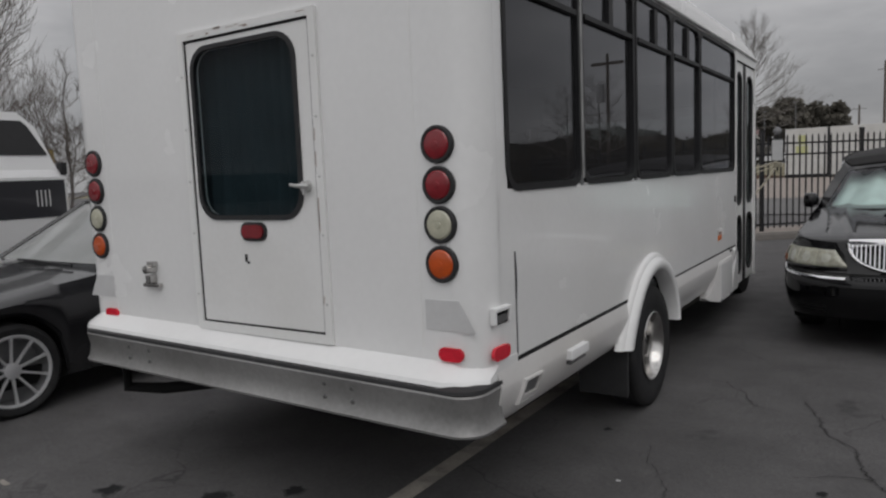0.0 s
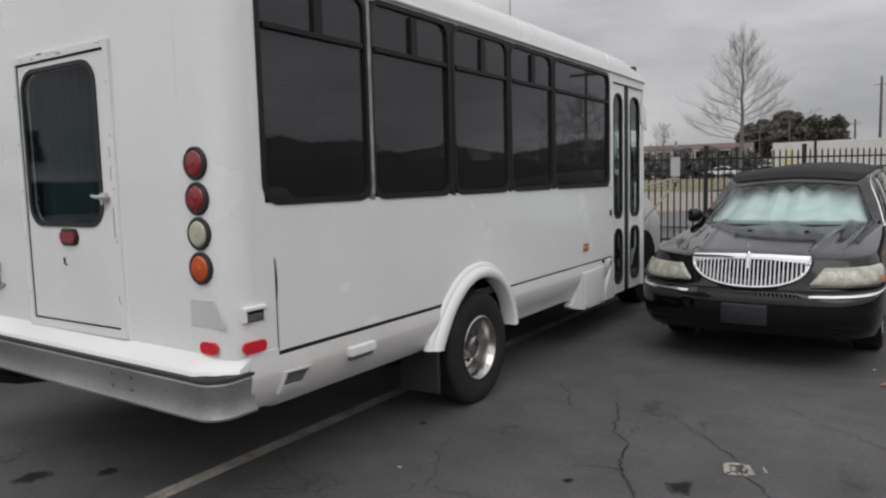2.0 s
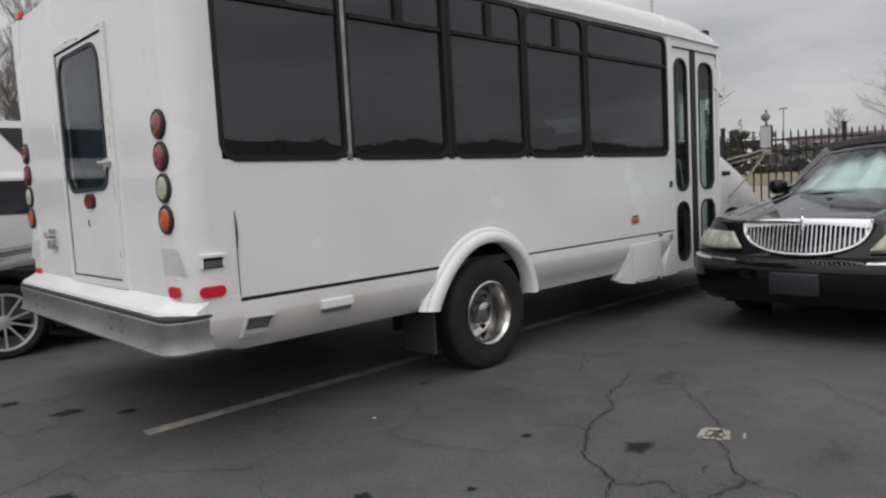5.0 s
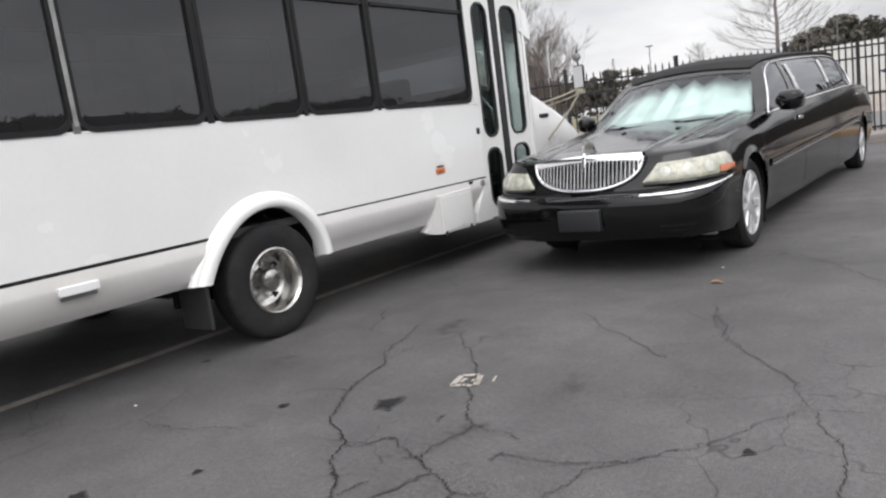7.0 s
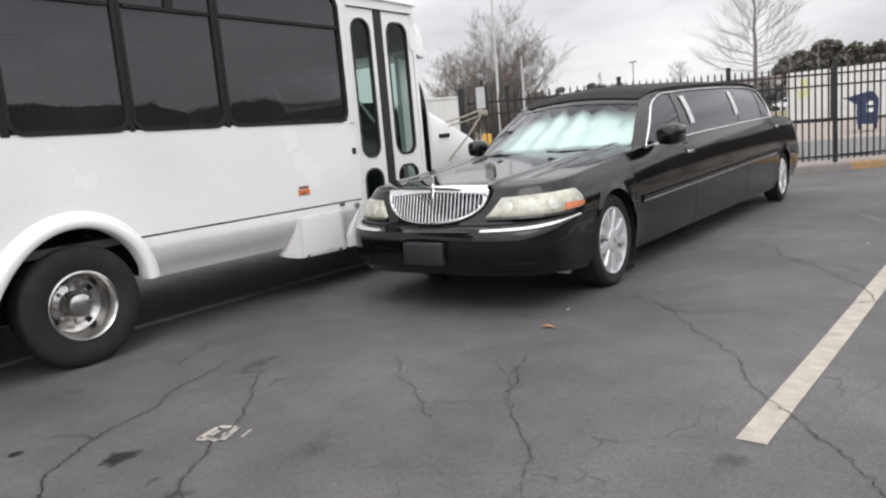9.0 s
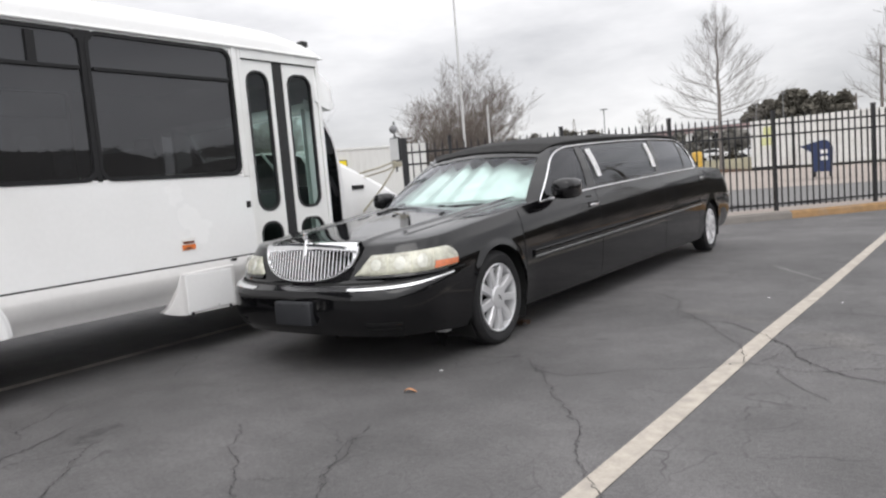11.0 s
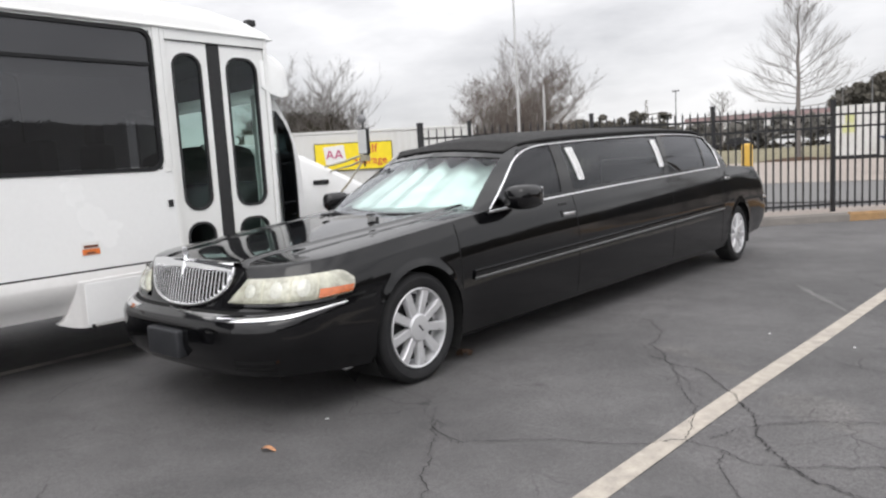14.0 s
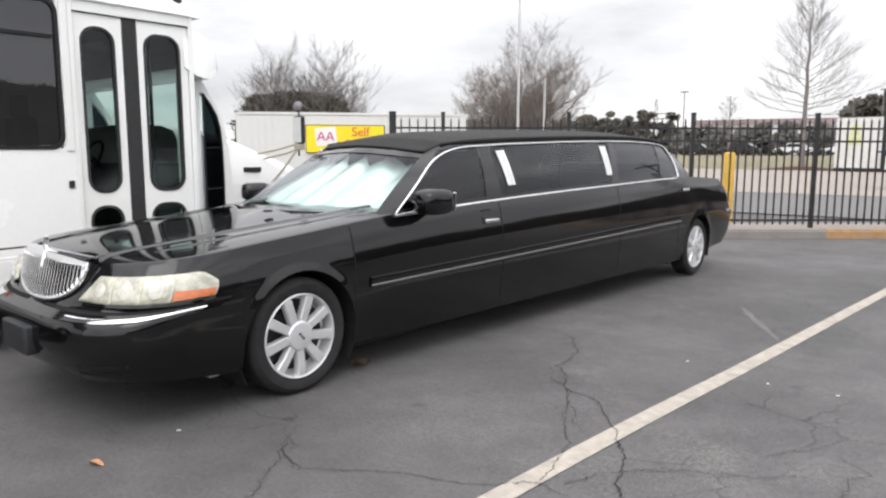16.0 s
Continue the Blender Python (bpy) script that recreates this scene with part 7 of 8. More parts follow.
def bare_tree(x, y, z, h, spread, seed, trunk_h, label, mat=M_TWIG, depth=4, first=9, twig=0.02, up=0.12, kids=3, stems=1, rise=(0.25, 0.85), lean=0.34, limb=0.42, fork=0.55, taper=0.60):
    rnd = random.Random(seed)
    lean_ = lean
    tree = thing("tree", Matrix.Translation((x, y, z)), label, "tree", "bare trees")
    tr, cr = bmesh.new(), bmesh.new()
    full = h
    for q in range(stems):
        out = 0.0 if stems == 1 else (0.15 if q == 0 else rnd.uniform(0.3, 1.0))
        h = full * (1.0 - 0.46 * out ** 1.5) * (1.0 if q == 0 else rnd.uniform(0.88, 1.0))
        r0 = 0.015 * h / (stems ** 0.5)
        a0 = 6.283 * (q + rnd.random() * 0.5) / stems
        lean = Vector((math.cos(a0), math.sin(a0), 0)) * lean_ * out
        pts, rs = [Vector((lean.x * 0.6, lean.y * 0.6, -0.1))], [r0 * 1.25]
        nseg = 10
        for k in range(1, nseg + 1):
            t = k / nseg
            wob = (0.006 if stems == 1 else 0.016) * h
            pts.append(Vector((rnd.uniform(-1, 1) * wob, rnd.uniform(-1, 1) * wob, 0)) + lean * h * (0.55 * t + 0.30 * t * t) + Vector((lean.x * 0.6, lean.y * 0.6, h * 0.93 * t)))
            rs.append(r0 * (1 - t) ** 0.8 + 0.012)
        tube(tr, pts, rs, 8, cap=False)
        for k in range(first):
            t = trunk_h / h + (0.92 - trunk_h / h) * (k + rnd.random() * 0.5) / first
            i = min(nseg - 1, int(t * nseg))
            p = pts[i].lerp(pts[i + 1], t * nseg - i)
            a = k * 2.4 + rnd.random()
            L = h * spread * (1.0 - taper * max(0, (t - trunk_h / h) / (1 - trunk_h / h))) * rnd.uniform(0.75, 1.1)
            up_ = rise[0] + (rise[1] - rise[0]) * (t - trunk_h / h) / (1 - trunk_h / h)
            branch_mesh(cr, p, (math.cos(a), math.sin(a), up_), L, max(twig, rs[i] * limb), depth - 1, rnd, fork, up, 5, kids)
    part("trunk", tr, M_BARK, tree, smooth=60)
    part("crown", cr, mat, tree, "bare branching twigs")
    return tree


def clump(bm, c, r, n, rnd, size, flat=0.7):
    """Many small leaf blades scattered through a ragged blob."""
    for _ in range(n):
        v = Vector((rnd.gauss(0, 1), rnd.gauss(0, 1), rnd.gauss(0, 1))).normalized() * (rnd.random() ** 0.4)
        p = Vector(c) + Vector((v.x * r, v.y * r, v.z * r * flat))
        a = Vector((rnd.uniform(-1, 1), rnd.uniform(-1, 1), rnd.uniform(-1, 1))).normalized() * size * rnd.uniform(0.5, 1.3)
        b = a.cross(Vector((rnd.uniform(-1, 1), rnd.uniform(-1, 1), rnd.uniform(-1, 1)))).normalized() * size * rnd.uniform(0.3, 0.7)
        bm.faces.new([bm.verts.new(p - a), bm.verts.new(p + b), bm.verts.new(p + a), bm.verts.new(p - b)])


def pine(x, y, h, seed, crown_r, blade=0.38, mat=M_PINE):
    rnd = random.Random(seed)
    tree = thing("pine_tree", Matrix.Translation((x, y, -0.3)), "tall dark green pine with a ragged crown", "pine", "pines")
    bm = bmesh.new()
    tube(bm, [(0, 0, 0), (0.1, 0, h * 0.5), (0, 0.1, h * 0.95)], [0.025 * h, 0.018 * h, 0.04], 7)
    part("trunk", bm, M_WOODPOLE, tree, smooth=60)
    bm = bmesh.new()
    for k in range(18):
        t = rnd.uniform(0.42, 1.0)
        a = rnd.uniform(0, 6.28)
        q = crown_r * rnd.uniform(0.2, 0.9) * (1.15 - abs(t - 0.65) * 1.3)
        clump(bm, (math.cos(a) * q, math.sin(a) * q, h * t), crown_r * 0.45, 90, rnd, blade)
    part("crown", bm, mat, tree, "dark needle crown")


def hedge(x0, y0, x1, y1, h, seed, mat, label, density=60, z=-0.2, size=0.16, thick=0.8):
    rnd = random.Random(seed)
    bm = bmesh.new()
    L = math.hypot(x1 - x0, y1 - y0)
    n = max(3, int(L / 0.9))
    for k in range(n):
        t = (k + rnd.random()) / n
        for j in range(max(1, int(h / 0.8))):
            clump(bm, (x0 + (x1 - x0) * t + rnd.uniform(-0.4, 0.4), y0 + (y1 - y0) * t + rnd.uniform(-0.4, 0.4), z + 0.35 + j * 0.75 * rnd.uniform(0.8, 1.1)), thick, density, rnd, size)
    tagged(part("hedge", bm, mat), label, "hedge", kind="stuff")


def tree_line(x0, y0, x1, y1, h, seed, label, domed=False):
    """A dense hedge or far tree line: a dark rolling mass with ragged leaves over its top."""
    rnd = random.Random(seed)
    bm = bmesh.new()
    rows = []
    L = math.hypot(x1 - x0, y1 - y0)
    nx, ny = -(y1 - y0) / L, (x1 - x0) / L
    n = max(24, int(L * 1.5))
    for k in range(n + 1):
        t = k / n
        x, y = x0 + (x1 - x0) * t, y0 + (y1 - y0) * t
        q = t * L * 0.12
        top = h * ((0.80 + 0.32 * noise.noise((q, seed, 0)) if not domed else 0.97 * (1 - abs(2 * t - 1) ** 5 * 0.35)) + 0.08 * noise.noise((q * 7, seed, 3)))
        rows.append([(x + nx * w, y + ny * w, z) for w, z in ((1.6, -0.3), (1.3 + 0.3 * noise.noise((q * 5, 1, 1)), top * 0.6), (0.5, top), (-0.6, top * 0.97), (-1.8, -0.3))])
        for j in range(3 if not domed else 12):
            w = rnd.uniform(-1.0, 1.0)
            clump(bm, (x + nx * w + rnd.uniform(-0.3, 0.3), y + ny * w + rnd.uniform(-0.3, 0.3), top - 0.15 - (0 if j < 3 else rnd.random() * 2.0)), 0.45, 16, rnd, 0.12)
    grid_faces(bm, rows)
    tagged(part("tree_line", bm, M_HEDGE), label, "hedge", kind="stuff")


def text(name, body, size, m, mat, parent, label=""):
    """Raised lettering from the built-in font, turned into a mesh."""
    cu = bpy.data.curves.new(name, "FONT")
    cu.body, cu.size, cu.extrude, cu.align_x, cu.align_y = body, size, 0.01, "CENTER", "CENTER"
    tmp = bpy.data.objects.new("lettering", cu)
    scene.collection.objects.link(tmp)
    me = bpy.data.meshes.new_from_object(tmp.evaluated_get(bpy.context.evaluated_depsgraph_get()))
    bpy.data.objects.remove(tmp)
    bpy.data.curves.remove(cu)
    me.materials.clear()
    me.materials.append(mat)
    ob = new(name, me)
    ob.parent = parent
    ob.matrix_basis = m
    if label:
        ob["label"] = label
    return ob


def build_container():
    # front face from left end to right end
    a, b = Vector((-20.9, 21.6, 0)), Vector((-14.8, 28.95, 0))
    u = (b - a).normalized()
    L = (b - a).length
    yaw = math.degrees(math.atan2(u.y, u.x))
    con = thing("storage_container", Matrix.Translation(a) @ pose(0, 0, 0, 0, 0, yaw), "white storage container wall with a yellow sign", "container")
    bm = bmesh.new()
    box(bm, 0, L, 0, 2.4, 0.0, 2.95, 0.02)
    part("body", bm, M_CONTAINER, con)
    rib = None
    for k in range(int(L / 0.28)):
        if rib is None:
            ob = rib = part("rib", B(0, 0.13, -0.022, 0.0, 0.2, 2.85), M_CONTAINER, con)
        else:
            ob = new("rib", rib.data)
            ob.parent = con
        ob.matrix_basis = Matrix.Translation((0.1 + k * 0.28, 0, 0))
    for x in (0.0, L - 0.12):
        part("corner_post", B(x, x + 0.12, -0.04, 0.08, 0, 3.0, 0.01), M_CONTAINER, con)
    part("top_rail", B(0, L, -0.04, 0.06, 2.9, 3.0, 0.01), M_CONTAINER, con)
    sx0 = 2.75
    sign = part("sign", B(sx0, sx0 + 3.25, -0.09, -0.05, 1.35, 2.5, 0.006), M_SIGN, con, "yellow sign with red lettering")
    part("sign_border", ring(bmesh.new(), rr(sx0, sx0 + 3.25, 1.35, 2.5, 0.01, 3), rr(sx0 + 0.03, sx0 + 3.22, 1.38, 2.47, 0.01, 3), lambda p, q, w: (p, -0.09 - w, q), 0.0, 0.008), M_BLACKPLASTIC, sign)
    panel = part("logo_panel", plate(bmesh.new(), [(sx0 + 0.45, 1.62), (sx0 + 1.30, 1.70), (sx0 + 1.22, 2.42), (sx0 + 0.37, 2.34)], lambda p, q, w: (p, -0.092 - w, q), 0, 0.01), M_PAPER, sign)
    # the mark on the panel: two plain peaked shapes
    for k in range(2):
        x = sx0 + 0.63 + 0.36 * k
        f = lambda p, q, w: (p, -0.104 - w, q)
        bm = bmesh.new()
        for s in (-1, 1):
            plate(bm, [(x + s * 0.015 - 0.02, 2.20), (x + s * 0.015 + 0.03, 2.20), (x + s * 0.14 + 0.03, 1.86), (x + s * 0.14 - 0.03, 1.86)], f, 0, 0.01)
        box(bm, x - 0.09, x + 0.10, -0.116, -0.106, 1.95, 2.0)
        part("logo_mark", bm, M_SIGN_MAGENTA, panel)
    text("lettering", "Self", 0.52, pose(sx0 + 2.25, -0.10, 2.20, 90, 0, 0), M_SIGN_RED, sign, "red lettering")
    text("lettering", "Storage", 0.46, pose(sx0 + 2.30, -0.10, 1.72, 90, 0, 0), M_SIGN_RED, sign, "red lettering")


def build_far_box():
    # white box trailer beyond the road, with a yellow panel
    bx_ = thing("box_trailer", pose(-8.9, 69.4, -0.1, 0, 0, -4), "long white box trailer with a pale yellow panel", "trailer")
    part("body", B(0, 16.0, 0, 3.0, 0.20, 4.25, 0.03), M_CONTAINER, bx_)
    part("base_rail", B(-0.05, 3.35, -0.05, 3.0, 0.0, 0.30, 0.01), M_BLACKPLASTIC, bx_)
    part("base_rail", B(3.4, 16.05, -0.25, 3.0, -0.15, 0.12, 0.01), M_BLACKPLASTIC, bx_)
    part("yellow_panel", B(0.80, 1.75, -0.03, 0.0, 2.1, 2.75), M_PANEL, bx_, "pale yellow panel")
    part("yellow_panel", B(1.0, 1.65, -0.03, 0.0, 2.85, 3.65), M_PANEL, bx_, "pale yellow panel")
    part("upright", B(3.25, 3.45, -0.06, 0.0, 0.2, 4.25), M_BLACKPLASTIC, bx_)
    part("upright", B(-0.04, 0.06, -0.04, 0.0, 0.2, 4.25), M_TAPE, bx_)


def build_bin():
    b = thing("recycling_bin", pose(-0.30, 39.6, 0.0, 0, 0, 4), "dark blue steel recycling bin with a raised lid", "bin")
    bm = bmesh.new()
    plate(bm, [(-0.45, 0.25), (0.36, 0.22), (0.40, 1.30), (0.22, 1.62), (0.05, 1.68), (-0.45, 1.56), (-0.90, 1.44), (-0.45, 1.12)], lambda p, q, w: (p, w, q), 0.0, 1.1)
    part("body", bm, M_BIN, b)
    part("hopper_lip", B(-0.97, -0.4, -0.04, 1.14, 1.40, 1.47), M_BIN, b)
    for x in (-0.4, 0.24):
        part("leg", B(x, x + 0.1, 0.05, 1.0, 0, 0.26), M_BLACKPLASTIC, b)
    for z in (0.75, 1.05):
        part("label_bar", B(-0.08, 0.20, -0.012, 0.0, z, z + 0.17), M_PAPER, b)


def street_lamp(x, y, h, heads, label, z0=-0.2, r=0.07, arm_length=1.0):
    lamp = thing("street_lamp", Matrix.Translation((x, y, z0)), label, "street lamp", "street lamps")
    bm = bmesh.new()
    tube(bm, [(0, 0, 0), (0, 0, h)], [r * 1.2, r * 0.7], 10)
    part("pole", bm, M_POLE, lamp, smooth=60)
    for a in heads:
        c, s = math.cos(radians(a)) * arm_length, math.sin(radians(a)) * arm_length
        bm = bmesh.new()
        tube(bm, [(0, 0, h - 0.45), (c * 0.7, s * 0.7, h + 0.0), (c * 1.3, s * 1.3, h + 0.12)], 0.035, 6)
        arm = part("arm", bm, M_POLE, lamp)
        bm = bmesh.new()
        rows = []
        for t, w in ((0.0, 0.05), (0.15, 0.16), (0.4, 0.20), (0.65, 0.17), (0.8, 0.04)):
            rows.append([(c * (1.2 + t) - s * w * math.cos(q), s * (1.2 + t) + c * w * math.cos(q), h + 0.14 + 0.5 * w * math.sin(q)) for q in [2 * math.pi * k / 10 for k in range(10)]])
        vs = grid_faces(bm, rows, close_u=True)
        bm.faces.new(vs[0]), bm.faces.new(vs[-1])
        part("lamp_head", bm, M_POLE, arm, smooth=60)


def simple_pole(name, x, y, h, r, mat, label, cat, cross=()):
    p = thing(name, Matrix.Translation((x, y, -0.2)), label, cat)
    bm = bmesh.new()
    tube(bm, [(0, 0, 0), (0, 0, h)], [r, r * 0.6], 8)
    part("shaft", bm, mat, p, smooth=60)
    for z, w in cross:
        part("crossarm", B(-w, w, -0.05, 0.05, z - 0.06, z + 0.06), mat, p)
    if cross:
        bm = bmesh.new()
        lathe(bm, [(0.0, 0.4), (0.16, 0.38), (0.18, -0.38), (0.0, -0.4)], Matrix.Translation((0.32, 0, h * 0.75)), 12)
        part("transformer", bm, M_POLE, p)


def far_car(x, y, yaw, mat, label, L=4.5, h=1.45, z=-0.0):
    """A parked car far off: body, cabin, glass and wheels."""
    car = thing("parked_car", pose(x, y, z, 0, 0, yaw), label, "car", "far parked cars")
    bm = bmesh.new()
    prof = [(0.0, 0.35), (0.0, 0.68), (0.12, 0.78), (1.1, 0.90), (1.15, 0.92), (L - 0.7, 0.95), (L - 0.05, 0.88), (L, 0.6), (L - 0.03, 0.35)]
    plate(bm, prof, lambda p, q, w: (p, w, q), 0.0, 1.75)
    bmesh.ops.bevel(bm, geom=bm.edges[:], offset=0.05, segments=2, affect="EDGES")
    part("body", bm, mat, car, smooth=40)
    bm = bmesh.new()
    plate(bm, [(1.1, 0.90), (1.75, h), (3.1, h), (L - 0.55, 0.93)], lambda p, q, w: (p, 0.12 + w - (q - 0.9) * 0.0, q), 0.0, 1.5)
    bmesh.ops.bevel(bm, geom=bm.edges[:], offset=0.06, segments=2, affect="EDGES")
    part("cabin", bm, mat, car, smooth=40)
    for yy in (0.105, 1.635):
        bm = bmesh.new()
        plate(bm, [(1.35, 0.96), (1.82, h - 0.08), (3.02, h - 0.08), (L - 0.85, 0.97)], lambda p, q, w: (p, yy + w, q), 0.0, 0.01)
        part("side_glass", bm, M_BLACKPLASTIC, car)
    for px in (0.85, L - 0.95):
        for yy in (0.05, 1.70):
            bm = bmesh.new()
            lathe(bm, [(0.0, 0.1), (0.2, 0.1), (0.31, 0.08), (0.32, -0.08), (0.0, -0.1)], Matrix.Translation((px, yy, 0.32)) @ pose(0, 0, 0, 90, 0, 0), 18)
            part("wheel", bm, M_TYRE, car)


def building(name, x, y, w, d, h, yaw, wall, fascia, label, windows=6, z=-0.2):
    b = thing(name, pose(x, y, z, 0, 0, yaw), label, "building", "far buildings")
    part("wall", B(0, w, 0, d, 0, h), wall, b)
    part("fascia", B(-0.2, w + 0.2, -0.25, d + 0.2, h - 0.1, h + 0.75), fascia, b)
    part("roof", B(0, w, 0, d, h + 0.75, h + 0.9), M_DARKROOF, b)
    for k in range(windows):
        x0 = w * (k + 0.15) / windows
        win = part("window", B(x0, x0 + w * 0.7 / windows, -0.06, 0.0, 0.5, h - 0.5), M_DARKROOF, b)
        part("pane", B(x0 + 0.08, x0 + w * 0.7 / windows - 0.08, -0.08, -0.06, 0.6, h - 0.6), M_GLASS_REAR, win)


build_fence()
bollard(-0.72, 19.75, -0.12, 1.52, 0.11)
bollard(-6.2, 17.2, -0.12, 1.35, 0.11)
build_container()
build_far_box()
build_bin()
# what lies beyond the fence
sheet("apron", [(-40, 21.2), (40, 26.0), (40, 36.5), (-40, 30.0)], -0.105, M_ROADFAR, "pale grey road beyond the fence", "road")
sheet("pavement", [(-60, 28.6), (60, 38.3), (60, 71.0), (-60, 71.0)], -0.10, M_APRON, "tan concrete apron beyond the road", "pavement")
bm = bmesh.new()
grid_faces(bm, [[(x, y, z + 0.05 * noise.noise((x * 0.3, y * 0.3, 2))) for x in range(-130, 71, 4)] for y, z in ((71.05, -0.15), (74, 0.1), (80, 0.6), (86, 0.95), (92, 1.1))])
tagged(part("verge", bm, M_GRASS, smooth=40), "bank of dry winter grass rising beyond the pavement", "grass", kind="structure")
sheet("far_lot", [(-130, 92.05), (70, 92.05), (70, 190), (-130, 190)], 1.1, M_ROADFAR, "pale parking lot on the bank", "road")
bm = bmesh.new()
lathe(bm, [(2.4, 0.0), (1.8, 0.12), (0.6, 0.3), (0.0, 0.34)], Matrix.Translation((-12.0, 72.0, -0.1)) @ Matrix.Diagonal((1.5, 0.6, 1, 1)), 24)
tagged(part("mulch_bed", bm, M_MULCH, smooth=60), "dark bark mulch round a tree", "mulch", kind="structure")

bare_tree(-12.0, 72.0, -0.1, 15.5, 0.27, 11, 5.0, "bare young tree with fine level branches behind the fence", depth=4, first=50, twig=0.016, up=0.07, kids=3, rise=(0.05, 1.5), limb=0.20, fork=0.30, taper=0.80)
bare_tree(-24.9, 48.0, -0.2, 10.4, 0.40, 21, 0.9, "broad bare multi-stemmed tree with dense brown twigs", M_TWIG_BROWN, depth=4, first=27, twig=0.013, up=0.07, kids=3, stems=16, rise=(0.25, 1.1), lean=0.92, limb=0.24, fork=0.46)
bare_tree(-37.5, 36.1, -0.2, 9.2, 0.33, 31, 2.6, "bare grey tree over a dark hedge", depth=4, first=20, twig=0.012, up=0.10, stems=6, rise=(0.5, 1.0), lean=0.36, limb=0.26, fork=0.36)
bare_tree(-35.1, 39.0, -0.2, 9.7, 0.34, 32, 2.6, "bare grey tree over a dark hedge", depth=4, first=20, twig=0.012, up=0.10, stems=6, rise=(0.5, 1.0), lean=0.38, limb=0.26, fork=0.36)
bare_tree(3.4, 46.5, -0.1, 10.2, 0.24, 41, 3.0, "bare young tree beyond the fence", depth=4, first=30, twig=0.016, up=0.12, limb=0.26, fork=0.42)
bare_tree(-27.8, 10.6, -0.1, 11.6, 0.36, 51, 1.6, "dense bare tree behind the parked cars", M_TWIG_BROWN, depth=4, first=24, twig=0.014, up=0.12, stems=8, rise=(0.5, 1.2), lean=0.60, limb=0.28, fork=0.36)
bare_tree(-29.0, 16.4, -0.1, 7.0, 0.35, 52, 1.2, "small bare tree behind the parked cars", M_TWIG_BROWN, depth=4, first=14, twig=0.014, up=0.25, stems=3, limb=0.32)
bare_tree(-25.0, 92.0, 1.0, 7.6, 0.26, 61, 2.0, "distant bare grey tree", depth=4, first=22, twig=0.022, up=0.15, limb=0.3, fork=0.45)
tree_line(-39.3, 33.8, -34.0, 40.3, 5.6, 71, "tall dark brown hedge behind the container", True)
hedge(-62, 88.0, -14, 90.5, 1.3, 72, M_HEDGE, "low dark clipped hedge along the bank", 40, z=1.0, size=0.22, thick=0.8)
for k in range(11):
    pine(-69.0 + k * 4.1 + 2.0 * math.sin(k * 2.3), 396 + 10 * math.sin(k * 1.7), 29.5 + 2.6 * math.sin(k * 1.3 + 1) - 0.22 * (k - 5) ** 2, 80 + k, 7.6, 1.3)
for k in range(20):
    pine(-48.0 + k * 1.5, 128 + 4 * math.sin(k * 1.7), 4.9 + 1.2 * math.sin(k * 1.9), 180 + k, 1.9, mat=M_PINE_HAZE)
for k in range(10):
    pine(-68.5 + k * 2.3 + 0.6 * math.sin(k * 2.1), 128 + 3 * math.sin(k * 1.4), 8.0 + 0.9 * math.sin(k * 1.6 + 1), 300 + k, 1.9, 0.4)
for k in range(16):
    pine(-118.0 + k * 3.5 + 1.2 * math.sin(k * 2.9), 150 + 6 * math.sin(k * 1.3), 7.6 + 1.5 * math.sin(k * 2.1), 230 + k, 2.9, 0.6, M_PINE_HAZE)

simple_pole("sign_pole", -17.2, 38.8, 5.6, 0.08, M_POLE, "short pale metal pole", "pole")
simple_pole("utility_pole", -4.7, 200.0, 24.0, 0.40, M_WOODPOLE, "tall dark wooden utility pole far off", "utility pole", ((22.0, 1.6),))
simple_pole("utility_pole", -9.9, 200.0, 14.2, 0.32, M_WOODPOLE, "dark wooden utility pole far off", "utility pole", ((13.2, 1.6),))
street_lamp(-18.4, 38.0, 12.9, (25, 145, 265), "tall three-headed lot lamp")


def lot_lamp(x, y, h):
    """A far lot lamp: a thin mast under one flat box head."""
    lamp = thing("street_lamp", Matrix.Translation((x, y, 1.0)), "dark flat-headed parking lot lamp far off", "street lamp", "far lot lamps")
    bm = bmesh.new()
    tube(bm, [(0, 0, 0), (0, 0, h)], [0.10, 0.07], 8)
    part("pole", bm, M_GREYTRIM, lamp, smooth=60)
    part("lamp_head", B(-0.5, 0.5, -0.25, 0.25, h, h + 0.16, 0.04), M_GREYTRIM, lamp)


def build_pylons():
    """A cluster of steel masts with beams between them, far beyond the lot."""
    gantry = thing("pylon_gantry", pose(-83.2, 203.0, 0.0, 0, 0, 24), "dark steel pylon gantry with lattice masts far off", "pylon")
    for x, h in ((-3.4, 11.4), (0.0, 16.6), (3.5, 12.6)):
        bm = bmesh.new()
        for dx in (-0.45, 0.45):
            tube(bm, [(x + dx * 1.8, 0, 0), (x + dx, 0, h * 0.75), (x + dx * 0.25, 0, h)], [0.13, 0.11, 0.08], 6)
        z, side_ = h * 0.2, 1
        while z < h * 0.95:
            tube(bm, [(x - side_ * 0.5, 0, z), (x + side_ * 0.4, 0, z + 1.2)], 0.06, 5)
            z, side_ = z + 1.2, -side_
        part("mast", bm, M_WOODPOLE, gantry)
    for z, x0, x1 in ((10.9, -4.4, 4.6), (12.4, -1.6, 4.0), (9.4, -3.4, 3.5)):
        bm = bmesh.new()
        tube(bm, [(x0, 0, z), (x1, 0, z + 0.15)], 0.16, 6)
        part("beam", bm, M_WOODPOLE, gantry)


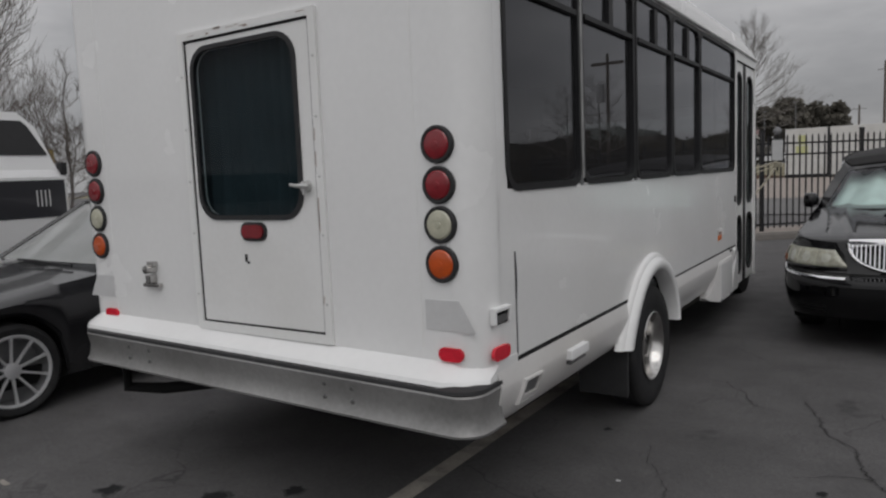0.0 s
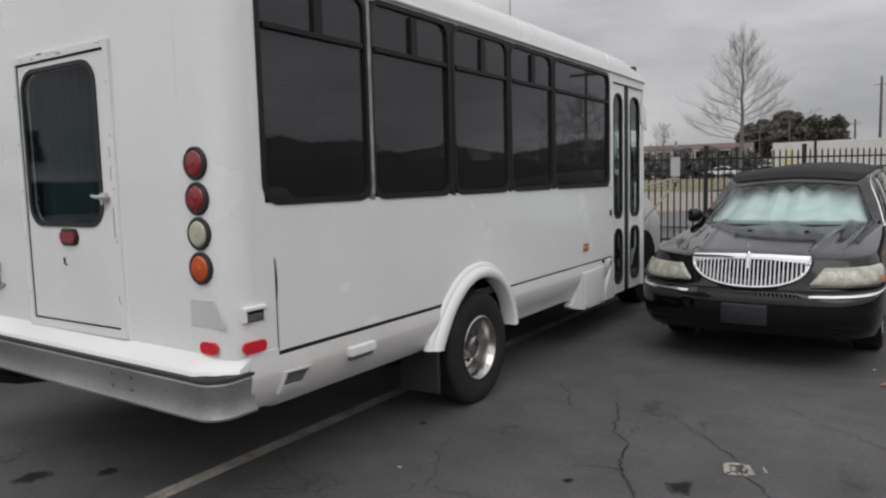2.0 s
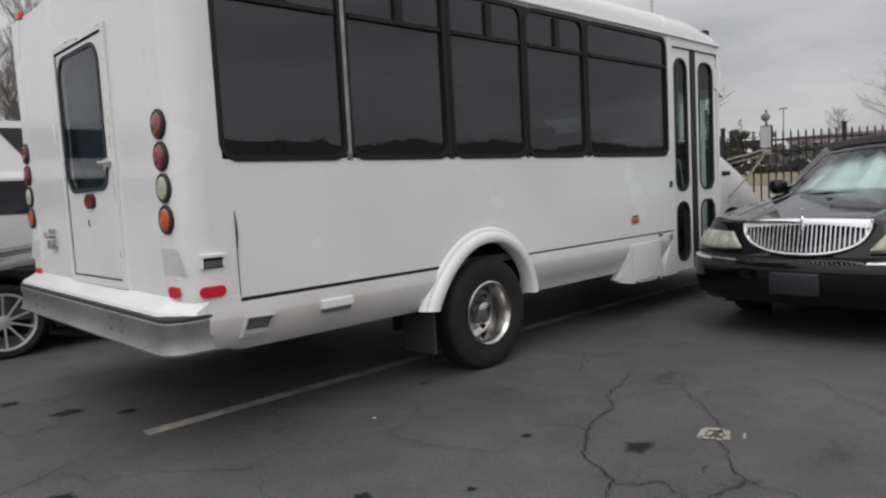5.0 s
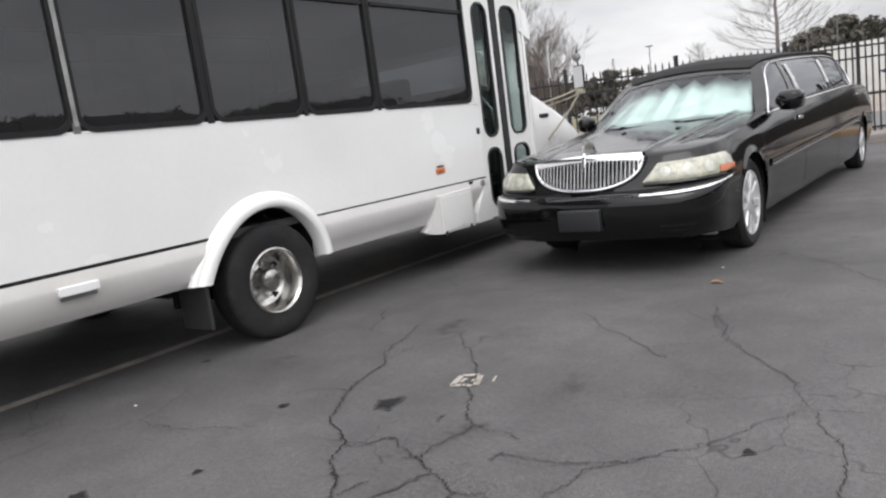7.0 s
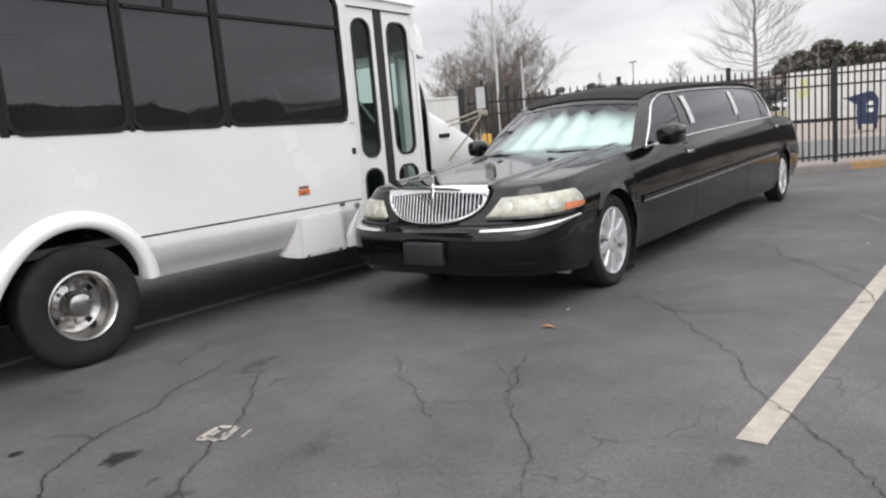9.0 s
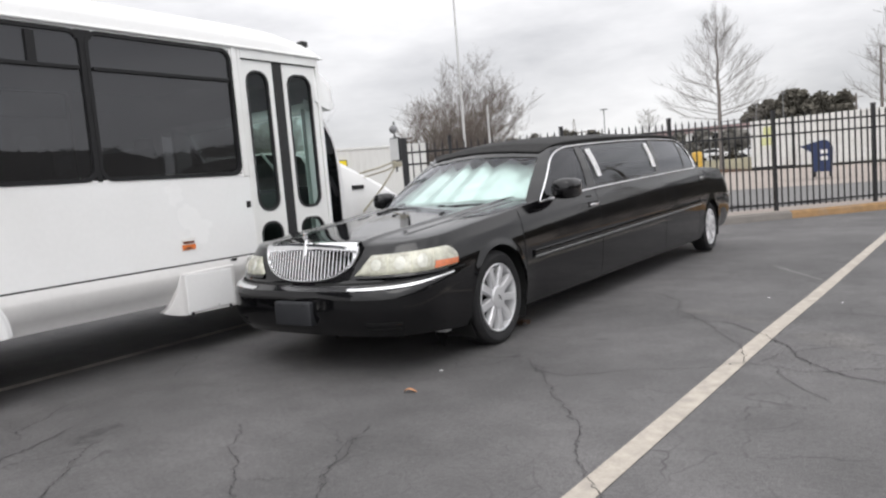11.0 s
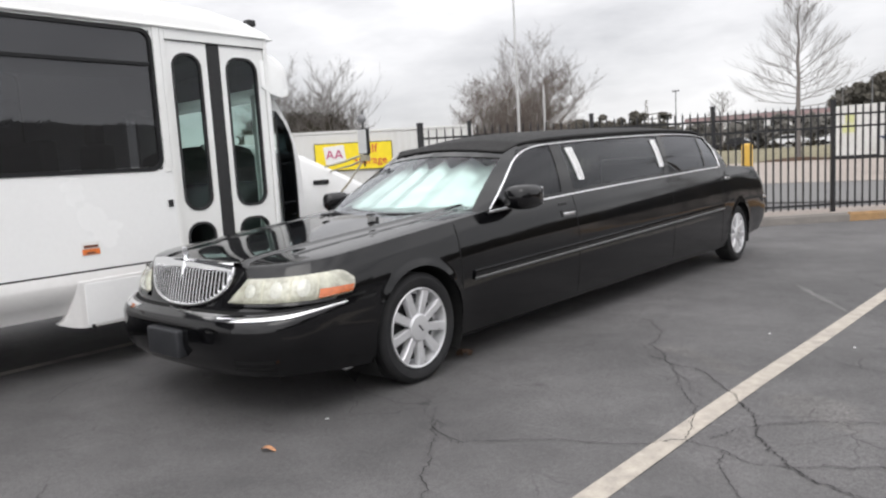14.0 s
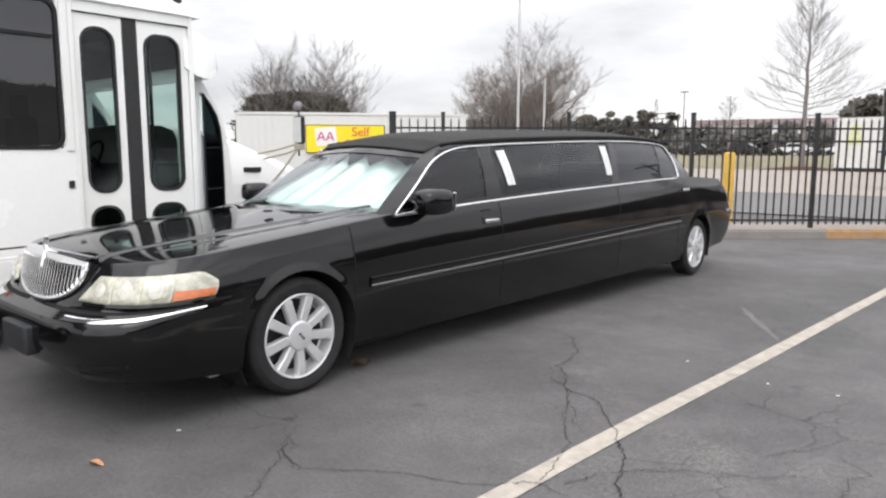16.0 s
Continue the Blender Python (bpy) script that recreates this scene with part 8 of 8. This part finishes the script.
build_pylons()
lot_lamp(-36.2, 106.0, 8.9)
lot_lamp(-24.4, 158.0, 10.3)
lot_lamp(-15.6, 132.0, 9.9)
lot_lamp(-77.0, 150.0, 10.2)
building("store_building", -50, 146, 26, 12, 6.2, 10, M_CONTAINER, M_REDFASCIA, "low far white store with a haze-paled red fascia", 7, z=0.6)
building("store_building", -62, 66, 26, 8, 3.4, 12, M_BUILDING, M_DARKROOF, "low far beige store building")
building("store_building", -48, 20, 10, 8, 3.2, -78, M_BUILDING, M_YELLOWWALL, "low building with a yellow awning behind the cars", 4)
for k, (x, mat, lab) in enumerate(((-27.5, M_CARGREY, "dark car parked on the far bank"), (-21.5, M_SILVERPAINT, "white car parked on the far bank"), (-16.2, M_SILVERPAINT, "white car parked on the far bank"), (-34.0, M_CARGREY, "dark car parked on the far bank"), (-40.5, M_CARGREY, "dark car parked on the far bank"))):
    far_car(x, 97.0 + k * 0.4, 4, mat, lab, z=1.1)


# ---- the cars on the far side of the bus ----
def build_coupe():
    car = thing("coupe", pose(-4.80, 2.56, 0), "dusty black two-door coupe with silver ten-spoke wheels", "car")
    # its own axes: x towards the bus is 0 at the near side and falls away, y from the front axle to the tail
    R, W = 0.36, 1.78
    ys = sorted({round(v, 3) for v in [-0.92, -0.90, -0.85, -0.75, -0.6, -0.45] + [-R + 2 * R * k / 20 for k in range(21)] + [-R - 0.004, R + 0.004, 0.5, 0.7, 0.95, 1.2, 1.6, 2.0, 2.25] + [2.66 - R + 2 * R * k / 16 for k in range(17)] + [3.1, 3.3, 3.5, 3.6, 3.66]})
    zs_ = [(-0.92, 0.56), (-0.8, 0.66), (-0.5, 0.74), (0.0, 0.80), (0.5, 0.85), (1.0, 0.90), (2.0, 0.93), (3.0, 0.95), (3.66, 0.90)]
    rows = []
    for f in (0, 0.12, 0.3, 0.5, 0.62, 0.75, 0.88, 1.0):
        row = []
        for y in ys:
            z0, z1 = 0.20, smooth_table(zs_, y)
            for yc in (0.0, 2.66):
                if abs(y - yc) < R:
                    z0 = max(z0, 0.31 + math.sqrt(R * R - (y - yc) ** 2))
            x = lerp_table([(0, -0.05), (0.3, 0.0), (0.6, 0.015), (0.85, -0.01), (1, -0.07)], f)
            x -= 0.55 * max(0.0, (-0.35 - y) / 0.57) ** 2.2 + 0.35 * max(0.0, (y - 3.2) / 0.46) ** 2.2
            row.append((x, y, z0 + (z1 - z0) * f))
        rows.append(row)
    bm = bmesh.new()
    grid_faces(bm, rows)
    grid_faces(bm, [[(-W - x, y, z) for x, y, z in r] for r in rows])
    deck = []
    for g in [k / 12 for k in range(13)]:
        deck.append([(x + (-W - 2 * x) * g, y, z + 0.05 * math.sin(math.pi * g) ** 0.7 + 0.018 * math.exp(-((abs(g - 0.5) - 0.2) / 0.035) ** 2)) for x, y, z in rows[-1] if y < 1.25])
    grid_faces(bm, deck)
    deck = []
    for g in [k / 8 for k in range(9)]:
        deck.append([(x + (-W - 2 * x) * g, y, z + 0.03 * math.sin(math.pi * g)) for x, y, z in rows[-1] if y > 3.0])
    grid_faces(bm, deck)
    nose = [r[0] for r in rows]
    grid_faces(bm, [nose, [(-W - x, y, z) for x, y, z in nose]])
    bmesh.ops.remove_doubles(bm, verts=bm.verts, dist=0.001)
    part("body", bm, M_COUPE, car, "dusty black bodywork", 40)
    part("underbody", B(-W + 0.1, -0.10, -0.7, 3.4, 0.18, 0.30), M_DARK, car)

    def cab(u, t, off=0.0):
        # u: 0 near side .. 1 far side
        by = 0.64 + 0.10 * (abs(u - 0.5) * 2) ** 2
        x = -0.10 - (W - 0.2) * u
        zt, zb = 1.36, 0.925
        y = by + (1.40 - by + 0.06 * (abs(u - 0.5) * 2) ** 2) * t
        return (x + (0.14 * t if u > 0.5 else -0.14 * t) * abs(u - 0.5) * 2, y, zb + (zt - zb) * t + 0.02 * math.sin(math.pi * u))
    bm = bmesh.new()
    grid_faces(bm, [[cab(k / 12, t / 6) for k in range(13)] for t in range(7)])
    part("windscreen", bm, glass_far, car, "dusty pale windscreen", 60)
    bm = bmesh.new()
    for u in (0.0, 1.0):
        tube(bm, [cab(u, t / 5) for t in range(6)], 0.028, 8)
    tube(bm, [cab(k / 12, 1.0) for k in range(13)], 0.025, 8)
    part("windscreen_frame", bm, M_COUPE, car, smooth=60)
    bm = bmesh.new()
    grid_faces(bm, [[(-0.24 - (W - 0.48) * k / 8, y, z + 0.05 * math.sin(math.pi * k / 8)) for k in range(9)] for y, z in ((1.5, 1.335), (1.9, 1.37), (2.4, 1.34), (2.75, 1.24), (3.15, 0.97))])
    part("roof", bm, M_COUPE, car, smooth=60)
    for x in (-0.10, -W + 0.10):
        bm = bmesh.new()
        s = 1 if x > -1 else -1
        vs = [bm.verts.new(p) for p in ((x, 0.98, 0.91), (x - s * 0.13, 1.55, 1.32), (x - s * 0.14, 2.4, 1.32), (x - s * 0.05, 2.9, 0.96))]
        bm.faces.new(vs)
        part("side_window", bm, M_GLASS_LIMO, car, "dark side window")
    part("dashboard", B(-W + 0.2, -0.2, 0.80, 1.3, 0.6, 0.88), M_INTERIOR, car)
    bm = bmesh.new()
    tube(bm, [(-0.35, 0.62, 0.925), (-0.75, 0.58, 0.95), (-1.05, 0.58, 0.955)], 0.010, 6)
    part("wiper", bm, M_BLACKPLASTIC, car)
    part("side_marker", B(-0.05, 0.012, -0.50, -0.40, 0.425, 0.455, 0.004), M_LENS_AMBER, car, "small orange side marker")
    mir = B(-0.02, 0.17, 0.98, 1.10, 0.93, 1.05, 0.03, 3)
    part("wing_mirror", mir, M_COUPE, car, smooth=40)
    for x, s in ((0.0, 1), (-W, -1)):
        for yc in (0.0, 2.66):
            m = Matrix.Translation((x - s * 0.115, yc, 0.31)) @ pose(0, 0, 0, 0, 90 * s, 0)
            wheel = part("wheel", tyre_mesh(0.315, 0.21, 0.235, m), M_TYRE, car, "black tyre on a silver ten-spoke wheel", 35)
            bm = bmesh.new()
            lathe(bm, [(0.236, 0.05), (0.245, 0.085), (0.238, 0.092), (0.224, 0.085), (0.218, 0.04), (0.21, -0.02), (0.0, -0.03)], m, 48)
            part("rim_barrel", bm, M_GREYTRIM, wheel, smooth=40)
            bm = bmesh.new()
            lathe(bm, [(0.246, 0.082), (0.246, 0.090), (0.238, 0.094), (0.222, 0.088), (0.222, 0.078)], m, 48)
            part("rim_lip", bm, M_ALLOY, wheel, smooth=40)
            for k in range(10):
                q = m @ Matrix.Rotation(2 * math.pi * k / 10, 4, "Z")
                bm = bmesh.new()
                rr_ = [[q @ Vector(p) for p in ((r, -w, h - 0.02), (r, -w * 0.8, h), (r, w * 0.8, h), (r, w, h - 0.02))] for r, w, h in ((0.04, 0.011, 0.06), (0.12, 0.008, 0.07), (0.19, 0.009, 0.084), (0.235, 0.013, 0.086))]
                vs = grid_faces(bm, rr_, close_u=True)
                bm.faces.new(vs[0]), bm.faces.new(vs[-1])
                part("spoke", bm, M_ALLOY, wheel)
            bm = bmesh.new()
            lathe(bm, [(0.055, 0.03), (0.055, 0.062), (0.03, 0.070), (0.0, 0.071)], m, 20)
            part("hub_cap", bm, M_ALLOY, wheel, smooth=40)
            bm = bmesh.new()
            lathe(bm, [(R + 0.01, -0.25), (R + 0.01, 0.09)], m, 28)
            for fc in [f for f in bm.faces if f.calc_center_median().z < 0.22]:
                bm.faces.remove(fc)
            part("wheel_well", bm, M_DARK, car)


glass_far = dusty_glass("dusty coupe windscreen", (0.5, 0.52, 0.52), (0.46, 0.47, 0.46), 0.55)


def build_suv():
    # its own axes: x 0 at the near side, y 0 at the rear end falling towards its nose
    suv = thing("stretch_suv", pose(-7.85, 4.76, 0), "white stretched sport utility vehicle with a black side band", "car")
    L, W = 8.2, 2.0
    prof_lower = [(0.0, 0.55), (0.0, 1.20), (-0.015, 1.62), (-0.03, 1.66)]
    bm = bmesh.new()
    rows = []
    for y in (0.0, -0.06, -0.2, -1.0, -3.0, -5.0, -7.0, -8.0, -L):
        e = 0.12 if y > -0.01 else 0.04 if y > -0.07 else 0.0
        rows.append([(x - e, y, z) for x, z in ((-0.05, 0.42), (0.0, 0.60), (0.02, 1.0), (0.015, 1.30), (0.0, 1.64), (-0.05, 1.72))] + [(-W - x + e, y, z) for x, z in ((-0.05, 1.72), (0.0, 1.64), (0.015, 1.30), (0.02, 1.0), (0.0, 0.60), (-0.05, 0.42))])
    vs = grid_faces(bm, rows, close_u=True)
    bm.faces.new(vs[0]), bm.faces.new(vs[-1])
    body = part("body", bm, M_SILVERPAINT, suv, "white bodywork", 40)
    part("side_band", B(0.005, 0.024, -L + 0.3, -0.10, 1.20, 1.605, 0.003), M_CARGREY, suv, "glossy black side band")
    for k in range(4):
        part("vent_bar", B(0.024, 0.028, -0.42 + 0.045 * k, -0.408 + 0.045 * k, 1.32, 1.50), M_TAPE, suv)
    part("bright_line", B(0.0, 0.030, -L + 0.3, -0.08, 1.605, 1.645, 0.004), M_STRIP, suv)
    bm = bmesh.new()
    rows = []
    for y, t in ((-0.12, 0.0), (-0.28, 0.75), (-0.45, 1.0), (-3.0, 1.0), (-6.3, 1.0), (-6.9, 0.6), (-7.3, 0.0)):
        rows.append([(-0.05 - 0.13 * t * k, y, 1.70 + 0.60 * t * (k ** 0.9) + (0.05 * t if k == 1 else 0)) for k in (0, 0.3, 0.6, 0.85, 1)] + [(-W + 0.05 + 0.13 * t * k, y, 1.70 + 0.60 * t * (k ** 0.9) + (0.05 * t if k == 1 else 0)) for k in (1, 0.85, 0.6, 0.3, 0)])
    grid_faces(bm, rows)
    part("cabin", bm, M_SILVERPAINT, suv, smooth=40)
    for y0, y1, y2, y3 in ((-1.15, -0.21, -0.43, -1.42), (-3.2, -1.45, -1.70, -3.2), (-5.0, -3.4, -3.4, -5.0)):
        bm = bmesh.new()
        f = lambda u, v, w: (-0.045 - 0.21 * (v - 1.70) + w, u, v)
        plate(bm, [(y0, 1.885), (y1, 1.885), (y2 + 0.06, 2.20), (y2, 2.255), (y3, 2.26), (y3 + 0.05, 2.18)], f, -0.02, 0.014)
        part("side_window", bm, M_BLACKPLASTIC, suv, "dark side window")
    part("tail_lamp", B(-0.12, -0.02, -0.10, -0.03, 1.66, 1.80, 0.01), M_BLACKPLASTIC, suv, "small dark tail lamp")
    for yc in (-1.35, -L + 1.1):
        for x, s in ((-0.02, 1), (-W + 0.02, -1)):
            m = Matrix.Translation((x - s * 0.12, yc, 0.40)) @ pose(0, 0, 0, 0, 90 * s, 0)
            wheel = part("wheel", tyre_mesh(0.40, 0.24, 0.23, m), M_TYRE, suv, smooth=35)
            bm = bmesh.new()
            lathe(bm, [(0.236, 0.09), (0.22, 0.10), (0.15, 0.06), (0.08, 0.09), (0.0, 0.09)], m, 24)
            part("rim", bm, M_CHROME, wheel, smooth=40)
    part("rear_bumper", B(-W + 0.05, -0.05, -0.1, 0.14, 0.50, 0.72, 0.03), M_CHROME, suv)


build_coupe()
build_suv()

# ---- behind the camera, seen in the glass: a dark tree line, bare trees and parked cars ----
tree_line(32, -32, 36, 50, 6.0, 91, "dark tree line along the lot's far side")
tree_line(36, 50, 9, 74, 5.6, 92, "dark tree line along the lot's far side")
for k, (x, y) in enumerate(((15, 48), (22, 57))):
    bare_tree(x, y, 0, 8.0 + k * 0.6, 0.34, 95 + k, 2.0, "bare tree across the lot", depth=4, first=14, twig=0.03)
for k, (y, mat, lab) in enumerate(((9.0, M_CARGREY, "dark car parked across the lot"), (12.2, M_SILVERPAINT, "white car parked across the lot"), (15.4, M_CARGREY, "dark car parked across the lot"), (19.0, M_CARGREY, "dark car parked across the lot"))):
    far_car(15.5, y, 3, mat, lab)
simple_pole("utility_pole", 7.8, 29.5, 6.4, 0.10, M_WOODPOLE, "dark wooden utility pole", "utility pole", ((6.0, 0.7),))


# ---- small things on the ground ----
def build_leaf(x, y, yaw, size, name="dry_leaf"):
    leaf = bmesh.new()
    rows = []
    for i in range(7):
        t = i / 6
        w = size * 0.22 * math.sin(math.pi * (0.06 + 0.88 * t)) ** 0.7
        rows.append([(size * (t - 0.5), w * v, 0.006 + 0.014 * (v * v) * size * 6 + 0.010 * math.sin(t * 4)) for v in (-1, -0.5, 0, 0.5, 1)])
    grid_faces(leaf, rows)
    ob = part(name, leaf, M_LEAF, smooth=60)
    ob.matrix_basis = Matrix.Translation((x, y, ground_z(x, y))) @ pose(0, 0, 0, 0, 0, yaw)
    return tagged(ob, "curled orange dry leaf on the asphalt", "leaf", "dry leaves")


build_leaf(1.065, 6.244, 25, 0.075)
bm = bmesh.new()
clump(bm, (0, 0, 0.03), 0.055, 40, random.Random(5), 0.024, 0.35)
ob = part("leaf_litter", bm, M_MULCH)
ob.matrix_basis = Matrix.Translation((0.86, 8.05, ground_z(0.86, 8.05)))
tagged(ob, "small heap of red brown leaf litter behind the tyre", "leaf litter", kind="stuff")
for k, (x, y) in enumerate(((-1.05, 3.45), (0.98, 6.69), (2.43, 9.66), (3.0, 9.51), (3.38, 9.55))):
    bm = bmesh.new()
    box(bm, -0.010, 0.010, -0.006, 0.006, 0.0, 0.004, 0.001)
    ob = part("paper_scrap", bm, M_TAPE)
    ob.matrix_basis = Matrix.Translation((x, y, ground_z(x, y) + 0.001)) @ pose(0, 0, 0, 0, 0, 40 * k)
    tagged(ob, "tiny pale paper scrap on the asphalt", "litter", "paper scraps")
